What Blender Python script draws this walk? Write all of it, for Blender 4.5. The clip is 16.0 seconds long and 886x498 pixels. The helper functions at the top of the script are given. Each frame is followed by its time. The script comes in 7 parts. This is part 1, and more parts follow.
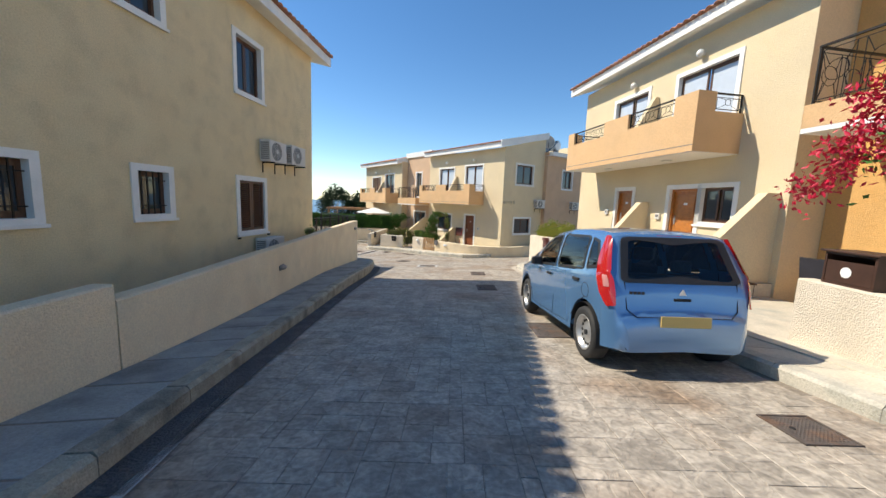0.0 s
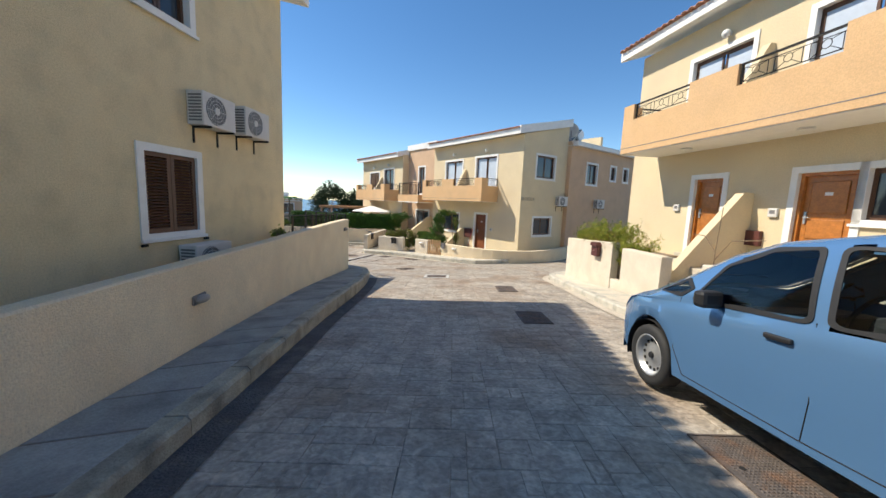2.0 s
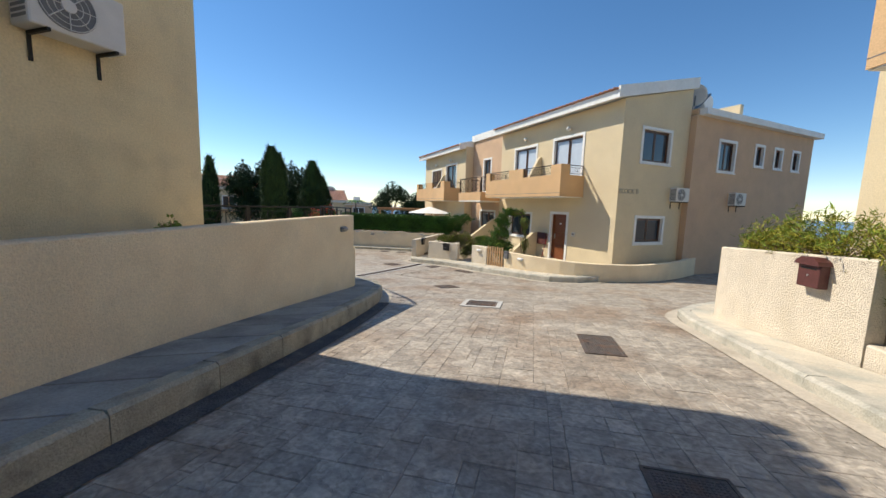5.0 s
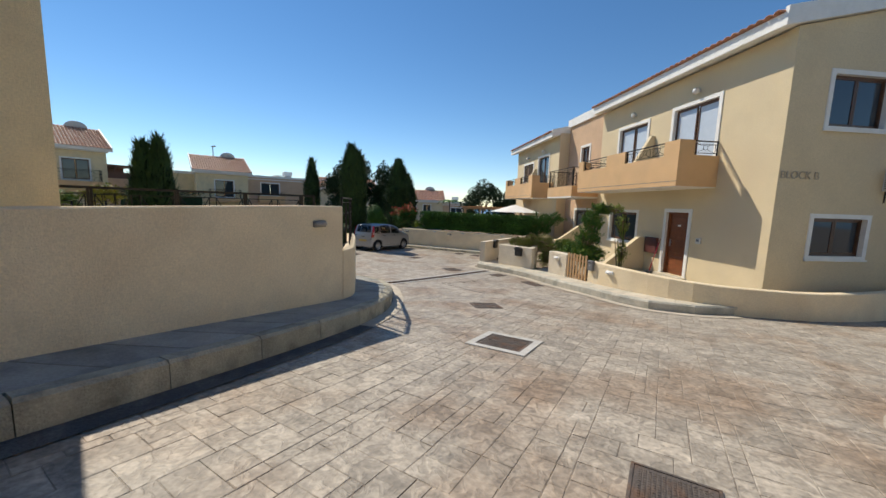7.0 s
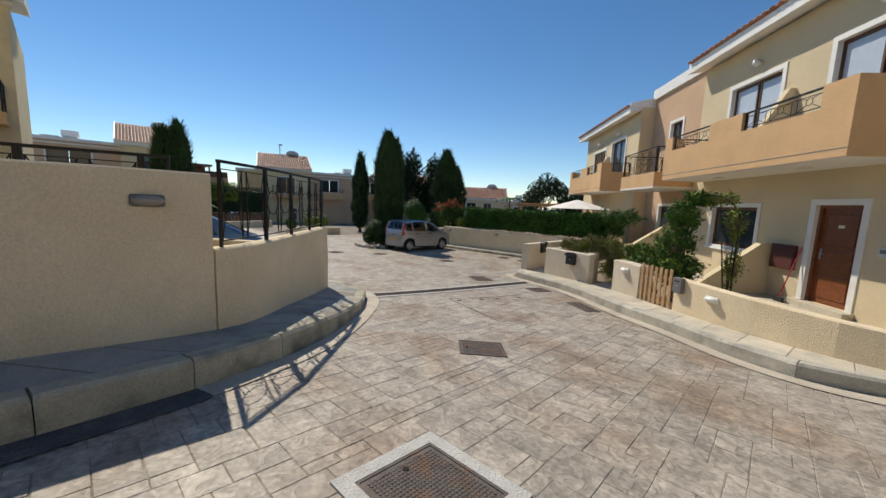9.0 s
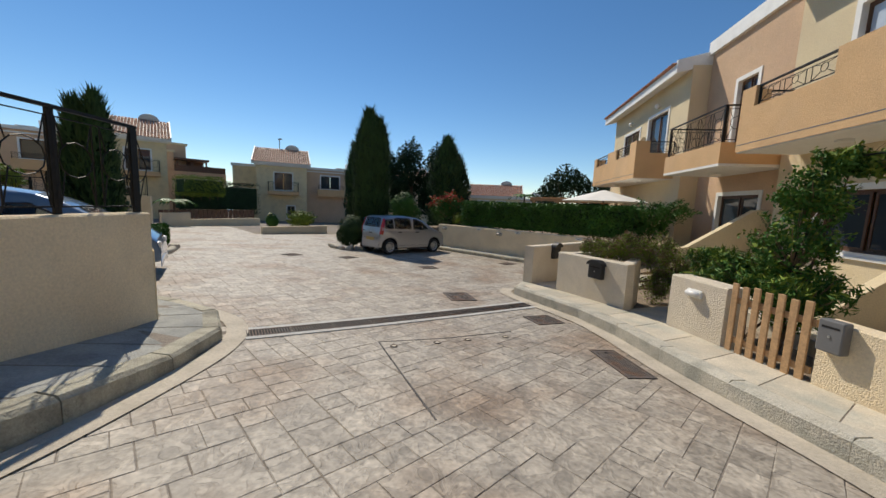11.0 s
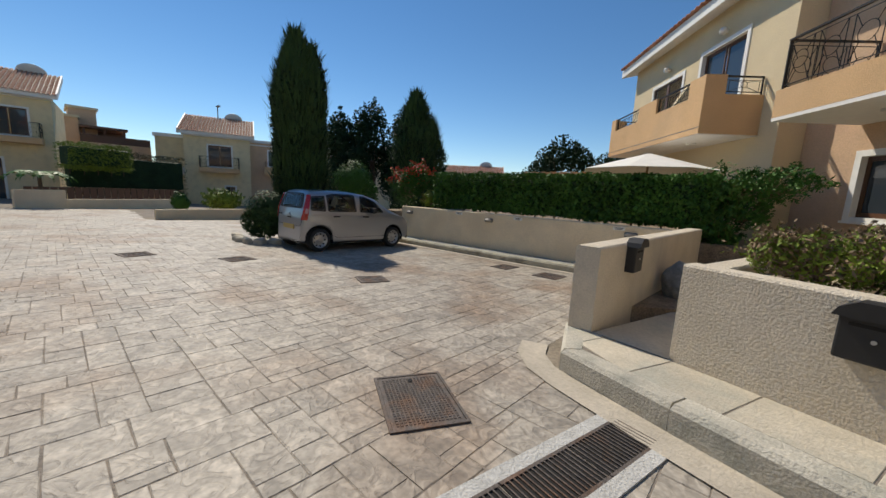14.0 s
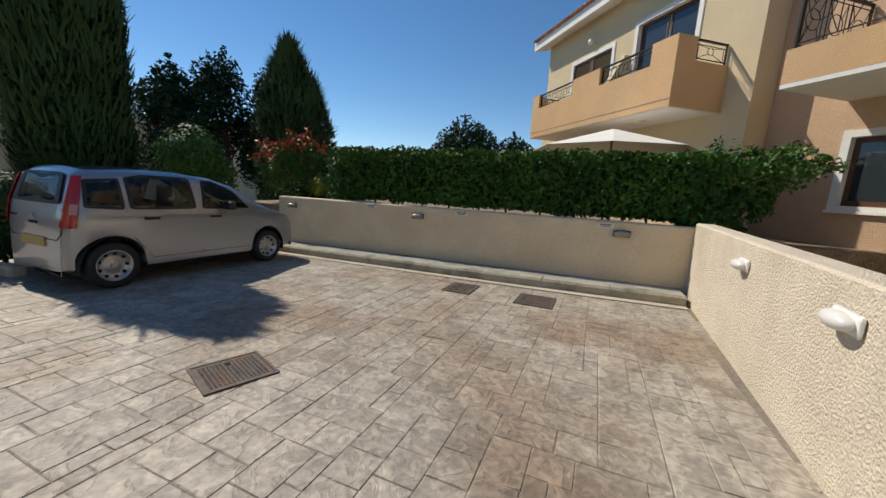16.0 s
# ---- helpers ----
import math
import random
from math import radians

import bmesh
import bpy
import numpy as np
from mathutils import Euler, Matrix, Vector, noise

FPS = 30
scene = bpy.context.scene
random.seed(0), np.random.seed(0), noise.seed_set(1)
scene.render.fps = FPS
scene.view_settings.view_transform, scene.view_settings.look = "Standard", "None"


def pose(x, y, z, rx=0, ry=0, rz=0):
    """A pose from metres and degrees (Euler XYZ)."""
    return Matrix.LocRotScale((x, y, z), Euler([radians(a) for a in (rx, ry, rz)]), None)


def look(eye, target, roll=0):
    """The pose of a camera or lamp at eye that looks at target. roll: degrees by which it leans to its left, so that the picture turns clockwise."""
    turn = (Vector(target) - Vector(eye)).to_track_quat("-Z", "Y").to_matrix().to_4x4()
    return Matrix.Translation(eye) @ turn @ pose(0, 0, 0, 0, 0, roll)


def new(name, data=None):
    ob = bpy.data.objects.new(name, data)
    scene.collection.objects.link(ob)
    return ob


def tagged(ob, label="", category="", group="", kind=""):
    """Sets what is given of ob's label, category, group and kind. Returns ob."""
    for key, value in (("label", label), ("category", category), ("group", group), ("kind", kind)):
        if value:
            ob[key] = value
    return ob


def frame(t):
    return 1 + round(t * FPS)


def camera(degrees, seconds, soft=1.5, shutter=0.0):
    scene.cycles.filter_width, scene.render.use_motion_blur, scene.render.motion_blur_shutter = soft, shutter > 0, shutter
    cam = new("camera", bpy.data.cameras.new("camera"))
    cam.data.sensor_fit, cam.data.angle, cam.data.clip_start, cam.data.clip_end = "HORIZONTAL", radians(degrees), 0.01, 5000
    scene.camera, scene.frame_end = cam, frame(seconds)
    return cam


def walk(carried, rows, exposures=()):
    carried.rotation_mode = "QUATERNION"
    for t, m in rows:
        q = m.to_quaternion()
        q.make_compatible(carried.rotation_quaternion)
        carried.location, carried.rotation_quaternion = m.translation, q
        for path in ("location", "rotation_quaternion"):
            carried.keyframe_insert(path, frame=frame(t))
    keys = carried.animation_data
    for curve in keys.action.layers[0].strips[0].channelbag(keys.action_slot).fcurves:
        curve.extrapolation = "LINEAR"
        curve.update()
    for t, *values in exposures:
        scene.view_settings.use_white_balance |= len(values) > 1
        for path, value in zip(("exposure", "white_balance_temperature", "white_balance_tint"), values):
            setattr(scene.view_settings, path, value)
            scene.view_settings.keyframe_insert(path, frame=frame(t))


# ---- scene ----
cam = camera(102.4, 16.0)
PATH = [
    (0, (0.768, -1.329, 1.672), (0.709, 0.653, 1.411), 2.2),
    (0.5, (0.632, -0.584, 1.622), (0.565, 1.397, 1.357), 2.3),
    (1, (0.423, 0.228, 1.514), (0.367, 2.21, 1.252), 2.2),
    (1.5, (0.304, 0.947, 1.491), (0.249, 2.93, 1.232), 2.2),
    (2, (0.177, 1.78, 1.437), (0.124, 3.762, 1.179), 2.3),
    (2.5, (0.037, 2.508, 1.357), (-0.013, 4.491, 1.103), 2.2),
    (3, (0.001, 3.264, 1.288), (-0.057, 5.247, 1.037), 2.2),
    (3.5, (0.023, 3.963, 1.221), (-0.087, 5.944, 0.973), 2.2),
    (4, (0.148, 4.705, 1.136), (-0.068, 6.678, 0.889), 2.1),
    (6.5, (1.444, 8.38, 0.896), (0.523, 10.14, 0.66), 1.7),
    (7, (1.488, 9.201, 0.838), (0.438, 10.886, 0.592), 1.8),
    (7.5, (1.5, 9.98, 0.804), (0.335, 11.586, 0.555), 1.9),
    (8, (1.368, 10.855, 0.723), (0.104, 12.385, 0.471), 2.0),
    (8.5, (1.187, 11.7, 0.621), (-0.134, 13.18, 0.363), 2.2),
    (9, (0.966, 12.517, 0.552), (-0.393, 13.962, 0.298), 2.3),
    (11.5, (-0.986, 16.584, 0.129), (-2.427, 17.946, -0.129), 2.4),
    (12, (-1.43, 17.275, 0.051), (-2.867, 18.638, -0.224), 2.5),
    (12.5, (-1.927, 17.876, -0.038), (-3.361, 19.241, -0.319), 2.6),
    (13, (-2.559, 18.453, -0.097), (-3.984, 19.821, -0.407), 2.8),
    (13.5, (-3.146, 18.892, -0.144), (-4.527, 20.306, -0.455), 2.9),
    (14, (-3.785, 19.38, -0.216), (-5.112, 20.843, -0.53), 2.9),
    (14.5, (-4.36, 19.886, -0.269), (-5.597, 21.422, -0.6), 2.9),
    (15, (-5.025, 20.377, -0.285), (-6.147, 21.997, -0.626), 3.0),
    (15.5, (-5.644, 20.855, -0.288), (-6.608, 22.571, -0.641), 3.1),
    (16, (-6.325, 21.316, -0.329), (-7.089, 23.132, -0.673), 3.1),
]
walk(cam, [(t, look(eye, target, roll)) for t, eye, target, roll in PATH],
     exposures=[(t, e, 7200, 10) for t, e in ((0, 0.92), (3.0, 0.90), (4.5, 0.78), (6.5, 0.54), (9.0, 0.32), (12.5, 0.26), (14.5, 0.28), (16, 0.32))])

# ---- light ----
SUN = Vector((-0.66, 0.132, 0.74)).normalized()
world = bpy.data.worlds.new("world")
scene.world = world
world.use_nodes = True
sky = world.node_tree.nodes.new("ShaderNodeTexSky")
sky.sky_type, sky.sun_disc = "NISHITA", False
sky.sun_elevation, sky.sun_rotation = math.asin(SUN.z), math.atan2(SUN.x, SUN.y)
sky.altitude, sky.air_density, sky.dust_density, sky.ozone_density = 1500, 1.0, 0.0, 3.0
tint = world.node_tree.nodes.new("ShaderNodeHueSaturation")
tint.inputs["Hue"].default_value, tint.inputs["Saturation"].default_value, tint.inputs["Value"].default_value = 0.5, 1.22, 1.0
back = world.node_tree.nodes["Background"]
back.inputs[1].default_value = 0.102
world.node_tree.links.new(sky.outputs[0], tint.inputs["Color"])
world.node_tree.links.new(tint.outputs[0], back.inputs[0])
sun = new("sun", bpy.data.lights.new("sun", "SUN"))
sun.data.energy, sun.data.angle, sun.data.color = 3.3, radians(0.55), (1.0, 0.96, 0.89)
sun.matrix_world = look((0, 0, 60), Vector((0, 0, 60)) - SUN)


# ---- materials ----
def mat(name, base, rough=0.8, metal=0.0, vary=0.12, scale=6.0, grain=0.1, grain_scale=60.0, bump=0.0, bump_scale=60.0,
        second=None, stain=0.0, stain_scale=1.2, random_by="", spec=0.5, coat=0.0, slate=0.0, spread=0.085):
    """Base colour varied by grain and blotches, an optional second colour in worn patches, and fine relief."""
    m = bpy.data.materials.new(name)
    m.use_nodes = True
    nt = m.node_tree
    n, l = nt.nodes, nt.links
    p = n["Principled BSDF"]
    p.inputs["Roughness"].default_value = rough
    p.inputs["Metallic"].default_value = metal
    p.inputs["Specular IOR Level"].default_value = spec
    p.inputs["Coat Weight"].default_value = coat
    co = n.new("ShaderNodeTexCoord").outputs["Object"] if not random_by else n.new("ShaderNodeNewGeometry").outputs["Position"]

    def noise_tex(s, detail=4.0):
        t = n.new("ShaderNodeTexNoise")
        t.inputs["Scale"].default_value, t.inputs["Detail"].default_value = s, detail
        l.new(co, t.inputs["Vector"])
        return t.outputs["Fac"]

    def mul(value, strength):
        r = n.new("ShaderNodeMapRange")
        r.inputs["From Min"].default_value, r.inputs["From Max"].default_value = 0.25, 0.75
        r.inputs["To Min"].default_value, r.inputs["To Max"].default_value = 1 - strength, 1 + strength
        l.new(value, r.inputs["Value"])
        return r.outputs[0]

    def scale_colour(colour, factor):
        v = n.new("ShaderNodeVectorMath")
        v.operation = "SCALE"
        l.new(colour, v.inputs[0])
        l.new(factor, v.inputs["Scale"])
        return v.outputs[0]

    rgb = n.new("ShaderNodeRGB")
    rgb.outputs[0].default_value = (*base, 1)
    colour = rgb.outputs[0]
    if second:
        ramp = n.new("ShaderNodeMapRange")
        ramp.inputs["From Min"].default_value, ramp.inputs["From Max"].default_value = 0.48, 0.68
        l.new(noise_tex(stain_scale, 8.0), ramp.inputs["Value"])
        f = n.new("ShaderNodeMath")
        f.operation = "MULTIPLY"
        f.inputs[1].default_value = stain
        l.new(ramp.outputs[0], f.inputs[0])
        mix = n.new("ShaderNodeMix")
        mix.data_type = "RGBA"
        l.new(f.outputs[0], mix.inputs[0])
        l.new(colour, mix.inputs[6])
        mix.inputs[7].default_value = (*second, 1)
        colour = mix.outputs[2]
    if vary:
        colour = scale_colour(colour, mul(noise_tex(scale), vary))
    if grain:
        colour = scale_colour(colour, mul(noise_tex(grain_scale, 2.0), grain))
    relief = None
    if slate:
        t = n.new("ShaderNodeTexNoise")
        t.inputs["Scale"].default_value, t.inputs["Detail"].default_value, t.inputs["Distortion"].default_value = 7.0, 6.0, 1.6
        l.new(co, t.inputs["Vector"])
        r = n.new("ShaderNodeMapRange")
        r.inputs["From Min"].default_value, r.inputs["From Max"].default_value = 0.42, 0.55
        r.inputs["To Min"].default_value, r.inputs["To Max"].default_value = 1 - slate, 1 + 0.35 * slate
        l.new(t.outputs["Fac"], r.inputs["Value"])
        relief = r.outputs[0]
        colour = scale_colour(colour, relief)
    if random_by:
        if random_by == "object":
            src = n.new("ShaderNodeObjectInfo").outputs["Random"]
        else:
            src = n.new("ShaderNodeNewGeometry").outputs["Random Per Island"]
        r = n.new("ShaderNodeMapRange")
        r.inputs["To Min"].default_value, r.inputs["To Max"].default_value = 1 - spread, 1 + spread
        l.new(src, r.inputs["Value"])
        colour = scale_colour(colour, r.outputs[0])
    l.new(colour, p.inputs["Base Color"])
    if bump:
        b = n.new("ShaderNodeBump")
        b.inputs["Strength"].default_value, b.inputs["Distance"].default_value = bump, 0.028
        l.new(relief if relief is not None else noise_tex(bump_scale, 5.0), b.inputs["Height"])
        l.new(b.outputs[0], p.inputs["Normal"])
    return m


def glass_mat(name, tint, rough=0.03):
    m = mat(name, tint, rough, vary=0.0, grain=0.0, spec=0.55, coat=0.15)
    return m


def clear_glass(name, tint_colour):
    """A thin tinted pane: see-through, with a Fresnel gloss."""
    m = bpy.data.materials.new(name)
    m.use_nodes = True
    n, l = m.node_tree.nodes, m.node_tree.links
    n.remove(n["Principled BSDF"])
    see, gloss, mix, fr = (n.new(k) for k in ("ShaderNodeBsdfTransparent", "ShaderNodeBsdfGlossy", "ShaderNodeMixShader", "ShaderNodeFresnel"))
    see.inputs["Color"].default_value = (*tint_colour, 1)
    gloss.inputs["Roughness"].default_value = 0.02
    fr.inputs["IOR"].default_value = 1.5
    l.new(fr.outputs[0], mix.inputs[0])
    l.new(see.outputs[0], mix.inputs[1])
    l.new(gloss.outputs[0], mix.inputs[2])
    l.new(mix.outputs[0], n["Material Output"].inputs["Surface"])
    return m


STUCCO = dict(rough=0.92, vary=0.06, scale=1.6, grain=0.10, grain_scale=48, bump=0.6, bump_scale=95, spec=0.2)
M = {
    "cream": mat("cream_stucco", (0.77, 0.63, 0.39), second=(0.62, 0.51, 0.32), stain=0.6, stain_scale=2.4, **STUCCO),
    "pale": mat("pale_cream_stucco", (0.73, 0.605, 0.40), second=(0.60, 0.49, 0.34), stain=0.5, stain_scale=0.8, **STUCCO),
    "apricot": mat("apricot_stucco", (0.70, 0.45, 0.24), second=(0.62, 0.42, 0.25), stain=0.5, stain_scale=0.6, **STUCCO),
    "ochre": mat("ochre_stucco", (0.70, 0.40, 0.14), second=(0.62, 0.38, 0.17), stain=0.5, stain_scale=0.6, **STUCCO),
    "pink": mat("pinkish_stucco", (0.64, 0.44, 0.29), second=(0.52, 0.36, 0.26), stain=0.5, stain_scale=0.6, **STUCCO),
    "garden": mat("garden_wall_stucco", (0.83, 0.69, 0.48), second=(0.70, 0.56, 0.375), stain=0.6, stain_scale=1.5, rough=0.93,
                  vary=0.08, scale=3, grain=0.10, grain_scale=45, bump=0.6, bump_scale=75, spec=0.2),
    "planter": mat("rough_white_stucco", (0.72, 0.63, 0.50), second=(0.58, 0.50, 0.38), stain=0.5, stain_scale=2.5, rough=0.93,
                   vary=0.08, scale=5, grain=0.1, grain_scale=60, bump=0.85, bump_scale=62, spec=0.2),
    "white": mat("white_paint", (0.80, 0.79, 0.75), 0.6, vary=0.04, grain=0.03, second=(0.66, 0.64, 0.58), stain=0.4, stain_scale=2.0),
    "soffit": mat("white_soffit", (0.78, 0.75, 0.70), 0.8, vary=0.04, grain=0.03),
    "brown": mat("brown_frame", (0.10, 0.045, 0.022), 0.45, vary=0.15, scale=20, grain=0.1),
    "shutter": mat("brown_shutter", (0.13, 0.06, 0.032), 0.5, vary=0.15, scale=14, grain=0.1),
    "oak": mat("orange_wood", (0.42, 0.155, 0.035), 0.35, vary=0.22, scale=9, grain=0.15, grain_scale=40),
    "darkdoor": mat("dark_wood", (0.20, 0.065, 0.025), 0.4, vary=0.22, scale=9, grain=0.15, grain_scale=40),
    "glass": glass_mat("window_glass", (0.035, 0.045, 0.055)),
    "blind": mat("white_blind", (0.50, 0.56, 0.62), 0.25, vary=0.05, grain=0.02, coat=0.5),
    "iron": mat("black_iron", (0.022, 0.020, 0.018), 0.5, 0.6, vary=0.2, scale=20, grain=0.1),
    "tile": mat("terracotta_tile", (0.50, 0.235, 0.145), 0.85, vary=0.3, scale=5, grain=0.2, grain_scale=30, second=(0.52, 0.36, 0.26), stain=0.6, stain_scale=3, random_by="island", bump=0.3),
    "kerb": mat("kerb_concrete", (0.50, 0.465, 0.385), 0.9, vary=0.14, scale=4, grain=0.15, grain_scale=50, second=(0.29, 0.29, 0.245), stain=0.7, stain_scale=3.5, bump=0.5, random_by="object"),
    "slab": mat("pavement_slab", (0.55, 0.49, 0.385), 0.9, vary=0.12, scale=3, grain=0.12, grain_scale=40, second=(0.36, 0.37, 0.32), stain=0.65, stain_scale=2.2, bump=0.4, random_by="object"),
    "slab_dark": mat("grey_pavement_slab", (0.34, 0.34, 0.31), 0.9, vary=0.16, scale=3, grain=0.14, grain_scale=40, second=(0.17, 0.178, 0.17), stain=0.7, stain_scale=2.0, bump=0.4, random_by="object"),
    "kerb_dark": mat("weathered_kerb", (0.40, 0.37, 0.285), 0.9, vary=0.18, scale=4, grain=0.15, grain_scale=50, second=(0.14, 0.135, 0.11), stain=0.8, stain_scale=3.0, bump=0.6, random_by="object"),
    "stone_part": mat("stamped_stone", (0.36, 0.318, 0.262), 0.6, vary=0.26, scale=5.0, grain=0.26, grain_scale=26, second=(0.27, 0.195, 0.135), stain=0.9, stain_scale=0.8, bump=0.55, random_by="object", slate=0.18, spread=0.13),
    "stone": mat("stamped_stone_far", (0.36, 0.318, 0.262), 0.6, vary=0.26, scale=5.0, grain=0.26, grain_scale=26, second=(0.27, 0.195, 0.135), stain=0.9, stain_scale=0.8, bump=0.55, random_by="island", slate=0.18, spread=0.13),
    "joint": mat("joint_earth", (0.23, 0.195, 0.16), 0.95, vary=0.25, scale=1.5, grain=0.25, grain_scale=30, second=(0.22, 0.18, 0.12), stain=0.8, stain_scale=0.3, bump=0.5),
    "gutter": mat("gutter_concrete", (0.50, 0.44, 0.35), 0.85, vary=0.12, scale=3, grain=0.12, grain_scale=30, second=(0.38, 0.33, 0.26), stain=0.7, stain_scale=1.6, bump=0.4),
    # Rough gutter with the wall's shade put into its colour; also colours cut joints.
    "gutter_dark": mat("shaded_gutter_and_joint", (0.098, 0.091, 0.088), 0.92, vary=0.25, scale=6, grain=0.3, grain_scale=50, second=(0.17, 0.155, 0.135), stain=0.6, stain_scale=4, bump=1.0, bump_scale=50),
    "mortar": mat("grey_mortar", (0.50, 0.49, 0.46), 0.9, vary=0.15, scale=8, grain=0.15, bump=0.6),
    "cast": mat("cast_iron", (0.12, 0.10, 0.088), 0.7, 0.3, vary=0.25, scale=9, grain=0.2, second=(0.17, 0.085, 0.045), stain=0.7, stain_scale=5, bump=0.4),
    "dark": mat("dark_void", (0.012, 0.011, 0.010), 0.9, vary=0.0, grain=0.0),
    "leaf": mat("hedge_leaf", (0.056, 0.142, 0.024), 0.55, spec=0.22, vary=0.3, scale=1.5, grain=0.2, random_by="island"),
    "leaf_light": mat("light_leaf", (0.17, 0.235, 0.03), 0.6, spec=0.25, vary=0.3, scale=2.5, grain=0.2, random_by="island"),
    "leaf_yellow": mat("yellow_leaf", (0.30, 0.28, 0.035), 0.6, spec=0.25, vary=0.3, scale=2.5, grain=0.2, random_by="island"),
    # Dark leaves; also the solid cores that stand for shade deep in the foliage.
    "leaf_dark": mat("conifer_leaf_and_core", (0.016, 0.042, 0.014), 0.65, spec=0.25, vary=0.3, scale=1.5, grain=0.2, random_by="island"),
    "leaf_conifer": mat("conifer_spray", (0.035, 0.075, 0.022), 0.65, spec=0.25, vary=0.35, scale=1.5, grain=0.2, random_by="island"),
    "leaf_dry": mat("dry_leaf", (0.16, 0.15, 0.05), 0.65, vary=0.35, scale=3, grain=0.2, random_by="island"),
    "red_leaf": mat("red_leaf", (0.70, 0.05, 0.02), 0.5, vary=0.3, scale=4, grain=0.2, random_by="island"),
    "magenta": mat("magenta_bract", (0.50, 0.004, 0.035), 0.5, vary=0.25, scale=8, grain=0.1, random_by="island"),
    "bark": mat("bark", (0.11, 0.075, 0.05), 0.9, vary=0.3, scale=9, grain=0.25, bump=0.7),
    "twig": mat("dry_twig", (0.22, 0.15, 0.09), 0.9, vary=0.3, scale=12, grain=0.2),
    "timber": mat("bare_timber", (0.46, 0.28, 0.14), 0.7, vary=0.2, scale=10, grain=0.15, grain_scale=40),
    "soil": mat("gravel_soil", (0.26, 0.20, 0.14), 0.95, vary=0.3, scale=8, grain=0.4, grain_scale=45, bump=1.0, bump_scale=40),
    "ac": mat("ac_white", (0.62, 0.60, 0.56), 0.5, vary=0.06, grain=0.03),
    "ac_grey": mat("ac_grey", (0.16, 0.16, 0.16), 0.5, vary=0.1, grain=0.05),
    "lamp": mat("lamp_opal", (0.72, 0.71, 0.68), 0.3, vary=0.03, grain=0.0),
    "lamp_dusty": mat("dusty_lamp_glass", (0.30, 0.27, 0.23), 0.35, vary=0.1, grain=0.05),
    "blue": mat("blue_paint", (0.115, 0.255, 0.46), 0.27, 0.42, vary=0.02, scale=2, grain=0.0, coat=1.0),
    "silver": mat("silver_paint", (0.36, 0.37, 0.39), 0.3, 0.6, vary=0.02, scale=2, grain=0.0, coat=1.0),
    "navy": mat("navy_paint", (0.09, 0.16, 0.26), 0.28, 0.25, vary=0.02, scale=2, grain=0.0, coat=1.0),
    "maroon": mat("maroon_paint", (0.07, 0.012, 0.012), 0.28, 0.25, vary=0.02, scale=2, grain=0.0, coat=1.0),
    "carglass": clear_glass("car_glass", (0.72, 0.78, 0.77)),
    "seatcloth": mat("dark_seat_cloth", (0.035, 0.037, 0.042), 0.9, vary=0.2, scale=30, grain=0.15),
    "lens_white": mat("clear_lens", (0.55, 0.24, 0.22), 0.15, vary=0.05, grain=0.0, coat=0.8),
    "rubber": mat("rubber", (0.022, 0.022, 0.022), 0.75, vary=0.15, scale=20, grain=0.1),
    "plastic": mat("black_plastic", (0.018, 0.018, 0.019), 0.5, vary=0.1, scale=20, grain=0.05),
    "rim": mat("steel_rim", (0.50, 0.50, 0.49), 0.35, 0.7, vary=0.1, scale=14, grain=0.06),
    "tail": mat("red_lens", (0.42, 0.012, 0.012), 0.12, vary=0.04, grain=0.0, coat=0.8),
    "plate": mat("yellow_plate", (0.50, 0.36, 0.12), 0.5, vary=0.05, grain=0.0),
    "canvas": mat("white_canvas", (0.78, 0.76, 0.70), 0.85, vary=0.05, scale=4, grain=0.03),
    "lettering": mat("grey_lettering", (0.43, 0.37, 0.28), 0.7, vary=0.1, grain=0.05),
    "water": mat("sea", (0.03, 0.10, 0.20), 0.25, vary=0.1, scale=0.01, grain=0.0),
    "bluechair": mat("blue_fabric", (0.16, 0.24, 0.42), 0.8, vary=0.15, scale=10, grain=0.1),
    "board": mat("dark_board", (0.022, 0.022, 0.032), 0.7, vary=0.2, scale=6, grain=0.1),
    "bag": mat("grey_sack", (0.22, 0.22, 0.21), 0.6, vary=0.3, scale=14, grain=0.15, bump=0.6, bump_scale=20),
    "rustred": mat("dark_red_metal", (0.10, 0.03, 0.025), 0.5, vary=0.2, scale=12, grain=0.1),
    "toyblue": mat("blue_plastic", (0.03, 0.16, 0.45), 0.4, vary=0.05, grain=0.0),
    "yellow": mat("yellow_plastic", (0.6, 0.42, 0.03), 0.4, vary=0.05, grain=0.0),
    "boxbrown": mat("brown_box", (0.055, 0.025, 0.015), 0.5, vary=0.2, scale=9, grain=0.1),
}


# ---- helpers of this scene ----
def ground_z(x, y):
    """Height of the road surface: a steady fall that levels out in the yard."""
    u = max(-30.0, min(70.0, y - 0.4 * x))
    k = 1.5
    s = math.log1p(math.exp(-abs(u - 19.5) / k)) * k + max(u - 19.5, 0.0)
    return 0.05 - 0.083 * u + 0.058 * s


def part(name, bm, material, parent=None, label="", smooth=False):
    me = bpy.data.meshes.new(name)
    if smooth:
        for f in bm.faces:
            f.smooth = True
    bm.to_mesh(me)
    bm.free()
    me.materials.append(material)
    ob = new(name, me)
    if parent:
        ob.parent = parent
    if label:
        ob["label"] = label
    return ob


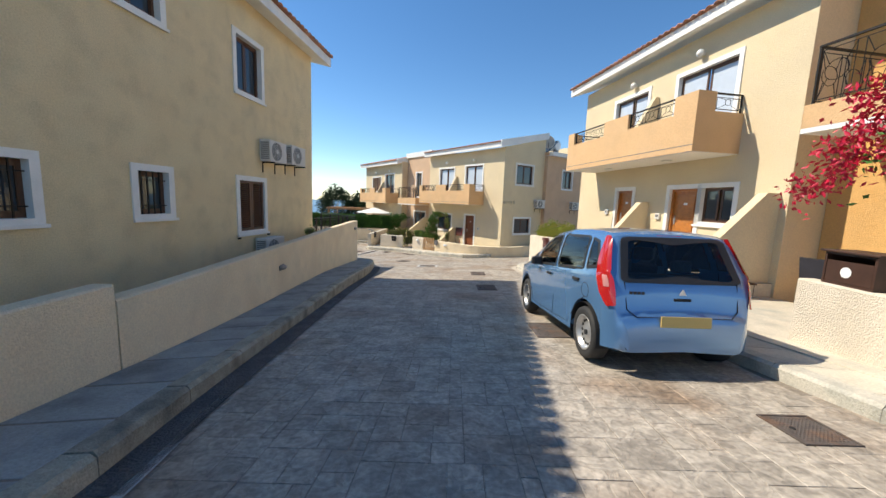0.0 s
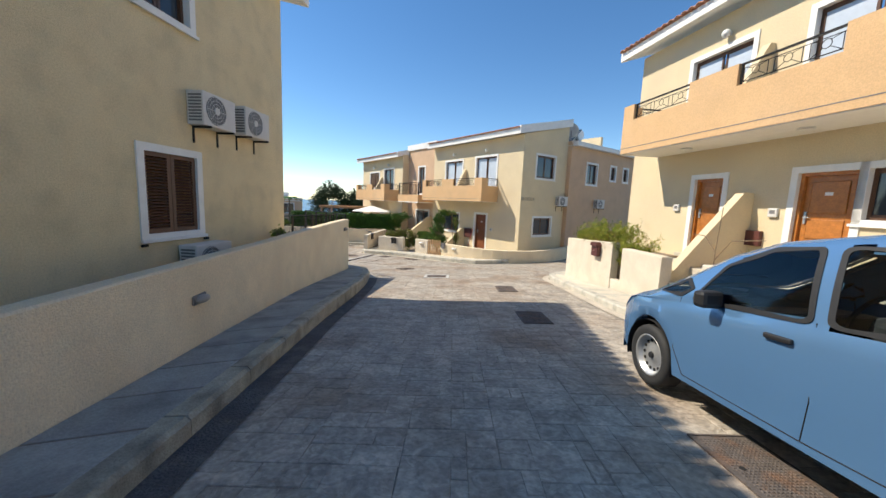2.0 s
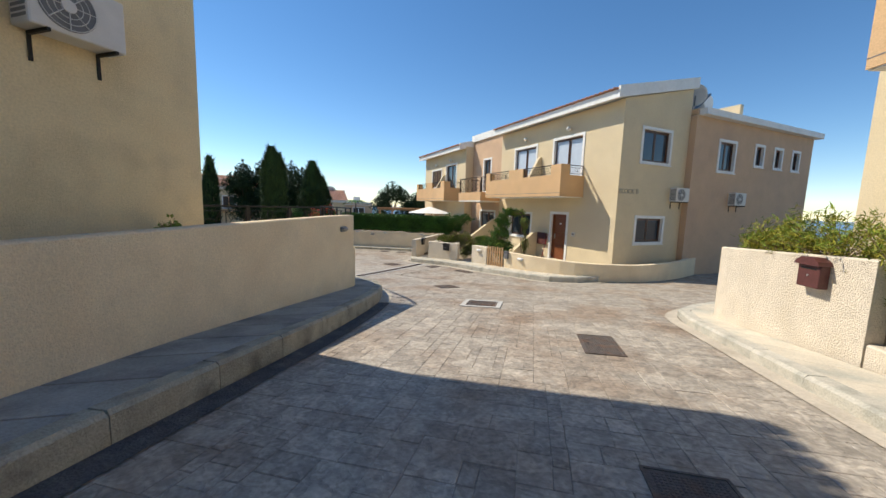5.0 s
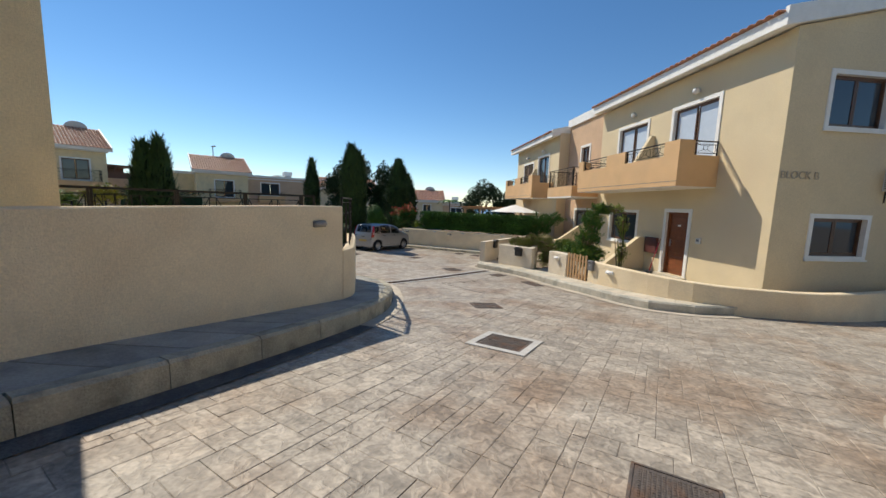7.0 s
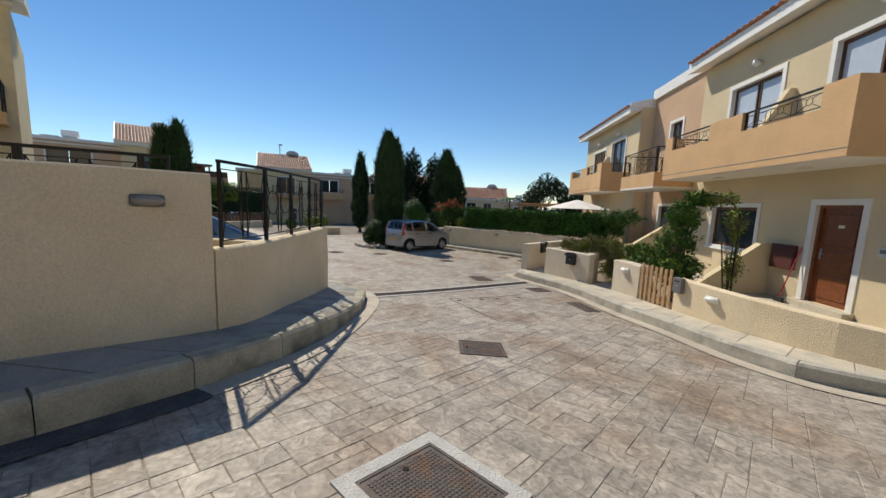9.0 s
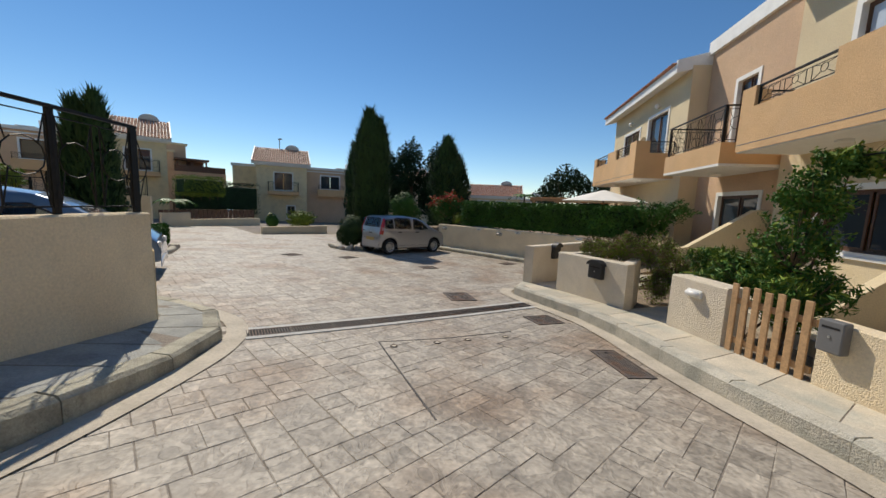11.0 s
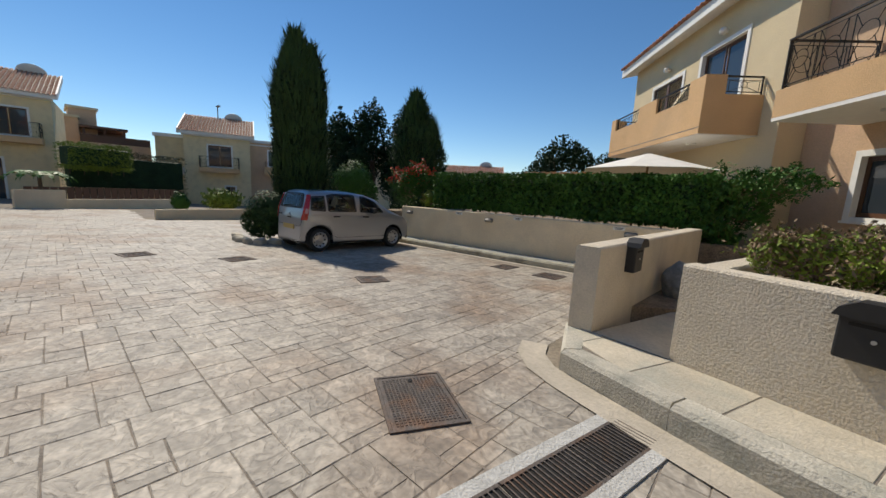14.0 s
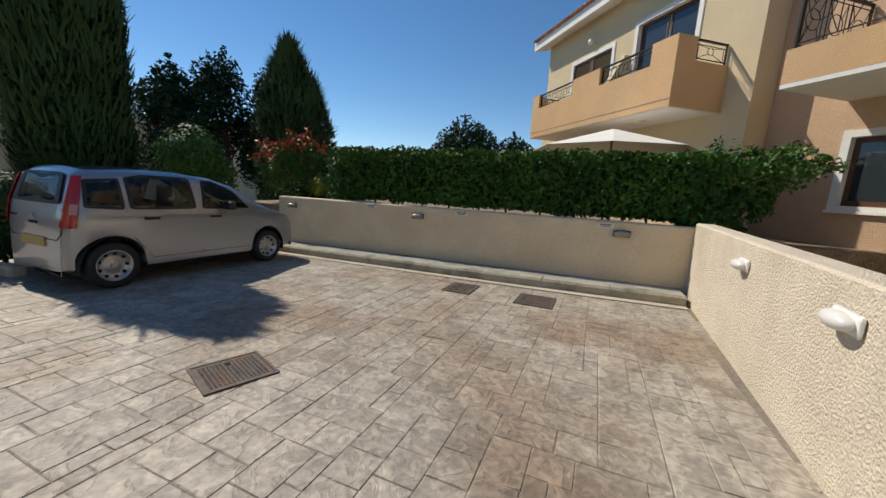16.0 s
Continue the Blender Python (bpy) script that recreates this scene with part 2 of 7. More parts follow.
def pydata(name, verts, faces, material, parent=None, smooth=False):
    me = bpy.data.meshes.new(name)
    me.from_pydata(verts, [], faces)
    me.materials.append(material)
    if smooth:
        me.polygons.foreach_set("use_smooth", [True] * len(me.polygons))
    ob = new(name, me)
    if parent:
        ob.parent = parent
    return ob


def thing(name, label, category, m=None, group="", kind=""):
    ob = tagged(new(name), label, category, group, kind)
    if m is not None:
        ob.matrix_world = m
    return ob


def box(bm, x0, x1, y0, y1, z0, z1, m=None, bevel=0.0):
    r = bmesh.ops.create_cube(bm, size=1.0)
    t = Matrix.Translation(((x0 + x1) / 2, (y0 + y1) / 2, (z0 + z1) / 2)) @ Matrix.Diagonal((x1 - x0, y1 - y0, z1 - z0, 1))
    bmesh.ops.transform(bm, matrix=(m @ t) if m is not None else t, verts=r["verts"])
    if bevel:
        edges = list({e for v in r["verts"] for e in v.link_edges})
        bmesh.ops.bevel(bm, geom=edges, offset=bevel, segments=2, affect="EDGES", profile=0.5)
    return bm


def boxed(*a, **k):
    return box(bmesh.new(), *a, **k)


def cyl(bm, a, b, r, r2=None, n=12, caps=True):
    a, b = Vector(a), Vector(b)
    d = b - a
    t = Matrix.Translation((a + b) / 2) @ d.to_track_quat("Z", "Y").to_matrix().to_4x4()
    bmesh.ops.create_cone(bm, cap_ends=caps, segments=n, radius1=r, radius2=r if r2 is None else r2, depth=d.length, matrix=t)
    return bm


def prism(bm, points, axis, a, b):
    """A plate: an outline in two coordinates, pushed from a to b along the third axis."""
    def put(p, c):
        return {"x": (c, p[0], p[1]), "y": (p[0], c, p[1]), "z": (p[0], p[1], c)}[axis]
    lo = [bm.verts.new(put(p, a)) for p in points]
    hi = [bm.verts.new(put(p, b)) for p in points]
    k = len(points)
    bm.faces.new(lo[::-1])
    bm.faces.new(hi)
    for i in range(k):
        bm.faces.new((lo[i], lo[(i + 1) % k], hi[(i + 1) % k], hi[i]))
    bmesh.ops.recalc_face_normals(bm, faces=bm.faces)
    return bm


def holed(bm, x0, x1, z0, z1, y, thick, holes, m=None):
    """A wall sheet of real thickness with openings that go through it."""
    xs = sorted({x0, x1, *(v for h in holes for v in h[:2] if x0 < v < x1)})
    zs = sorted({z0, z1, *(v for h in holes for v in h[2:] if z0 < v < z1)})
    solid = {(i, j) for i in range(len(xs) - 1) for j in range(len(zs) - 1)
             if not any(h[0] < (xs[i] + xs[i + 1]) / 2 < h[1] and h[2] < (zs[j] + zs[j + 1]) / 2 < h[3] for h in holes)}
    cache = {}

    def vert(i, j, back):
        if (i, j, back) not in cache:
            p = Vector((xs[i], y + thick * back, zs[j]))
            cache[i, j, back] = bm.verts.new(m @ p if m is not None else p)
        return cache[i, j, back]

    for i, j in solid:
        q = [(i, j), (i + 1, j), (i + 1, j + 1), (i, j + 1)]
        bm.faces.new([vert(*c, 0) for c in q])
        bm.faces.new([vert(*c, 1) for c in reversed(q)])
        for n, (c, d) in zip(((i, j - 1), (i + 1, j), (i, j + 1), (i - 1, j)), zip(q, q[1:] + q[:1])):
            if n not in solid:
                bm.faces.new((vert(*c, 0), vert(*c, 1), vert(*d, 1), vert(*d, 0)))
    bmesh.ops.recalc_face_normals(bm, faces=bm.faces)
    return bm


def ring(bm, x0, x1, z0, z1, w, y0, y1, m=None, foot=True):
    """A frame round an opening; without foot it stands open below."""
    if not foot:
        box(bm, x0, x0 + w, y0, y1, z0, z1, m)
        box(bm, x1 - w, x1, y0, y1, z0, z1, m)
        box(bm, x0 + w, x1 - w, y0, y1, z1 - w, z1, m)
        return bm
    loops = []
    for d, y in ((0, y0), (w, y0), (w, y1), (0, y1)):
        pts = [Vector(p) for p in ((x0 + d, y, z0 + d), (x1 - d, y, z0 + d), (x1 - d, y, z1 - d), (x0 + d, y, z1 - d))]
        loops.append([bm.verts.new(m @ p if m is not None else p) for p in pts])
    made = []
    for a, b in zip(loops, loops[1:] + loops[:1]):
        made += [bm.faces.new((a[k], a[(k + 1) % 4], b[(k + 1) % 4], b[k])) for k in range(4)]
    bmesh.ops.recalc_face_normals(bm, faces=made)
    return bm


def inside(poly, x, y):
    hit = False
    for (ax, ay), (bx, by) in zip(poly, poly[1:] + poly[:1]):
        if (ay > y) != (by > y) and x < (bx - ax) * (y - ay) / (by - ay) + ax:
            hit = not hit
    return hit


def strip(points, width, side=1.0):
    """A line shifted sideways by width."""
    out = []
    for i, p in enumerate(points):
        a, b = Vector(points[max(i - 1, 0)]), Vector(points[min(i + 1, len(points) - 1)])
        d = (b - a).normalized()
        out.append((p[0] - d.y * width * side, p[1] + d.x * width * side))
    return out


def resample(points, step):
    """Points at even steps along a smooth line through the given ones."""
    pts = [Vector(p) for p in points]
    fine = []
    for i in range(len(pts) - 1):
        p0, p1, p2, p3 = pts[max(i - 1, 0)], pts[i], pts[i + 1], pts[min(i + 2, len(pts) - 1)]
        for k in range(12):
            t = k / 12
            fine.append(0.5 * (2 * p1 + (p2 - p0) * t + (2 * p0 - 5 * p1 + 4 * p2 - p3) * t * t + (3 * p1 - p0 - 3 * p2 + p3) * t ** 3))
    fine.append(pts[-1])
    out, left = [fine[0]], step
    for a, b in zip(fine, fine[1:]):
        seg = (b - a).length
        while seg > left:
            a = a + (b - a) * (left / (b - a).length)
            out.append(a)
            seg -= left
            left = step
        left -= seg
    out.append(fine[-1])
    return [(p.x, p.y) for p in out]


def leaves(name, points, material, parent, size=(0.03, 0.06), seed=0, flat=0.0, normals=None, slim=0.45):
    """One folded leaf at each point, with its own turn and size."""
    rng = np.random.default_rng(seed)
    pts = np.asarray(points, float)
    k = len(pts)
    a = rng.normal(size=(k, 3))
    if normals is not None:
        a = normals + 0.8 * a
    a[:, 2] += flat
    a /= np.linalg.norm(a, axis=1)[:, None]
    b = np.cross(a, rng.normal(size=(k, 3)))
    b /= np.linalg.norm(b, axis=1)[:, None] + 1e-9
    c = np.cross(a, b)
    s = rng.uniform(*size, size=(k, 1))
    v = np.stack([pts - b * s, pts + c * s * slim + a * s * 0.12, pts + b * s, pts - c * s * slim + a * s * 0.12], 1).reshape(-1, 3)
    f = np.arange(4 * k).reshape(-1, 4)
    f = np.concatenate([f[:, [0, 1, 2]], f[:, [0, 2, 3]]])
    return pydata(name, v.tolist(), f.tolist(), material, parent)


def polygon_sheet(name, outline, height, material, parent=None, lift=0.0, thick=0.06):
    """A flat sheet on the slope, from an outline in plan."""
    bm = bmesh.new()
    top = [bm.verts.new((x, y, height(x, y) + lift)) for x, y in outline]
    low = [bm.verts.new((x, y, height(x, y) + lift - thick)) for x, y in outline]
    k = len(outline)
    f = bm.faces.new(top)
    for i in range(k):
        bm.faces.new((top[i], low[i], low[(i + 1) % k], top[(i + 1) % k]))
    bmesh.ops.triangulate(bm, faces=[f])
    bmesh.ops.recalc_face_normals(bm, faces=bm.faces)
    return part(name, bm, material, parent)


# ---- ground and sea ----
def ground_sheet():
    """One sheet to the horizon; far off the hillside falls away to the sea."""
    def axis(near0, near1, step):
        a = list(np.arange(near0, near1 + 0.01, step))
        far = [5, 12, 25, 50, 100, 200, 400, 800]
        return [near0 - f for f in reversed(far)] + a + [near1 + f for f in far]
    xs, ys = axis(-48, 24, 1.0), axis(-14, 48, 1.0)
    verts = []
    for y in ys:
        for x in xs:
            r = max(0.0, math.hypot(x + 12, y - 17) - 60)
            verts.append((x, y, ground_z(x, y) - 0.03 - 0.05 * r))
    w = len(xs)
    faces = [(j * w + i, j * w + i + 1, (j + 1) * w + i + 1, (j + 1) * w + i) for j in range(len(ys) - 1) for i in range(w - 1)]
    return tagged(pydata("ground", verts, faces, M["joint"]), "dry earth and jointed ground under the paving", "ground", kind="structure")


ground_sheet()
bm = bmesh.new()
bmesh.ops.create_circle(bm, cap_ends=True, segments=64, radius=4600)
bmesh.ops.translate(bm, verts=bm.verts, vec=(0, 0, -24))
tagged(part("water", bm, M["water"]), "hazy blue sea at the horizon", "sea", kind="structure")


# ---- walls ----
def line_wall(name, points, z_top, thick, material, label, category="wall", step=0.5, cap=0.0, bottom=0.4, smooth_line=True, kind="structure"):
    """A garden wall along a line in plan; z_top is a number or a function of the way along in metres."""
    pts = resample(points, step) if smooth_line else points
    inner = strip(pts, thick)
    bm = bmesh.new()
    rows = []
    run = 0.0
    for i, (p, q) in enumerate(zip(pts, inner)):
        if i:
            run += math.dist(p, pts[i - 1])
        z1 = z_top(run) if callable(z_top) else z_top
        z0 = ground_z(*p) - bottom
        b = 0.018
        e = (Vector(q) - Vector(p)).normalized() * b
        rows.append([bm.verts.new(c) for c in ((p[0], p[1], z0), (p[0], p[1], z1 - b), (p[0] + e.x, p[1] + e.y, z1), (q[0] - e.x, q[1] - e.y, z1), (q[0], q[1], z1 - b), (q[0], q[1], z0))])
    for a, c in zip(rows, rows[1:]):
        for k in range(5):
            bm.faces.new((a[k], c[k], c[k + 1], a[k + 1]))
    for end in (rows[0], rows[-1]):
        bm.faces.new(end)
    bmesh.ops.recalc_face_normals(bm, faces=bm.faces)
    ob = part(name, bm, material)
    return tagged(ob, label, category, kind=kind)


LEFT_WALL = [(-1.95, -4.0), (-2.24, 0.8), (-2.35, 2.5), (-2.60, 4.8), (-2.84, 7.0), (-3.04, 9.0), (-3.17, 10.8), (-3.27, 12.6), (-3.32, 13.56)]
CURVE_WALL = [(-3.325, 13.58), (-3.52, 14.0), (-3.9, 14.42), (-4.46, 14.97), (-5.1, 15.6), (-5.78, 16.2)]
line_wall("wall_west_high", LEFT_WALL[:2] + [(-2.30, 1.73)], 0.82, 0.2, M["garden"], "rough cream stucco garden wall, higher stretch", smooth_line=False)
line_wall("wall_west", [(-2.302, 1.75)] + LEFT_WALL[2:], lambda r: 0.67 + 0.09 * min(1, max(0, (r - 6) / 5)), 0.2, M["garden"], "long rough cream stucco garden wall with level top")
line_wall("wall_west_curve", CURVE_WALL, -0.02, 0.2, M["garden"], "low curved stucco wall that carries an iron railing", step=0.2)
line_wall("wall_west_return", [(-5.80, 16.22), (-6.4, 16.2), (-7.4, 15.6), (-9.0, 14.4)], lambda r: -0.45, 0.2, M["garden"], "stucco garden wall turning back beside the yard")
line_wall("wall_hedge", [(-13.0, 27.38), (-4.92, 27.66)], -0.73, 0.2, M["garden"], "cream stucco retaining wall below the hedge", smooth_line=False)
line_wall("wall_gate_pier", [(-5.16, 22.86), (-4.94, 27.65)], -0.66, -0.24, M["planter"], "rough whitish stucco wall beside the garden entrance", smooth_line=False)
line_wall("wall_planter_front", [(-4.24, 22.727), (-2.69, 22.22)], -0.68, 0.2, M["planter"], "rough whitish stucco planter wall", smooth_line=False)
line_wall("wall_planter_side", [(-2.67, 22.46), (-2.82, 23.3)], -0.685, 0.2, M["planter"], "short side of the stucco planter", smooth_line=False)
line_wall("wall_planter_left", [(-4.15, 22.90), (-3.92, 23.8)], -0.685, -0.2, M["planter"], "short side of the stucco planter", smooth_line=False)
line_wall("wall_planter_east", [(4.24, 10.9), (4.02, 12.1), (3.90, 13.2), (3.98, 13.55), (4.3, 13.75), (5.2, 13.6)], lambda r: 0.6 - 0.05 * r, -0.2, M["planter"], "cracked whitish stucco planter wall with shrubs", step=0.25)
line_wall("wall_entrance_east", [(4.42, 9.05), (4.27, 10.42)], 0.52, -0.24, M["planter"], "stucco wall beside the entrance steps", smooth_line=False)
line_wall("wall_entrance_south", [(4.74, 6.3), (4.58, 8.1)], 0.54, -0.22, M["planter"], "whitish stucco garden wall before the front doors", smooth_line=False)
line_wall("wall_planter_base", [(4.275, 10.425), (4.25, 10.88)], -0.32, -0.2, M["planter"], "low stucco base between the planter and the entrance", smooth_line=False)
line_wall("wall_yard_east", [(5.3, -4.0), (5.12, 0.5), (5.0, 3.1)], 0.92, -0.22, M["planter"], "whitish stucco yard wall", smooth_line=False)
line_wall("wall_gate_post", [(-1.95, 21.88), (-1.22, 21.32)], -0.67, 0.3, M["planter"], "rough stucco pier beside the timber gate", smooth_line=False)
line_wall("wall_block_front", [(-0.42, 20.72), (0.6, 19.95), (1.7, 19.35), (2.6, 19.2), (3.4, 19.42), (4.6, 20.0), (6.1, 21.5), (7.9, 24.1)], lambda r: -0.72 - 0.02 * min(r, 5), 0.2, M["garden"], "curved rough stucco garden wall round the corner house")


# ---- railings ----
def bars(name, pieces, parent, r=0.008, label=""):
    bm = bmesh.new()
    for a, b in pieces:
        cyl(bm, a, b, r, n=6)
    return part(name, bm, M["iron"], parent, label)


def rail_panel(parent, a, b, z0, z1, motif=True):
    """An iron railing between two points in the parent's own frame: top rail, low rail, posts, and rods round small rings."""
    a, b = Vector((a[0], a[1], 0)), Vector((b[0], b[1], 0))
    d = (b - a)
    n = max(1, round(d.length / 0.55))
    up = Vector((0, 0, 1))
    bm = bmesh.new()
    h = d.normalized()
    side = Vector((-h.y, h.x, 0))
    m = Matrix((h.to_4d(), side.to_4d(), up.to_4d(), (0, 0, 0, 1))).transposed()
    m = Matrix.Translation(a) @ Matrix(((h.x, side.x, 0, 0), (h.y, side.y, 0, 0), (0, 0, 1, 0), (0, 0, 0, 1)))
    box(bm, 0, d.length, -0.022, 0.022, z1 - 0.03, z1, m)
    part("top_rail", bm, M["iron"], parent)
    part("low_rail", boxed(0, d.length, -0.008, 0.008, z0 + 0.06, z0 + 0.075, m), M["iron"], parent)
    for i in (0, n):
        x = d.length * i / n
        x = min(max(x, 0.015), d.length - 0.015)
        part("post", boxed(x - 0.014, x + 0.014, -0.014, 0.014, z0, z1 - 0.03, m), M["iron"], parent)
    rods = []
    mid, rad = (z0 + z1) / 2 + 0.02, (z1 - z0) * 0.17
    bm = bmesh.new()
    box(bm, 0, d.length, -0.006, 0.006, z1 - 0.10, z1 - 0.09, m)
    for i in range(n):
        c = a + d * ((i + 0.5) / n)
        half = d.length / n / 2
        top, low = z1 - 0.095, z0 + 0.07
        for s in (-1, 1):
            for zc in (top, low):
                tgt = c + h * s * rad * 0.7 + up * (mid + (rad * 0.7 if zc == top else -rad * 0.7))
                cyl(bm, c + h * s * half * 0.8 + up * zc, tgt, 0.006, n=5)
            cyl(bm, c + h * s * half * 0.8 + up * low, c + h * s * half * 0.8 + up * top, 0.007, n=5)
        k = 12
        ringp = [c + h * math.cos(q * 2 * math.pi / k) * rad + up * (mid + math.sin(q * 2 * math.pi / k) * rad) for q in range(k)]
        for p, q in zip(ringp, ringp[1:] + ringp[:1]):
            cyl(bm, p, q, 0.006, n=5)
    return part("rod_pattern", bm, M["iron"], parent)


def wall_railing(points, z0, z1, label):
    t = thing("railing", label, "railing")
    pts = resample(points, 0.85)
    for a, b in zip(pts, pts[1:]):
        rail_panel(t, a, b, z0, z1)
    return t


# ---- house parts, in a frame with x along the front, y into the house ----
def front_frame(origin, x_axis):
    x = Vector((*x_axis, 0)).normalized()
    y = Vector((-x.y, x.x, 0))
    return Matrix(((x.x, y.x, 0, origin[0]), (x.y, y.y, 0, origin[1]), (0, 0, 1, 0), (0, 0, 0, 1)))


def window(parent, x0, x1, z0, z1, y=0.0, m=None, panes=2, surround=0.11, glass="glass", grille=False, shutter=False, sill=True, wall=0.25):
    """White surround with a brown sash, its panes, and shutters or a grille where the house has them. Sizes are those of the surround's outside."""
    w = part("window", ring(bmesh.new(), x0, x1, z0, z1, surround, y - 0.025, y + 0.13, m), M["white"], parent)
    a, b, c, d = x0 + surround, x1 - surround, z0 + surround, z1 - surround
    if sill:
        part("window_sill", boxed(x0 - 0.02, x1 + 0.02, y - 0.06, y - 0.027, z0 - 0.01, z0 + 0.035, m), M["white"], w)
    if shutter:
        for s0, s1 in ((a, (a + b) / 2 - 0.004), ((a + b) / 2 + 0.004, b)):
            bm = ring(bmesh.new(), s0, s1, c, d, 0.06, y + 0.02, y + 0.06, m)
            sh = part("shutter", bm, M["shutter"], w)
            k = int((d - c - 0.12) / 0.045)
            for i in range(k):
                z = c + 0.075 + i * 0.045
                tilt = Matrix.Translation((0, y + 0.04, z)) @ Matrix.Rotation(radians(35), 4, "X")
                part("slat", boxed(s0 + 0.055, s1 - 0.055, -0.022, 0.022, -0.005, 0.005, (m @ tilt) if m is not None else tilt), M["shutter"], sh)
        for x in (a - 0.1, b + 0.1):
            part("shutter_stay", boxed(x - 0.05, x + 0.05, y - 0.06, y - 0.03, z0 - 0.06, z0 - 0.02, m, 0.008), M["iron"], w)
        return w
    part("window_frame", ring(bmesh.new(), a, b, c, d, 0.05, y + 0.09, y + 0.14, m), M["brown"], w)
    step = (b - a) / panes
    for i in range(panes):
        p0, p1 = a + i * step, a + (i + 1) * step
        yy = y + 0.10 + 0.02 * (i % 2)
        part("sash", ring(bmesh.new(), p0 + 0.02, p1 - 0.02, c + 0.04, d - 0.04, 0.045, yy - 0.005, yy + 0.03, m), M["brown"], w)
        part("pane", boxed(p0 + 0.06, p1 - 0.06, yy + 0.01, yy + 0.016, c + 0.08, d - 0.08, m), M[glass], w)
    if grille:
        bm = bmesh.new()
        for i in range(1, 5):
            x = a + (b - a) * i / 5
            box(bm, x - 0.008, x + 0.008, y + 0.05, y + 0.066, c, d, m)
        for f in (0.2, 0.8):
            box(bm, a, b, y + 0.048, y + 0.068, c + (d - c) * f - 0.008, c + (d - c) * f + 0.008, m)
        part("grille", bm, M["iron"], w)
    return w


def entrance(parent, x0, x1, z0, z1, y=0.0, wood="oak", surround=0.12, hinge_right=True):
    """A panelled front door in a white surround."""
    d = part("door", ring(bmesh.new(), x0, x1, z0, z1, surround, y - 0.025, y + 0.12, None, False), M["white"], parent, "panelled wooden front door in white surround")
    a, b, t = x0 + surround, x1 - surround, z1 - surround
    part("door_frame", ring(bmesh.new(), a, b, z0, t, 0.06, y + 0.06, y + 0.14, None, False), M[wood], d)
    bm = boxed(a + 0.06, b - 0.06, y + 0.12, y + 0.16, z0 + 0.01, t - 0.06)
    leaf_h = t - 0.06 - z0
    for f0, f1 in ((0.06, 0.30), (0.36, 0.56), (0.62, 0.94)):
        box(bm, a + 0.17, b - 0.17, y + 0.105, y + 0.119, z0 + leaf_h * f0, z0 + leaf_h * f1, None, 0.012)
    part("door_leaf", bm, M[wood], d)
    hx = a + 0.13 if hinge_right else b - 0.13
    bm = boxed(hx - 0.02, hx + 0.02, y + 0.095, y + 0.119, z0 + 0.92, z0 + 1.15)
    box(bm, hx - 0.01, hx + 0.10, y + 0.06, y + 0.09, z0 + 1.03, z0 + 1.05, None, 0.006)
    part("door_handle", bm, M["rim"], d)
    part("number_plate", boxed((a + b) / 2 - 0.06, (a + b) / 2 + 0.06, y + 0.1, y + 0.104, z0 + leaf_h * 0.8, z0 + leaf_h * 0.8 + 0.06), M["white"], d)
    part("doorstep", boxed(x0 - 0.05, x1 + 0.05, y - 0.22, y + 0.118, z0 - 0.12, z0 - 0.002), M["slab"], d)
    return d


def tiled_roof(parent, x0, x1, y0, y1, z0, z1, fascia=0.22, over=0.12):
    """A single slope of barrel tiles from the eave at y0 up to y1, with a white fascia at the eave and up both verges."""
    d = Vector((0, y1 - y0, z1 - z0))
    run = d.length
    d.normalize()
    bm = bmesh.new()
    prism(bm, [(y0 + 0.04, z0 - fascia), (y0 + 0.04, z0), (y1, z1), (y1, z1 - fascia)], "x", x0 + 0.03, x1 - 0.03)
    part("roof_deck", bm, M["white"], parent)
    pitch, k = 0.21, 6
    nx = int((x1 - x0) / pitch)
    ny = max(1, int(run / 0.36))
    verts, faces = [], []
    up = Vector((0, -d.z, d.y))
    for i in range(nx):
        xc = x0 + (i + 0.5) * (x1 - x0) / nx
        for j in range(ny):
            s0, s1 = j * run / ny - (over if j == 0 else 0.03), (j + 1) * run / ny
            base = len(verts)
            for s, r, lift in ((s0, 0.098, 0.035), (s1, 0.08, 0.012)):
                for q in range(k + 1):
                    a = math.pi * q / k
                    p = Vector((xc - math.cos(a) * r, y0, z0)) + d * s + up * (math.sin(a) * r * 0.75 + lift)
                    verts.append(tuple(p))
            for q in range(k):
                faces.append((base + q, base + q + 1, base + k + 2 + q, base + k + 1 + q))
    ob = pydata("roof_tiles", verts, faces, M["tile"], parent, True)
    ob["label"] = "weathered terracotta barrel tiles"
    sol = ob.modifiers.new("thickness", "SOLIDIFY")
    sol.thickness = 0.014
    for xa, xb in ((x0 - 0.06, x0 + 0.028), (x1 - 0.028, x1 + 0.06)):
        bm = bmesh.new()
        prism(bm, [(y0 - 0.02, z0 - fascia - 0.02), (y0 - 0.02, z0 + 0.13), (y1, z1 + 0.13), (y1, z1 - fascia - 0.02)], "x", xa, xb)
        part("verge_board", bm, M["white"], parent)
    part("fascia", boxed(x0 - 0.055, x1 + 0.055, y0 - 0.03, y0 + 0.038, z0 - fascia - 0.01, z0 + 0.01), M["white"], parent)


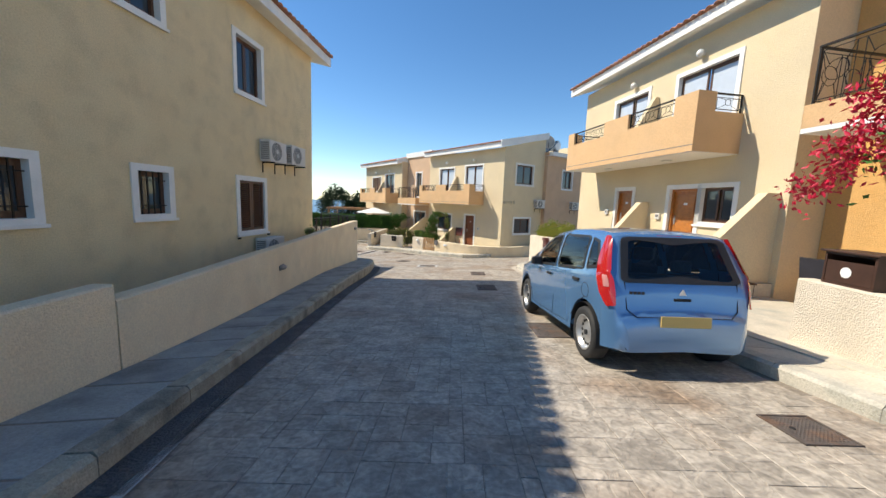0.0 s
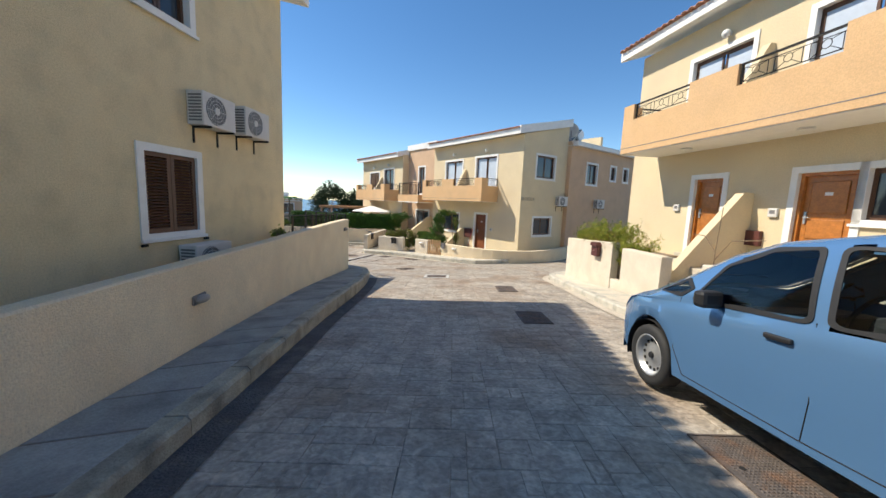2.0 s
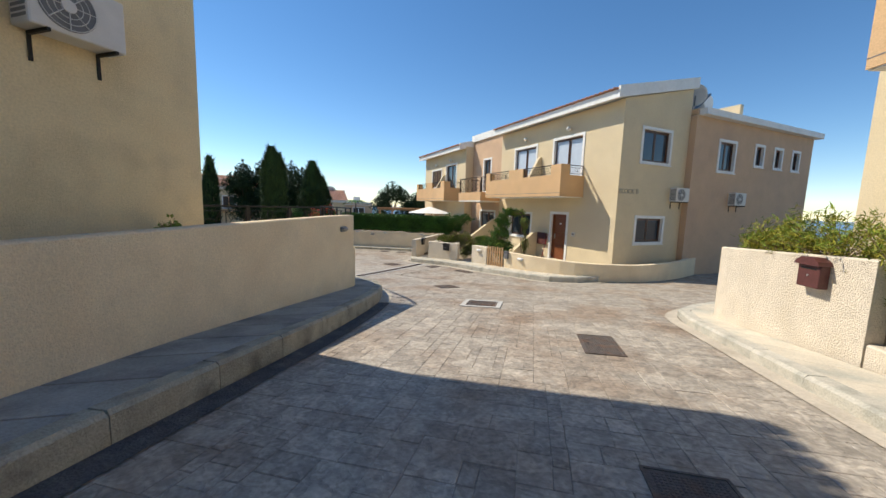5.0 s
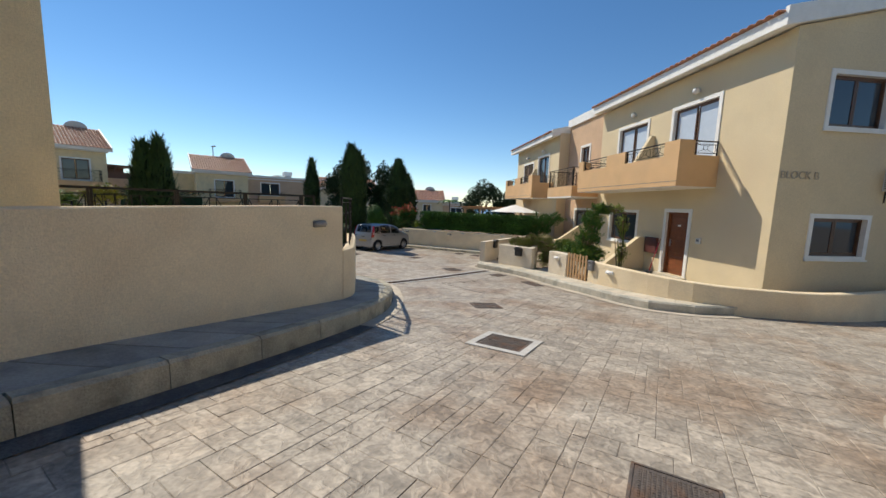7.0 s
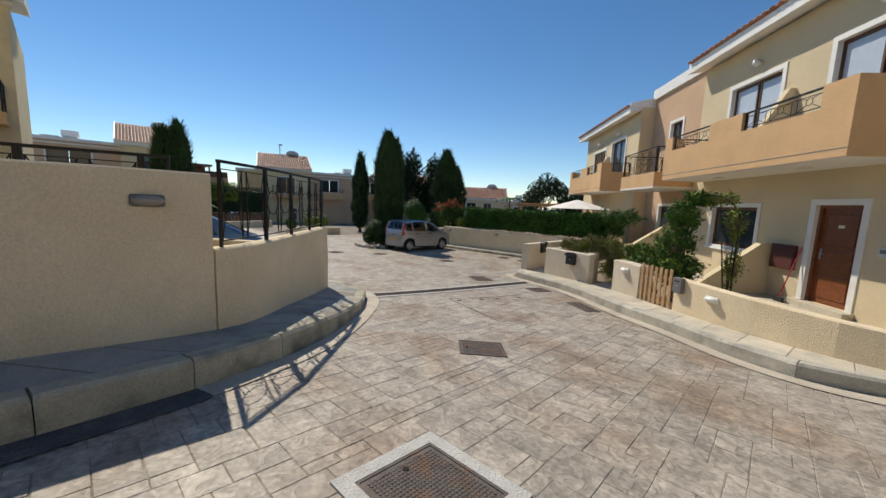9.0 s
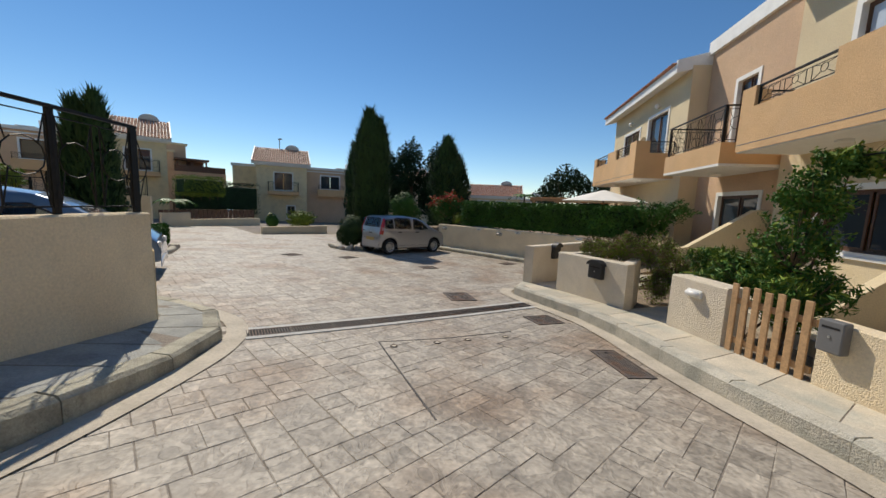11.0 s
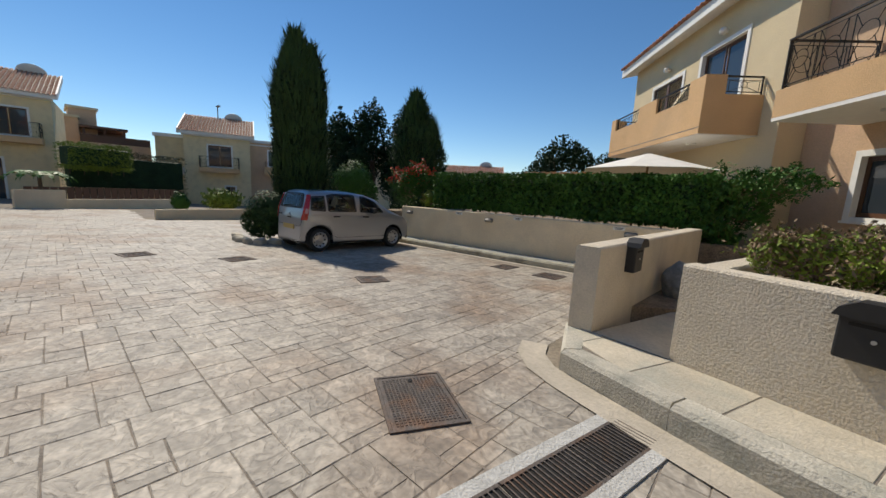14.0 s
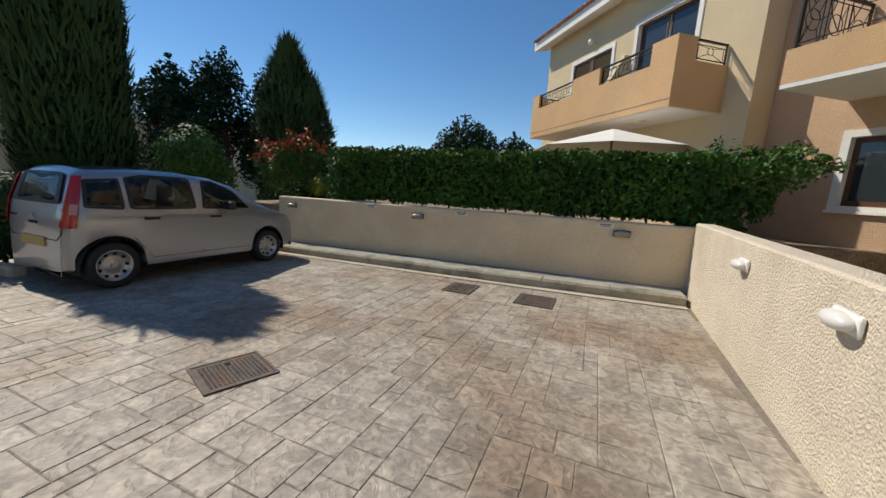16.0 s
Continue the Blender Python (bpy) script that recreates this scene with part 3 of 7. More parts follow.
def wall_lamp(parent_m, x, y, z, label="white opal bulkhead lamp on the wall"):
    t = thing("wall_lamp", label, "lamp", parent_m @ Matrix.Translation((x, y, z)), "wall lamps")
    part("backplate", boxed(-0.05, 0.05, -0.03, 0.0, -0.05, 0.05, None, 0.01), M["white"], t)
    bm = bmesh.new()
    bmesh.ops.create_uvsphere(bm, u_segments=16, v_segments=10, radius=0.095, matrix=Matrix.Translation((0, -0.11, 0)))
    part("globe", bm, M["lamp"], t, smooth=True)
    return t


def ac_unit(m, label="white outdoor air conditioner unit on wall brackets", bracket=True):
    t = thing("air_conditioner", label, "air conditioner", m, "air conditioners")
    part("casing", boxed(-0.40, 0.40, -0.30, 0.0, 0.0, 0.55, None, 0.02), M["ac"], t)
    part("fan_recess", cyl(bmesh.new(), (-0.10, -0.302, 0.275), (-0.10, -0.306, 0.275), 0.235, n=32), M["ac_grey"], t)
    bm = bmesh.new()
    for r in (0.06, 0.115, 0.17, 0.225):
        k = 24
        pts = [Vector((-0.10 + r * math.cos(a), -0.316, 0.275 + r * math.sin(a))) for a in (q * 2 * math.pi / k for q in range(k))]
        for p, q in zip(pts, pts[1:] + pts[:1]):
            cyl(bm, p, q, 0.0045, n=4)
    for a in range(8):
        c, s = math.cos(a * math.pi / 4), math.sin(a * math.pi / 4)
        cyl(bm, (-0.10 + 0.05 * c, -0.318, 0.275 + 0.05 * s), (-0.10 + 0.235 * c, -0.318, 0.275 + 0.235 * s), 0.005, n=4)
    part("fan_guard", bm, M["ac"], t)
    part("fan_hub", cyl(bmesh.new(), (-0.10, -0.306, 0.275), (-0.10, -0.325, 0.275), 0.06, n=20), M["ac"], t)
    bm = bmesh.new()
    for i in range(9):
        z = 0.06 + i * 0.05
        box(bm, -0.4025, -0.400, -0.27, -0.04, z, z + 0.03)
    part("side_louvre", bm, M["ac_grey"], t)
    part("service_cover", boxed(0.402, 0.43, -0.24, -0.06, 0.05, 0.28, None, 0.01), M["ac"], t)
    if bracket:
        for x in (-0.28, 0.28):
            bm = boxed(x - 0.015, x + 0.015, -0.34, 0.0, -0.035, -0.002)
            box(bm, x - 0.015, x + 0.015, -0.02, 0.0, -0.28, -0.035)
            part("bracket", bm, M["iron"], t)
    return t


def balcony(parent, x1, z0, y0, y1, spans, mat_front, slab_t=0.16, low=0.87, high=1.28):
    """A stuccoed balcony: slab, a parapet that steps down for its iron rails. spans: widths from the right end, full and railed by turns."""
    x0 = x1 - sum(spans)
    part("balcony_slab", boxed(x0 + 0.02, x1 - 0.02, y0 + 0.02, y1 - 0.002, z0 - 0.02, z0 + slab_t), M["soffit"], parent)
    bm = bmesh.new()
    x = x1
    rails = []
    outline = [(x1, z0)]
    for i, w in enumerate(spans):
        top = z0 + (high if i % 2 == 0 else low)
        outline += [(x, top), (x - w, top)]
        if i % 2:
            rails.append((x - w, x))
        x -= w
    outline.append((x0, z0))
    prism(bm, outline, "y", y0, y0 + 0.14)
    part("parapet", bm, mat_front, parent)
    part("parapet_groove", boxed(x0 - 0.004, x1 + 0.004, y0 - 0.004, y0 - 0.001, z0 + 0.13, z0 + 0.145), M["ac_grey"], parent)
    for xa, xb in ((x1 - 0.14, x1), (x0, x0 + 0.14)):
        bm = bmesh.new()
        prism(bm, [(y0 + 0.142, z0), (y0 + 0.142, z0 + high), (y0 + 0.46, z0 + high), (y0 + 0.46, z0 + low), (y1, z0 + low), (y1, z0)], "x", xa, xb)
        part("parapet_side", bm, mat_front, parent)
        xm = (xa + xb) / 2
        rail_panel(parent, (xm, y0 + 0.47), (xm, y1 - 0.02), z0 + low, z0 + high)
    for a, b in rails:
        rail_panel(parent, (a + 0.01, y0 + 0.07), (b - 0.01, y0 + 0.07), z0 + low, z0 + high)
    for f in (0.3, 0.75):
        xx = x0 + (x1 - x0) * f
        part("soffit_lamp", cyl(bmesh.new(), (xx, (y0 + y1) / 2, z0 - 0.021), (xx, (y0 + y1) / 2, z0 - 0.06), 0.12, n=20), M["lamp"], parent)


def divider(parent, x, y0, z0, depth, rise, material, thick=0.16):
    """A wall between two units whose top slopes down to the street."""
    bm = bmesh.new()
    prism(bm, [(y0, z0), (y0, z0 + rise), (y0 - depth * 0.12, z0 + rise), (y0 - depth, z0 + 0.12), (y0 - depth, z0)], "x", x - thick / 2, x + thick / 2)
    return part("divider_wall", bm, material, parent, "sloped stucco divider wall")


# ---- the house beside the start of the walk ----
WEST = front_frame((-4.1, 7.0), (0.06, 1.0))
west = thing("house", "two-storey cream stucco house with white window surrounds", "house", WEST)
west_windows = [(-0.46, 0.70, 0.72, 2.10), (-0.42, 0.70, 3.85, 5.22), (-2.90, -2.11, 1.18, 2.10), (-5.0, -4.06, 1.18, 2.10), (-3.2, -2.08, 4.33, 5.22)]
holes = [(a + 0.1, b - 0.1, c + 0.1, d - 0.1) for a, b, c, d in west_windows]
part("wall", holed(bmesh.new(), -9.0, 3.26, -0.8, 6.0, 0.0, 0.25, holes), M["cream"], west)
part("wall", boxed(3.01, 3.258, 0.252, 9.0, -1.2, 6.0), M["cream"], west)
part("wall", boxed(-9.0, -8.75, 0.252, 9.0, -0.8, 6.0), M["cream"], west)
part("wall", boxed(-8.74, 3.0, 8.75, 9.0, -0.8, 6.0), M["cream"], west)
part("floor_slab", boxed(-8.7, 3.0, 0.26, 8.7, 2.6, 2.8), M["soffit"], west)
window(west, *west_windows[0], shutter=True)
window(west, *west_windows[1])
window(west, *west_windows[2], panes=1, grille=True)
window(west, *west_windows[3], panes=1, grille=True)
window(west, *west_windows[4])
tiled_roof(west, -9.4, 3.66, -0.42, 9.3, 6.08, 8.4)
for x, y, z, m in ((0.83, 0.0, 2.5, None), (1.87, 0.0, 2.53, None)):
    ac_unit(WEST @ Matrix.Translation((x, y, z)) @ Matrix.Scale(0.95, 4))
ac_unit(WEST @ Matrix.Translation((0.5, -0.05, 0.08)), "white air conditioner standing on blocks behind the wall", True)

# ---- the terraced house with the balcony on the sunny side ----
EAST = front_frame((6.265, 11.31), (0.19, -0.982))
east = thing("house", "two-storey cream stucco terraced house with apricot balcony", "house", EAST)
ups = [(-0.48, 1.27, 3.3, 5.35), (2.2, 4.1, 3.3, 5.35)]
door_a, door_b, low_w = (0.0, 1.02, 0.39, 2.39), (2.32, 3.46, 0.39, 2.38), (3.34, 4.42, 1.32, 2.38)
holes = [(a + 0.1, b - 0.1, c + 0.1, d - 0.1) for a, b, c, d in ups + [low_w]] + [(a + 0.1, b - 0.1, c, d - 0.1) for a, b, c, d in (door_a, door_b)]
part("wall", holed(bmesh.new(), -2.3, 5.45, -1.4, 6.05, 0.0, 0.25, holes), M["pale"], east)
part("wall", boxed(-2.3, -2.05, 0.252, 8.0, -1.6, 6.05), M["pale"], east)
part("wall", boxed(5.2, 5.45, 0.252, 8.0, -1.0, 6.05), M["pale"], east)
part("wall", boxed(-2.0, 5.19, 7.75, 8.0, -1.0, 6.05), M["pale"], east)
part("floor_slab", boxed(-2.0, 5.19, 0.26, 7.7, 2.75, 2.95), M["soffit"], east)
for w in ups:
    window(east, *w, glass="blind", sill=False)
window(east, *low_w)
entrance(east, *door_a)
entrance(east, *door_b)
balcony(east, 4.27, 3.0, -1.2, 0.0, (0.64, 1.63, 1.12, 1.78, 0.41), M["apricot"])
divider(east, 1.55, 0.0, 3.17, 1.05, 1.75, M["pale"])
divider(east, 1.55, 0.0, -0.3, 2.06, 2.2, M["pale"], 0.2)
divider(east, 5.2, 0.0, -0.2, 2.6, 2.3, M["pale"], 0.2)
tiled_roof(east, -2.72, 5.6, -0.45, 4.5, 6.3, 8.0)
wall_lamp(EAST, 0.55, 0.0, 5.55)
wall_lamp(EAST, 3.0, 0.0, 5.6)
part("terrace_slab", boxed(-1.9, 5.4, -1.35, -0.002, -1.5, 0.27), M["slab"], east)

# the ochre neighbour, set back
near = thing("house", "ochre stucco terraced house with iron balcony railing", "house", EAST)
nw = [(7.6, 9.2, 1.0, 2.5), (6.9, 8.6, 3.3, 5.35)]
part("wall", holed(bmesh.new(), 5.46, 13.0, -0.6, 6.6, 0.9, 0.25, [(a + 0.1, b - 0.1, c + 0.1, d - 0.1) for a, b, c, d in nw]), M["ochre"], near)
part("wall", boxed(5.47, 12.9, 7.75, 8.0, -0.6, 6.6), M["ochre"], near)
part("wall", boxed(12.75, 13.0, 1.16, 7.74, -0.6, 6.6), M["ochre"], near)
part("roof_slab", boxed(5.46, 13.1, 0.6, 8.0, 6.6, 6.8), M["white"], near)
for w in nw:
    window(near, *w, y=0.9)
part("balcony_slab", boxed(6.0, 10.6, -0.72, 0.88, 3.08, 3.16), M["white"], near)
part("balcony_edge", boxed(6.0, 10.6, -0.72, 0.88, 3.165, 3.55), M["apricot"], near)
rail_panel(near, (6.06, -0.66), (10.5, -0.66), 3.55, 4.5)
rail_panel(near, (6.06, 0.86), (6.06, -0.64), 3.55, 4.5)

# ---- block on the far side of the junction ----
BLOCK = front_frame((1.6, 21.3), (0.62, -0.785))
block = thing("house", "two-storey cream end-of-terrace house with apricot balcony", "house", BLOCK)
F = 1.25
ups = [(-2.02, -0.1, 2.0, 4.25), (-5.02, -3.1, 2.0, 4.2)]
door_c = (-1.9, -0.72, -1.22, 0.95)
lows = [(-5.2, -3.25, -0.45, 0.88)]
holes = [(a + 0.1, b - 0.1, c + 0.1, d - 0.1) for a, b, c, d in ups + lows] + [(door_c[0] + 0.1, door_c[1] - 0.1, door_c[2], door_c[3] - 0.1)]
part("wall", holed(bmesh.new(), -6.3, 1.7, -1.9, 5.1, F, 0.25, holes), M["pale"], block)
for w in ups:
    window(block, *w, y=F, glass="blind", sill=False)
for w in lows:
    window(block, *w, y=F)
entrance(block, *door_c, y=F, wood="darkdoor")
# gable wall with two windows, rising to the back
END = Matrix.Translation((1.7, 0, 0)) @ Matrix.Rotation(radians(90), 4, "Z")
ends = [(2.24, 4.0, 2.87, 4.27), (2.26, 4.0, -0.25, 0.91)]
part("wall", holed(bmesh.new(), F + 0.2505, 5.0, -1.9, 5.1, 0.0, 0.25, [(a + 0.1, b - 0.1, c + 0.1, d - 0.1) for a, b, c, d in ends], END), M["pale"], block)
for w in ends:
    window(block, *w, m=END)
bm = bmesh.new()
prism(bm, [(F, 5.102), (5.0, 5.102), (5.0, 6.0), (F, 5.12)], "x", 1.45, 1.7)
part("gable", bm, M["pale"], block)
part("wall", boxed(-6.3, -6.05, F + 0.252, 9.0, -1.9, 5.1), M["pale"], block)
part("wall", boxed(-6.0, 1.44, 8.75, 9.0, -1.9, 6.0), M["pale"], block)
part("floor_slab", boxed(-6.0, 1.44, F + 0.26, 8.7, 1.35, 1.55), M["soffit"], block)
balcony(block, 0.0, 1.58, 0.0, F, (0.6, 1.9, 1.15, 1.75, 0.4), M["apricot"])
divider(block, -2.85, F, 1.75, 1.05, 1.75, M["pale"])
divider(block, -2.85, F, -1.6, 1.95, 1.5, M["pale"], 0.2)
tiled_roof(block, -6.4, 1.78, F - 0.45, 5.1, 5.32, 6.3, 0.26)
wall_lamp(BLOCK, -1.0, F, 4.5)
wall_lamp(BLOCK, -4.0, F, 4.5)
part("terrace_slab", boxed(-6.0, 1.6, -0.9, F - 0.002, -2.2, -1.34), M["slab"], block)
ac_unit(BLOCK @ END @ Matrix.Translation((4.55, 0.0, 1.5)))

# letters on the gable wall
font = bpy.data.curves.new("letters", "FONT")
font.body, font.size, font.extrude = "BLOCK B", 0.36, 0.012
sign = tagged(new("sign_letters", font), "grey serif letters spelling BLOCK B", "sign")
sign.data.materials.append(M["lettering"])
sign.matrix_world = BLOCK @ END @ Matrix.Translation((1.28, -0.014, 1.72)) @ Matrix.Rotation(radians(90), 4, "X") @ Matrix.Scale(0.72, 4)

# pinkish rear part
rear = thing("house", "pinkish stucco house with white flat roof edge", "house", BLOCK)
REAR = Matrix.Translation((1.95, 0, 0)) @ Matrix.Rotation(radians(90), 4, "Z")
rw = [(6.6, 7.9, 2.8, 4.2), (9.3, 10.1, 3.2, 4.25), (10.9, 11.7, 3.2, 4.25), (12.5, 13.3, 3.2, 4.25)]
part("wall", holed(bmesh.new(), 5.002, 14.4, -1.9, 4.95, 0.0, 0.25, [(a + 0.1, b - 0.1, c + 0.1, d - 0.1) for a, b, c, d in rw], REAR), M["pink"], rear)
part("wall", boxed(-6.0, 1.94, 5.003, 5.2, 5.0, 5.001 + 0.2), M["pink"], rear)
part("wall", boxed(-6.0, 1.69, 14.15, 14.4, -1.9, 4.95), M["pink"], rear)
part("roof_slab", boxed(-6.0, 2.25, 5.12, 14.6, 4.952, 5.2), M["white"], rear)
for w in rw:
    window(rear, *w, m=REAR)
ac_unit(BLOCK @ REAR @ Matrix.Translation((8.1, 0.0, 1.45)))

# recessed middle unit with the iron balcony
mid = thing("house", "recessed apricot terraced house with iron balcony", "house", BLOCK)
V = 1.55
mw = [(-9.05, -7.15, -0.40, 0.90), (-8.82, -7.8, 1.95, 4.1)]
part("wall", holed(bmesh.new(), -10.2, -6.31, -1.9, 5.3, V, 0.25, [(a + 0.1, b - 0.1, c + 0.1, d - 0.1) for a, b, c, d in mw]), M["pink"], mid)
part("floor_slab", boxed(-10.2, -6.31, V + 0.26, 8.0, 1.2, 1.4), M["soffit"], mid)
part("roof_slab", boxed(-10.3, -6.42, V - 0.1, 9.0, 5.302, 5.7), M["white"], mid)
for w in mw:
    window(mid, *w, y=V)
part("balcony_slab", boxed(-9.1, -6.35, 0.0, V - 0.002, 1.36, 1.42), M["soffit"], mid)
part("balcony_edge", boxed(-9.1, -6.35, 0.0, V - 0.002, 1.425, 1.9), M["apricot"], mid)
rail_panel(mid, (-9.05, 0.05), (-6.4, 0.05), 1.9, 2.75)
rail_panel(mid, (-9.05, V - 0.02), (-9.05, 0.07), 1.9, 2.75)
rail_panel(mid, (-6.4, 0.07), (-6.4, V - 0.02), 1.9, 2.75)
bm = bmesh.new()
prism(bm, [(V, -1.7), (V, 0.38), (V - 0.3, 0.38), (V - 1.75, -0.62), (V - 2.0, -0.66), (V - 2.0, -1.7)], "x", -7.02, -6.82)
part("divider_wall", bm, M["pale"], mid, "sloped stucco divider wall")
part("soffit_lamp", cyl(bmesh.new(), (-7.9, 0.8, 1.359), (-7.9, 0.8, 1.31), 0.13, n=20), M["lamp"], mid)

# the next unit, with the second stepped balcony
far_unit = thing("house", "cream terraced house with apricot stepped balcony", "house", BLOCK)
W = 1.0
cw = [(-13.4, -11.5, 1.6, 4.1), (-16.1, -14.1, 2.4, 3.9)]
part("wall", holed(bmesh.new(), -17.6, -10.21, -2.2, 5.0, W, 0.25, [(a + 0.1, b - 0.1, c + 0.1, d - 0.1) for a, b, c, d in cw]), M["pale"], far_unit)
part("wall", boxed(-10.46, -10.211, W + 0.252, 8.0, -2.2, 5.0), M["pale"], far_unit)
part("wall", boxed(-17.6, -17.35, W + 0.252, 8.0, -2.2, 5.0), M["pale"], far_unit)
part("floor_slab", boxed(-17.3, -10.5, W + 0.26, 7.9, 1.2, 1.4), M["soffit"], far_unit)
window(far_unit, *cw[0], y=W, sill=False)
window(far_unit, *cw[1], y=W, shutter=True)
balcony(far_unit, -10.75, 1.42, -0.3, W, (0.6, 1.55, 1.1, 1.75, 0.4), M["apricot"])
divider(far_unit, -13.6, W, 1.6, 1.05, 1.75, M["pale"])
tiled_roof(far_unit, -17.9, -10.3, W - 0.45, 6.0, 5.05, 6.4, 0.26)
wall_lamp(BLOCK, -12.4, W, 4.3)
wall_lamp(BLOCK, -15.1, W, 4.2)


# ---- cars ----
def lathe(bm, profile, axis_y=True, n=28):
    """Turns an outline of (radius, y) round the y axis."""
    rows = []
    for i in range(n):
        a = 2 * math.pi * i / n
        rows.append([bm.verts.new((r * math.cos(a), y, r * math.sin(a))) for r, y in profile])
    for a, b in zip(rows, rows[1:] + rows[:1]):
        for k in range(len(profile) - 1):
            if profile[k][0] or profile[k + 1][0]:
                bm.faces.new((a[k], a[k + 1], b[k + 1], b[k]))
    bmesh.ops.remove_doubles(bm, verts=bm.verts, dist=1e-5)
    bmesh.ops.recalc_face_normals(bm, faces=bm.faces)
    return bm


def wheel(parent, x, y, r, side, covers):
    """A wheel whose outer face looks to the given side (+1: the car's left)."""
    m = Matrix.Translation((x, y, r)) @ Matrix.Diagonal((1, side, 1, 1))
    w = part("wheel", lathe(bmesh.new(), [(r * 0.66, -0.10), (r * 0.9, -0.105), (r, -0.08), (r, 0.06), (r * 0.97, 0.085), (r * 0.84, 0.098), (r * 0.67, 0.085)]), M["rubber"], parent, "black tyre", True)
    w.matrix_local = m
    part("rim", lathe(bmesh.new(), [(0, 0.045), (r * 0.22, 0.05), (r * 0.3, 0.035), (r * 0.5, 0.03), (r * 0.58, 0.05), (r * 0.62, 0.082), (r * 0.68, 0.09), (r * 0.68, -0.1), (0, -0.1)]), M["rim"], w, "", True)
    bm = bmesh.new()
    k = 14 if covers == "steel" else 9
    for i in range(k):
        a = 2 * math.pi * i / k
        rr = r * 0.47 if covers == "steel" else r * 0.52
        cyl(bm, (rr * math.cos(a), 0.028, rr * math.sin(a)), (rr * math.cos(a), 0.0385 if covers == "steel" else 0.05, rr * math.sin(a)), 0.017 if covers == "steel" else 0.022, n=8)
    tagged(part("rim_hole_ring", bm, M["dark"], w), kind="stuff")
    part("hub_cap", cyl(bmesh.new(), (0, 0.03, 0), (0, 0.066, 0), 0.035, 0.03, n=16), M["plastic"] if covers == "steel" else M["rim"], w)
    return w


def car(name, label, m, paint, length, width, rear, base, r, top, belt, sill, side_panes, rear_pane, front_pane, lamp_side, covers, seams, handles):
    """A hatchback: x forward from the rear axle, y to its left. top and belt are lines of (x, z)."""
    t = thing(name, label, "car", m)
    x0, x1 = -rear, length - rear
    tx, tz = zip(*top)
    bx, bz = zip(*belt)

    def half(x):
        s = abs((x - (x0 + x1) / 2) / (length / 2))
        e = max(0.0, x0 + 0.20 - x) / 0.20
        return width / 2 * (1 - 0.05 * s ** 3 - 0.12 * s ** 13) * (0.84 + 0.16 * math.sqrt(max(0.0, 1 - e * e)))

    def section(x):
        zt = float(np.interp(x, tx, tz))
        zb = min(float(np.interp(x, bx, bz)), zt - 0.06)
        zu = max(zt - 0.07, zb + 0.015)
        w = half(x)
        low = sill
        for xw in (0, base):
            dx = abs(x - xw)
            if dx < r + 0.06:
                low = max(low, r + math.sqrt(max((r + 0.06) ** 2 - dx ** 2, 0)))
        if x < x0 + 0.25:
            low += (x0 + 0.25 - x) * 0.12
        if x > x1 - 0.3:
            low += (x - x1 + 0.3) * 0.25
        low = min(low, zb - 0.06)
        wt = w * 0.965 - (zt - zb) * 0.30
        mid = low + (zb - low) * 0.5
        up = [(w * 0.965 + (wt + 0.02 - w * 0.965) * q / 9 + 0.012 * math.sin(math.pi * q / 9), zb + (zu - zb) * q / 9) for q in range(1, 10)]
        over = [((wt - 0.03) * (1 - q / 9), zt - 0.02 + 0.04 * (1 - (1 - q / 9) ** 2)) for q in range(0, 10)]
        return [(0, low + 0.02), (w * 0.9, low), (w * 0.985, low + 0.03), (w * 0.998, mid - 0.06), (w, mid + 0.02), (w * 0.993, zb - 0.10), (w * 0.984, zb - 0.04), (w * 0.965, zb)] + up + over

    def within(poly, u, v, grow):
        cu, cv = sum(p[0] for p in poly) / len(poly), sum(p[1] for p in poly) / len(poly)
        size = max(max(abs(p[0] - cu), abs(p[1] - cv)) for p in poly)
        f = 1 - grow / size
        return inside([(cu + (p[0] - cu) * f, cv + (p[1] - cv) * f) for p in poly], u, v)

    def glazed(c):
        """Whether a place on the shell lies behind a pane."""
        zt = float(np.interp(c.x, tx, tz))
        if c.z < zt - 0.065:
            return any(within(p, c.x, c.z, 0.02) for p in side_panes)
        if c.x < 0.0:
            return within(rear_pane, c.y, c.z, 0.05)
        return c.x > 1.3 and within(front_pane, c.y, c.z, 0.03)

    xs = sorted({round(v, 3) for v in [*np.arange(x0, x1, 0.035), x1, x0 + 0.015, x1 - 0.015, *[v for v in tx if x0 <= v <= x1], *np.arange(x0, x0 + 0.36, 0.02), *(xw + d for xw in (0, base) for d in np.arange(-r - 0.06, r + 0.07, 0.03))]})
    bm = bmesh.new()
    rows = []
    for x in xs:
        pts = section(x)
        rows.append([bm.verts.new((x, y, z)) for y, z in pts] + [bm.verts.new((x, -y, z)) for y, z in reversed(pts[1:-1])])
    for a, b in zip(rows, rows[1:]):
        for k in range(len(a)):
            q = (k + 1) % len(a)
            c = (a[k].co + a[q].co + b[q].co + b[k].co) / 4
            if c.z > 0.85 and glazed(c):
                continue
            bm.faces.new((a[k], a[q], b[q], b[k]))
    bm.faces.new(rows[0])
    bm.faces.new(rows[-1])
    bmesh.ops.recalc_face_normals(bm, faces=bm.faces)
    body = part("body", bm, paint, t, "", True)
    es = body.modifiers.new("split", "EDGE_SPLIT")
    es.split_angle = radians(38)

    def side_y(x, z, s, off):
        pts = section(x)
        zs = [p[1] for p in pts[2:18]]
        ys = [p[0] for p in pts[2:18]]
        return s * (float(np.interp(z, zs, ys)) + off)

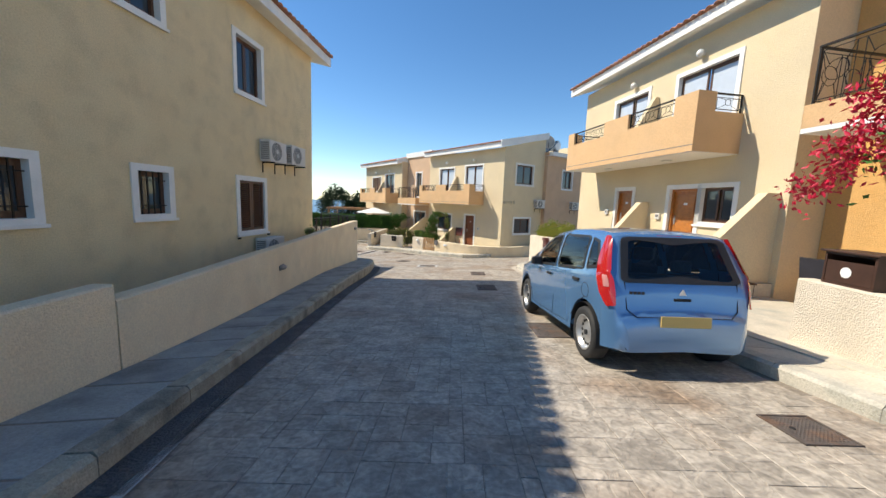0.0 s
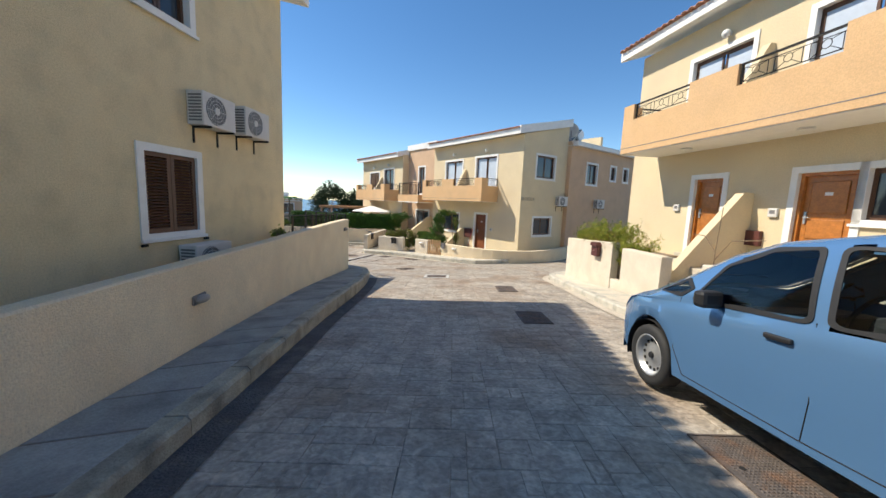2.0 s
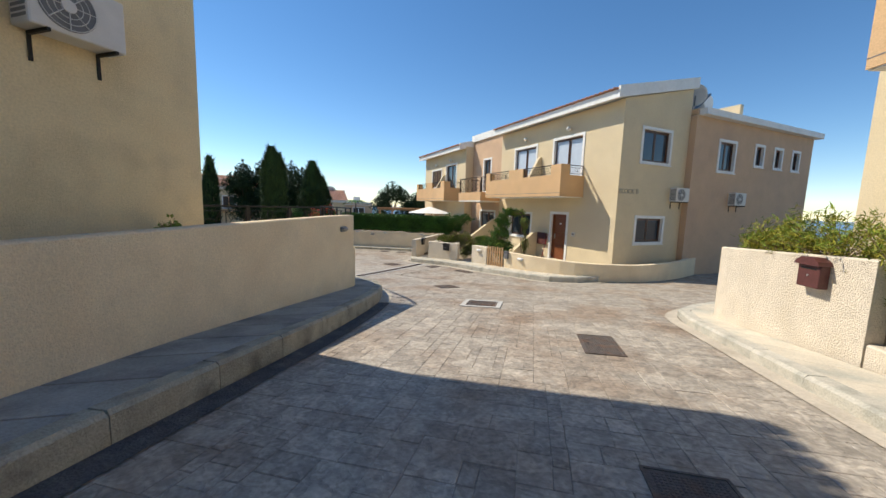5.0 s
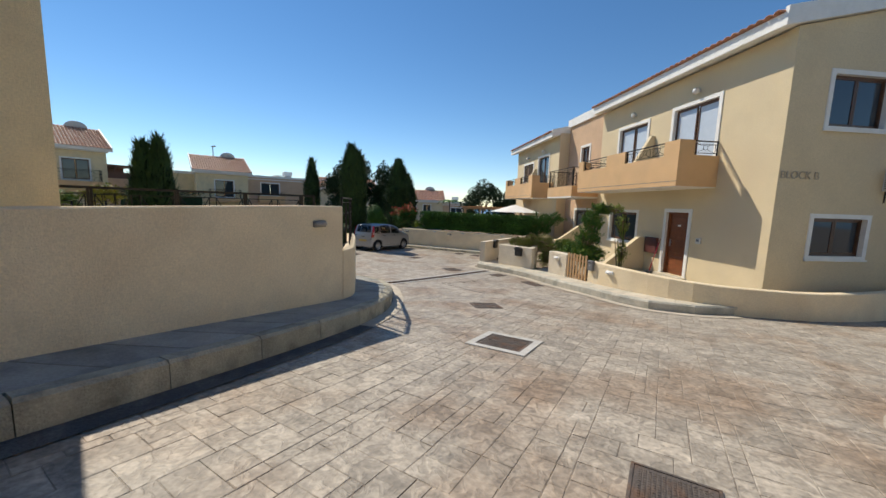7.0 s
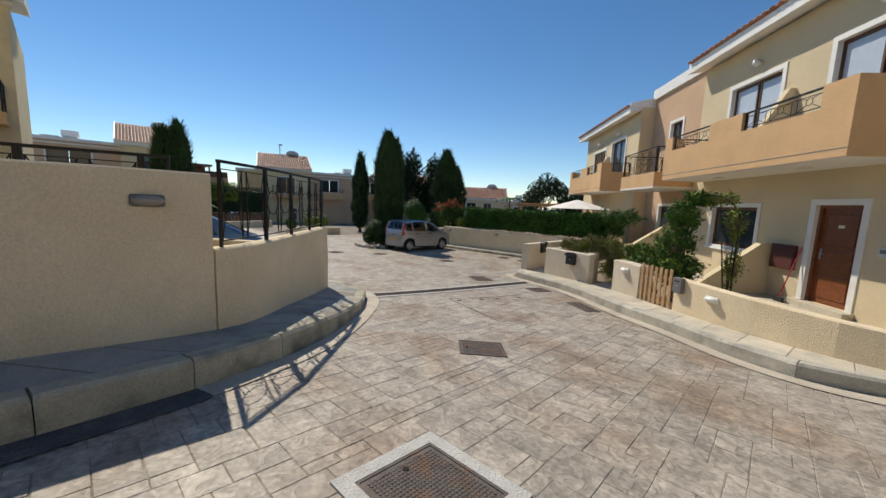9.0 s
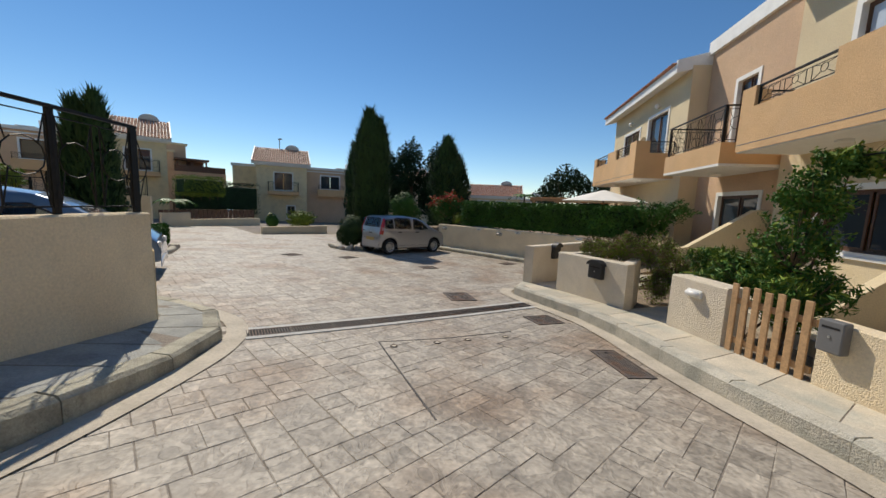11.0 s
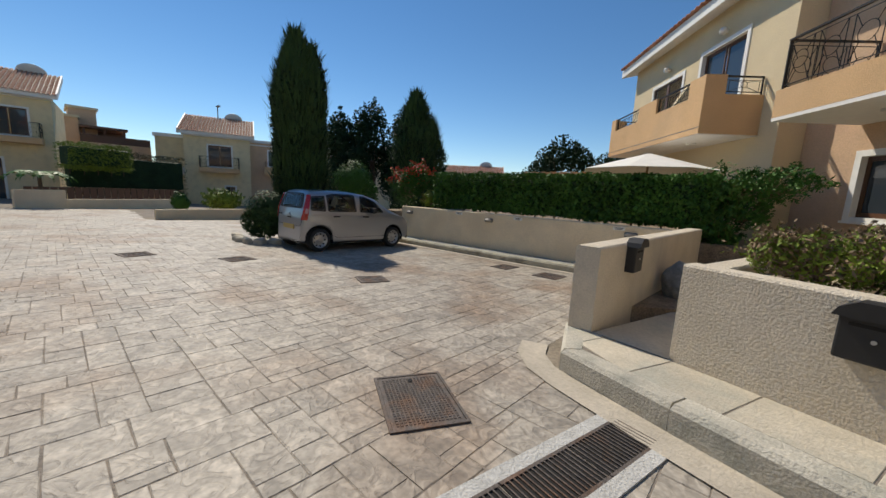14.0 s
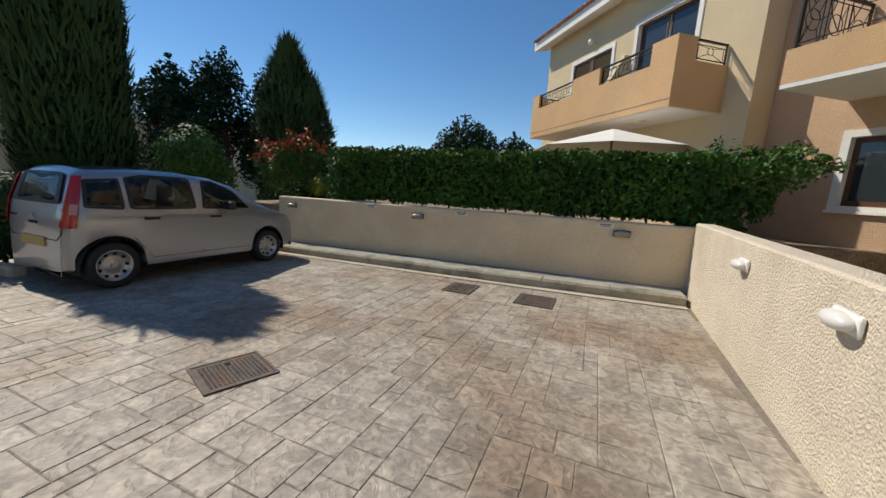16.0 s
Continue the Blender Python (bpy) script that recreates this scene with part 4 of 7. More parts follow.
    def rounded(pts, cells, soft=0.10):
        """An outline with its corners eased."""
        out = []
        k = len(pts)
        for i in range(k):
            a, p, b = pts[i - 1], pts[i], pts[(i + 1) % k]
            e, f = p.lerp(a, soft), p.lerp(b, soft)
            for q in range(5):
                u = q / 4
                out.append((1 - u) ** 2 * e + 2 * u * (1 - u) * p + u * u * f)
            g = b.lerp(p, soft)
            out += [f.lerp(g, q / cells) for q in range(1, cells)]
        return out

    def seal(poly, mapped, width=0.032):
        """A black rubber band round a pane."""
        pts = rounded([Vector(p) for p in poly], 9)
        c = sum(pts, Vector((0, 0))) / len(pts)
        bm = bmesh.new()
        rows = []
        for grow in (0.006, -width):
            rows.append([bm.verts.new(mapped(*(p + (p - c).normalized() * grow))) for p in pts])
        for i in range(len(pts)):
            j = (i + 1) % len(pts)
            bm.faces.new((rows[0][i], rows[0][j], rows[1][j], rows[1][i]))
        bmesh.ops.recalc_face_normals(bm, faces=bm.faces)
        ob = part("window_seal", bm, M["plastic"], t)
        ob.modifiers.new("thickness", "SOLIDIFY").thickness = 0.006
        return ob

    def patch(pname, poly, mapped, material, parent=None, lab="", cells=9):
        """A thin curved piece cut from the body's surface by an outline."""
        pts = [Vector(p) for p in poly]
        fine = rounded(pts, cells)
        c = sum(pts, Vector((0, 0))) / len(pts)
        bm = bmesh.new()
        prev = None
        for f in (1.0, 0.66, 0.33):
            cur = [bm.verts.new(mapped(*(c + (p - c) * f))) for p in fine]
            if prev:
                for i in range(len(cur)):
                    bm.faces.new((prev[i], prev[(i + 1) % len(cur)], cur[(i + 1) % len(cur)], cur[i]))
            prev = cur
        mid = bm.verts.new(mapped(*c))
        for i in range(len(prev)):
            bm.faces.new((prev[i], prev[(i + 1) % len(prev)], mid))
        bmesh.ops.recalc_face_normals(bm, faces=bm.faces)
        return part(pname, bm, material, parent or t, lab, True)

    for s in (1, -1):
        for poly in side_panes:
            patch("side_window", poly, lambda x, z: (x, side_y(x, z, s, 0.004), z), M["carglass"])
            seal(poly, lambda x, z: (x, side_y(x, z, s, 0.007), z))
        for line in seams:
            bm = bmesh.new()
            for (xa, za), (xb, zb) in zip(line, line[1:]):
                cyl(bm, (xa, side_y(xa, za, s, 0.0), za), (xb, side_y(xb, zb, s, 0.0), zb), 0.004, n=5)
            part("door_seam", bm, M["dark"], t)
        for x, z in handles:
            y = side_y(x, z, s, 0.012)
            part("door_handle", boxed(x - 0.09, x + 0.09, y - 0.014, y + 0.014, z - 0.018, z + 0.018, None, 0.01), M["plastic"], t)
        xm, zm = (base - 0.80, float(np.interp(base - 0.80, bx, bz)) + 0.08)
        y = side_y(xm, zm, s, 0.09)
        part("mirror", boxed(xm - 0.06, xm + 0.06, y - 0.085, y + 0.085, zm - 0.06, zm + 0.07, None, 0.03), M["plastic"], t)
        for xw in (0, base):
            wheel(t, xw, s * (half(xw) - 0.105), r, s, covers)
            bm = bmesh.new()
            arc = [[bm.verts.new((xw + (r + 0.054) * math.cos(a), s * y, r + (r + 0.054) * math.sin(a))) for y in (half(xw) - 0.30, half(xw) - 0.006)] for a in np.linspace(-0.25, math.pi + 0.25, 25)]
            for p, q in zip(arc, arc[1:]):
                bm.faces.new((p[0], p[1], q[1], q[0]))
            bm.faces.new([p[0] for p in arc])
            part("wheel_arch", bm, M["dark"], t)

    def back_x(z, off):
        zz, xx = zip(*[(q, p) for p, q in top if p < 0.4])
        return float(np.interp(z, zz, xx)) - off

    def front_x(z, off):
        pts = [(q, p) for p, q in top if p > 0.9][::-1]
        zz, xx = zip(*pts)
        return float(np.interp(z, zz, xx)) + off

    patch("rear_window", rear_pane, lambda y, z: (back_x(z, 0.012), y, z + 0.006), M["carglass"])
    seal(rear_pane, lambda y, z: (back_x(z, 0.015), y, z + 0.009), 0.075)
    patch("windscreen", front_pane, lambda y, z: (front_x(z, 0.012), y, z + 0.012), M["carglass"])
    seal(front_pane, lambda y, z: (front_x(z, 0.015), y, z + 0.015), 0.05)
    for sy in (-0.36, 0.36):
        st = part("front_seat", boxed(1.0, 1.48, sy - 0.23, sy + 0.23, 0.36, 0.56, None, 0.06), M["seatcloth"], t)
        part("seat_back", boxed(-0.07, 0.07, sy - 0.23, sy + 0.23, 0.0, 0.58, Matrix.Translation((1.0, 0, 0.5)) @ Matrix.Rotation(radians(-14), 4, "Y"), 0.05), M["seatcloth"], st)
        part("headrest", boxed(0.78, 0.88, sy - 0.13, sy + 0.13, 1.12, 1.30, None, 0.04), M["seatcloth"], st)
        part("rear_headrest", boxed(0.02, 0.10, sy - 0.12, sy + 0.12, 1.02, 1.17, None, 0.035), M["seatcloth"], t)
    part("rear_bench", boxed(0.02, 0.16, -0.60, 0.60, 0.4, 1.0, None, 0.05), M["seatcloth"], t)
    part("dashboard", boxed(1.72, 2.1, -0.62, 0.62, 0.62, 0.90, None, 0.06), M["plastic"], t)
    part("cabin_floor", boxed(x0 + 0.12, x1 - 0.5, -width * 0.36, width * 0.36, 0.345, 0.36), M["seatcloth"], t)
    ringb = lathe(bmesh.new(), [(0.165, -0.012), (0.19, -0.012), (0.19, 0.012), (0.165, 0.012), (0.165, -0.012)], n=24)
    part("steering_wheel", ringb, M["plastic"], t).matrix_local = Matrix.Translation((1.62, -0.36, 0.92)) @ Matrix.Rotation(radians(90), 4, "Z") @ Matrix.Rotation(radians(-25), 4, "X")
    for s in (1, -1):
        def wrapped(a, z, s=s):
            xb = back_x(z, 0.0)
            edge = abs(side_y(xb + 0.03, min(z, float(np.interp(xb + 0.03, tx, tz)) - 0.06), 1, 0.0))
            if a < 0:
                return (xb - 0.012, s * (edge + a), z)
            return (xb + a, s * (edge + (abs(side_y(xb + 0.03 + a, z, 1, 0.0)) - edge) * min(1, a / 0.05) + 0.012), z)
        lamp = patch("tail_lamp", lamp_side, wrapped, M["tail"])
        zl = [p[1] for p in lamp_side]
        zc = min(zl) + (max(zl) - min(zl)) * 0.34
        patch("reversing_lens", [(0.02, zc - 0.05), (0.075, zc - 0.05), (0.085, zc + 0.07), (0.02, zc + 0.07)], lambda a, z, f=wrapped: tuple(Vector(f(a, z)) + Vector((-0.003, s * 0.003, 0))), M["lens_white"], lamp)
        part("headlamp", boxed(x1 - 0.16, x1 - 0.02, s * (width / 2 - 0.34), s * (width / 2 - 0.14), 0.62, 0.76, None, 0.03) if s > 0 else
             boxed(x1 - 0.16, x1 - 0.02, -(width / 2 - 0.14), -(width / 2 - 0.34), 0.62, 0.76, None, 0.03), M["lamp"], t)
    hatch = bmesh.new()
    for s in (1, -1):
        for (ya, za), (yb, zb) in (((0, 0.612), (0.50, 0.612)), ((0.50, 0.612), (0.585, 0.68)), ((0.585, 0.68), (0.60, 0.96))):
            cyl(hatch, (back_x(za, 0.001), s * ya, za), (back_x(zb, 0.001), s * yb, zb), 0.0045, n=5)
    flap = bmesh.new()
    pts = [(-0.02 + 0.085 * math.cos(a), 0.80 + 0.085 * math.sin(a)) for a in np.linspace(0, 2 * math.pi, 24)]
    for p, q in zip(pts, pts[1:]):
        cyl(flap, (p[0], side_y(p[0], p[1], 1, 0.0), p[1]), (q[0], side_y(q[0], q[1], 1, 0.0), q[1]), 0.0035, n=4)
    part("fuel_flap", flap, M["dark"], t)
    part("hatch_seam", hatch, M["dark"], t)
    part("hatch_handle", boxed(back_x(0.79, 0.016), back_x(0.79, -0.01), -0.09, 0.09, 0.775, 0.805, None, 0.008), M["dark"], t)
    part("brake_lamp", boxed(back_x(1.445, 0.012), back_x(1.445, -0.02), -0.14, 0.14, 1.435, 1.455, None, 0.006), M["tail"], t)
    for i in range(4):
        part("model_badge", boxed(back_x(0.85, 0.008), back_x(0.85, -0.004), 0.40 + i * 0.042, 0.43 + i * 0.042, 0.835, 0.865), M["plastic"], t)
    part("number_plate", boxed(x0 - 0.012, x0 + 0.004, -0.26, 0.26, 0.52, 0.63), M["plate"], t, "blurred yellowish rear number plate")
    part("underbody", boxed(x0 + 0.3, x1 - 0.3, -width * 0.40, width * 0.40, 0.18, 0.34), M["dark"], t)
    part("emblem", cyl(bmesh.new(), (back_x(0.86, 0.004), 0, 0.86), (back_x(0.86, 0.02), 0, 0.86), 0.04, n=3), M["rim"], t)
    return t


def car_pose(x, y, heading):
    """Stands a car on the slope: its rear axle's middle at x, y."""
    dx, dy = math.cos(heading), math.sin(heading)
    z0, z1 = ground_z(x, y), ground_z(x + 2.4 * dx, y + 2.4 * dy)
    f = Vector((2.4 * dx, 2.4 * dy, z1 - z0)).normalized()
    l = Vector((-dy, dx, 0))
    u = f.cross(l)
    return Matrix(((f.x, l.x, u.x, x), (f.y, l.y, u.y, y), (f.z, l.z, u.z, z0 + 0.005), (0, 0, 0, 1)))


COLT_TOP = [(-0.571, 0.30), (-0.57, 0.44), (-0.563, 0.54), (-0.545, 0.61), (-0.515, 0.65), (-0.50, 0.72), (-0.487, 0.86), (-0.455, 0.97), (-0.41, 1.06), (-0.27, 1.38), (-0.215, 1.45), (-0.13, 1.485), (0.1, 1.51), (0.4, 1.53), (0.9, 1.53), (1.4, 1.48), (1.75, 1.365), (2.2, 1.13), (2.55, 0.97), (2.9, 0.87), (3.08, 0.74), (3.15, 0.55), (3.15, 0.35)]
COLT_BELT = [(-0.57, 1.05), (0.0, 1.02), (1.0, 0.97), (2.0, 0.90), (3.15, 0.82)]
heading = math.pi / 2 + 0.062
car("car", "light blue five-door hatchback parked by the kerb", car_pose(3.13, 2.77, heading), M["blue"], 3.72, 1.67, 0.57, 2.50, 0.30, COLT_TOP, COLT_BELT, 0.22,
    [[(1.98, 0.95), (1.02, 0.985), (1.09, 1.435), (1.40, 1.42), (1.74, 1.27)], [(0.94, 0.99), (0.10, 1.03), (0.17, 1.43), (1.0, 1.445)], [(0.03, 1.05), (-0.19, 1.08), (-0.18, 1.22), (-0.06, 1.38), (0.10, 1.415)], [(2.42, 0.97), (2.1, 0.965), (1.98, 1.05), (2.08, 1.13)]],
    [(-0.64, 0.95), (0.64, 0.95), (0.56, 1.42), (-0.56, 1.42)], [(-0.6, 1.0), (0.6, 1.0), (0.5, 1.38), (-0.5, 1.38)],
    [(-0.03, 0.72), (0.05, 0.70), (0.16, 0.84), (0.20, 1.02), (0.15, 1.24), (0.07, 1.44), (-0.01, 1.44), (-0.02, 1.05)], "steel",
    [[(1.0, 1.0), (0.98, 0.55), (1.02, 0.30), (2.0, 0.30), (2.12, 0.5), (2.1, 0.95)], [(0.98, 0.55), (1.02, 0.30), (0.45, 0.32), (0.2, 0.62), (0.0, 0.72), (0.02, 1.04)]], [(1.18, 0.86), (0.22, 0.90)])

PANDA_TOP = [(-0.42, 0.34), (-0.415, 0.60), (-0.40, 0.82), (-0.36, 1.05), (-0.26, 1.38), (-0.16, 1.45), (0.3, 1.485), (0.9, 1.485), (1.35, 1.44), (1.7, 1.34), (2.1, 1.10), (2.4, 0.98), (2.75, 0.88), (2.92, 0.74), (2.96, 0.55), (2.96, 0.38)]
PANDA_BELT = [(-0.42, 0.98), (0.0, 0.97), (1.0, 0.95), (2.0, 0.93), (2.96, 0.84)]
car("car", "silver five-door hatchback parked under the trees", car_pose(-12.45, 23.66, math.pi / 2 + 0.03), M["silver"], 3.38, 1.56, 0.42, 2.30, 0.285, PANDA_TOP, PANDA_BELT, 0.22,
    [[(1.92, 0.98), (1.12, 0.98), (1.18, 1.39), (1.34, 1.39), (1.66, 1.25)], [(1.02, 0.98), (0.20, 0.98), (0.20, 1.37), (0.36, 1.40), (1.0, 1.40)], [(0.14, 0.98), (-0.24, 1.0), (-0.20, 1.32), (0.14, 1.35)]],
    [(-0.52, 1.02), (0.52, 1.02), (0.44, 1.38), (-0.44, 1.38)], [(-0.56, 1.0), (0.56, 1.0), (0.48, 1.42), (-0.48, 1.42)],
    [(-0.06, 0.76), (0.08, 0.76), (0.09, 1.0), (0.07, 1.36), (-0.02, 1.36), (-0.04, 1.05)], "cover",
    [[(1.06, 0.96), (1.08, 0.34), (1.95, 0.34), (2.04, 0.6), (2.02, 0.95)], [(1.08, 0.34), (0.42, 0.34), (0.22, 0.62), (0.16, 0.96)]], [(1.30, 0.86), (0.42, 0.86)])
car("car", "dark blue car parked behind the garden wall", car_pose(-11.37, 13.5, 1.4), M["navy"], 3.92, 1.72, 0.60, 2.55, 0.35, [(x * 1.05, z * 1.08) for x, z in COLT_TOP], [(x * 1.05, z * 1.08) for x, z in COLT_BELT], 0.27,
    [[(1.98, 0.96), (1.02, 1.0), (1.12, 1.40), (1.42, 1.41), (1.72, 1.26)]], [(-0.55, 1.06), (0.55, 1.06), (0.46, 1.40), (-0.46, 1.40)], [(-0.6, 1.0), (0.6, 1.0), (0.5, 1.38), (-0.5, 1.38)],
    [(-0.08, 0.78), (0.1, 0.78), (0.08, 1.3), (-0.03, 1.3)], "steel", [[(1.0, 1.0), (0.98, 0.55), (1.02, 0.30)]], [(1.18, 0.86)])

car("car", "maroon car parked beside the far villa", car_pose(-26.1, 17.0, -math.pi / 2), M["maroon"], 3.72, 1.69, 0.57, 2.50, 0.32, COLT_TOP, COLT_BELT, 0.24,
    [[(1.98, 0.96), (1.02, 1.0), (1.12, 1.40), (1.42, 1.41), (1.72, 1.26)], [(0.90, 1.01), (0.12, 1.05), (0.22, 1.42), (1.0, 1.42)]], [(-0.58, 0.98), (0.58, 0.98), (0.50, 1.40), (-0.50, 1.40)], [(-0.6, 1.0), (0.6, 1.0), (0.5, 1.38), (-0.5, 1.38)],
    [(-0.08, 0.78), (0.1, 0.78), (0.08, 1.1), (-0.03, 1.1)], "cover", [[(1.0, 1.0), (0.98, 0.55), (1.02, 0.30)]], [(1.18, 0.86)])

# ---- plants ----
RNG = np.random.default_rng(7)


def shell(n, inside, seed):
    """Points spread over a lump: n draws of a unit ball, pushed towards its skin."""
    rng = np.random.default_rng(seed)
    p = rng.normal(size=(n, 3))
    p /= np.linalg.norm(p, axis=1)[:, None]
    return p * (inside + (1 - inside) * rng.uniform(0, 1, (n, 1)) ** 0.5)


def twigs(name, a, ends, parent, r=0.012, material="bark"):
    bm = bmesh.new()
    for e in ends:
        mid = Vector(a).lerp(Vector(e), 0.5) + Vector((0, 0, 0.05))
        cyl(bm, a, mid, r, r * 0.7, 6, False)
        cyl(bm, mid, e, r * 0.7, r * 0.3, 6, False)
    return part(name, bm, M[material], parent)


def hedge(label, a, b, z0, z1, thick, n, seed, material="leaf", wobble=0.10):
    """A clipped hedge between two points in plan: dense leaves in a rounded, uneven block, with stems and a dark shade
    core inside.
    """
    t = thing("hedge", label, "hedge")
    a, b = Vector((*a, 0)), Vector((*b, 0))
    d = (b - a)
    s = Vector((-d.y, d.x, 0)).normalized()
    rng = np.random.default_rng(seed)
    u = rng.uniform(0, 1, n)
    q = rng.uniform(-1, 1, (n, 2))
    k = np.maximum(np.abs(q[:, 0]), np.abs(q[:, 1]))
    q = q / k[:, None] * (0.72 + 0.30 * rng.uniform(0, 1, (n, 1)) ** 0.6)
    bulge = 1 + wobble * np.array([noise.noise(Vector((x * d.length * 1.1, y * 2.5, seed))) for x, y in zip(u, q[:, 0])]) * 1.6
    q = np.sign(q) * np.abs(q) ** 1.08
    x = a.x + d.x * u + s.x * q[:, 0] * thick / 2 * bulge
    y = a.y + d.y * u + s.y * q[:, 0] * thick / 2 * bulge
    z = (z0 + z1) / 2 + q[:, 1] * (z1 - z0) / 2 * bulge
    leaves("foliage", np.stack([x, y, z], 1), M[material], t, (0.035, 0.07), seed, 0.4)
    core = Matrix.Translation((a + b) / 2 + Vector((0, 0, (z0 + z1) / 2))) @ Matrix.Rotation(math.atan2(d.y, d.x), 4, "Z")
    # Added solid block, dark so that gaps between leaves read as shade.
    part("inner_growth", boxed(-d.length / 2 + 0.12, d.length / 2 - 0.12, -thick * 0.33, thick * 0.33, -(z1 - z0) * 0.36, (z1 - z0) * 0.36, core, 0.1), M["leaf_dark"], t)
    bm = bmesh.new()
    for i in range(int(d.length / 0.6)):
        p = a + d * ((i + 0.5) / int(d.length / 0.6))
        cyl(bm, (p.x, p.y, z0 - 0.35), (p.x + RNG.uniform(-0.1, 0.1), p.y, (z0 + z1) / 2), 0.025, 0.012, 6)
    tagged(part("stem", bm, M["bark"], t), kind="stuff")
    return t


def bush(label, lumps, n, seed, material="leaf", size=(0.03, 0.06), name="bush", ground=None, category="bush", extra=None, clipped=False, slim=0.45):
    """A shrub of several leafy lumps (x, y, z, rx, ry, rz): clipped ones stay dense, wild ones put out leafy shoots of uneven length."""
    t = thing(name, label, category)
    rng = np.random.default_rng(seed + 50)
    base = Vector(lumps[0][:2]).to_3d()
    base.z = ground if ground is not None else ground_z(base.x, base.y)
    pts, ends, tops = [], [], []
    for i, (x, y, z, rx, ry, rz) in enumerate(lumps):
        k = max(40, n // len(lumps))
        c, r = np.array((x, y, z)), np.array((rx, ry, rz))
        p = shell(k, 0.45, seed + i) * r + c
        if not clipped:
            m = 48
            d = rng.normal(size=(m, 3))
            d[:, 2] = np.abs(d[:, 2]) * 0.8 - 0.15
            d /= np.linalg.norm(d, axis=1)[:, None]
            reach = rng.uniform(0.75, 1.35, (m, 1))
            tip = c + d * r * reach
            foot = c - np.array((0, 0, rz * 0.5)) + d * r * 0.15
            h = k * 2 // 3
            pick = rng.integers(0, m, h)
            u = rng.uniform(0.35, 1.0, (h, 1))
            p[:h] = foot[pick] + (tip - foot)[pick] * u + rng.normal(0, 0.028, (h, 3))
            ends += [(Vector(f), Vector(e)) for f, e in zip(foot, tip)]
        pts.append(p)
        tops.append(p[:, 2] > z + rz * 0.15)
    pts, tops = np.concatenate(pts), np.concatenate(tops)
    pts += np.array([[noise.noise(Vector(p) * 3.1 + Vector((c, 0, 0))) for c in (0, 9, 21)] for p in pts]) * 0.12
    leaves("foliage", pts, M[material], t, size, seed, slim=slim)
    if extra:
        keep = (rng.random(len(pts)) < extra[1]) & (tops if extra[0] == "red_leaf" else True)
        leaves("blossom", pts[keep] + (0, 0, 0.04), M[extra[0]], t, (size[0] * 1.1, size[1] * 1.2), seed + 3, slim=slim)
    twigs("stems", base, [l[:3] for l in lumps], t, 0.02)
    if ends:
        bm = bmesh.new()
        for f, e in ends:
            cyl(bm, f, e, 0.007, 0.002, 4, False)
        part("shoot_growth", bm, M["twig"], t)
    return t


def cypress(x, y, height, r, seed, label="tall dark green cypress tree", n=9000, lean=0.0, fat=0.35, leaf=(0.06, 0.16)):
    t = thing("cypress_tree", label, "tree")
    z0 = ground_z(x, y)
    rng = np.random.default_rng(seed)
    u = rng.uniform(0.02, 1, n) ** 0.85
    prof = r * np.minimum(1, (u / 0.08) ** 0.5) * np.clip((1 - u) / (1 - fat), 0, 1) ** 0.6
    ang = rng.uniform(0, 2 * math.pi, n)
    lump = np.array([noise.noise(Vector((math.cos(a) * 1.6, math.sin(a) * 1.6, h * height * 0.8 + seed))) for a, h in zip(ang, u)])
    rad = prof * (1 + 0.35 * lump) * (0.6 + 0.5 * rng.uniform(0, 1, n) ** 0.5)
    top = 0.25 * lump * (u > 0.6)
    pts = np.stack([x + rad * np.cos(ang) + lean * u, y + rad * np.sin(ang), z0 + 0.25 + u * (height - 0.25) + top], 1)
    up = np.stack([np.cos(ang), np.sin(ang), 0.3 * np.ones(n)], 1)
    leaves("crown", pts, M["leaf_dark"], t, leaf, seed, 0.0, up)
    k = n // 3
    pick = rng.integers(0, n, k)
    tip = pts[pick] + np.stack([np.cos(ang[pick]), np.sin(ang[pick]), np.zeros(k)], 1) * 0.05
    grow = np.stack([0.35 * np.cos(ang[pick]), 0.35 * np.sin(ang[pick]), np.ones(k)], 1) + rng.normal(0, 0.22, (k, 3))
    grow *= (rng.uniform(1.2, 3.0, k) * leaf[1])[:, None]
    side = np.stack([-np.sin(ang[pick]), np.cos(ang[pick]), rng.normal(0, 0.4, k)], 1) * leaf[0] * 0.5
    v = np.stack([tip - side, tip + side, tip + grow * 0.6 + side * 0.7, tip + grow, tip + grow * 0.6 - side * 0.7], 1).reshape(-1, 3)
    pydata("sprays", v.tolist(), np.arange(5 * k).reshape(-1, 5).tolist(), M["leaf_conifer"], t)
    bm = bmesh.new()
    cyl(bm, (x, y, z0 - 0.2), (x + lean * 0.9, y, z0 + height * 0.92), 0.14, 0.02, 10)
    part("trunk", bm, M["bark"], t)
    # Added solid cone: the crown's shaded depth as a plain dark colour.
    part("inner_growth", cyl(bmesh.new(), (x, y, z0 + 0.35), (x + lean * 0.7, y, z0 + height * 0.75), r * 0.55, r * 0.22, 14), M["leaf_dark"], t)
    return t


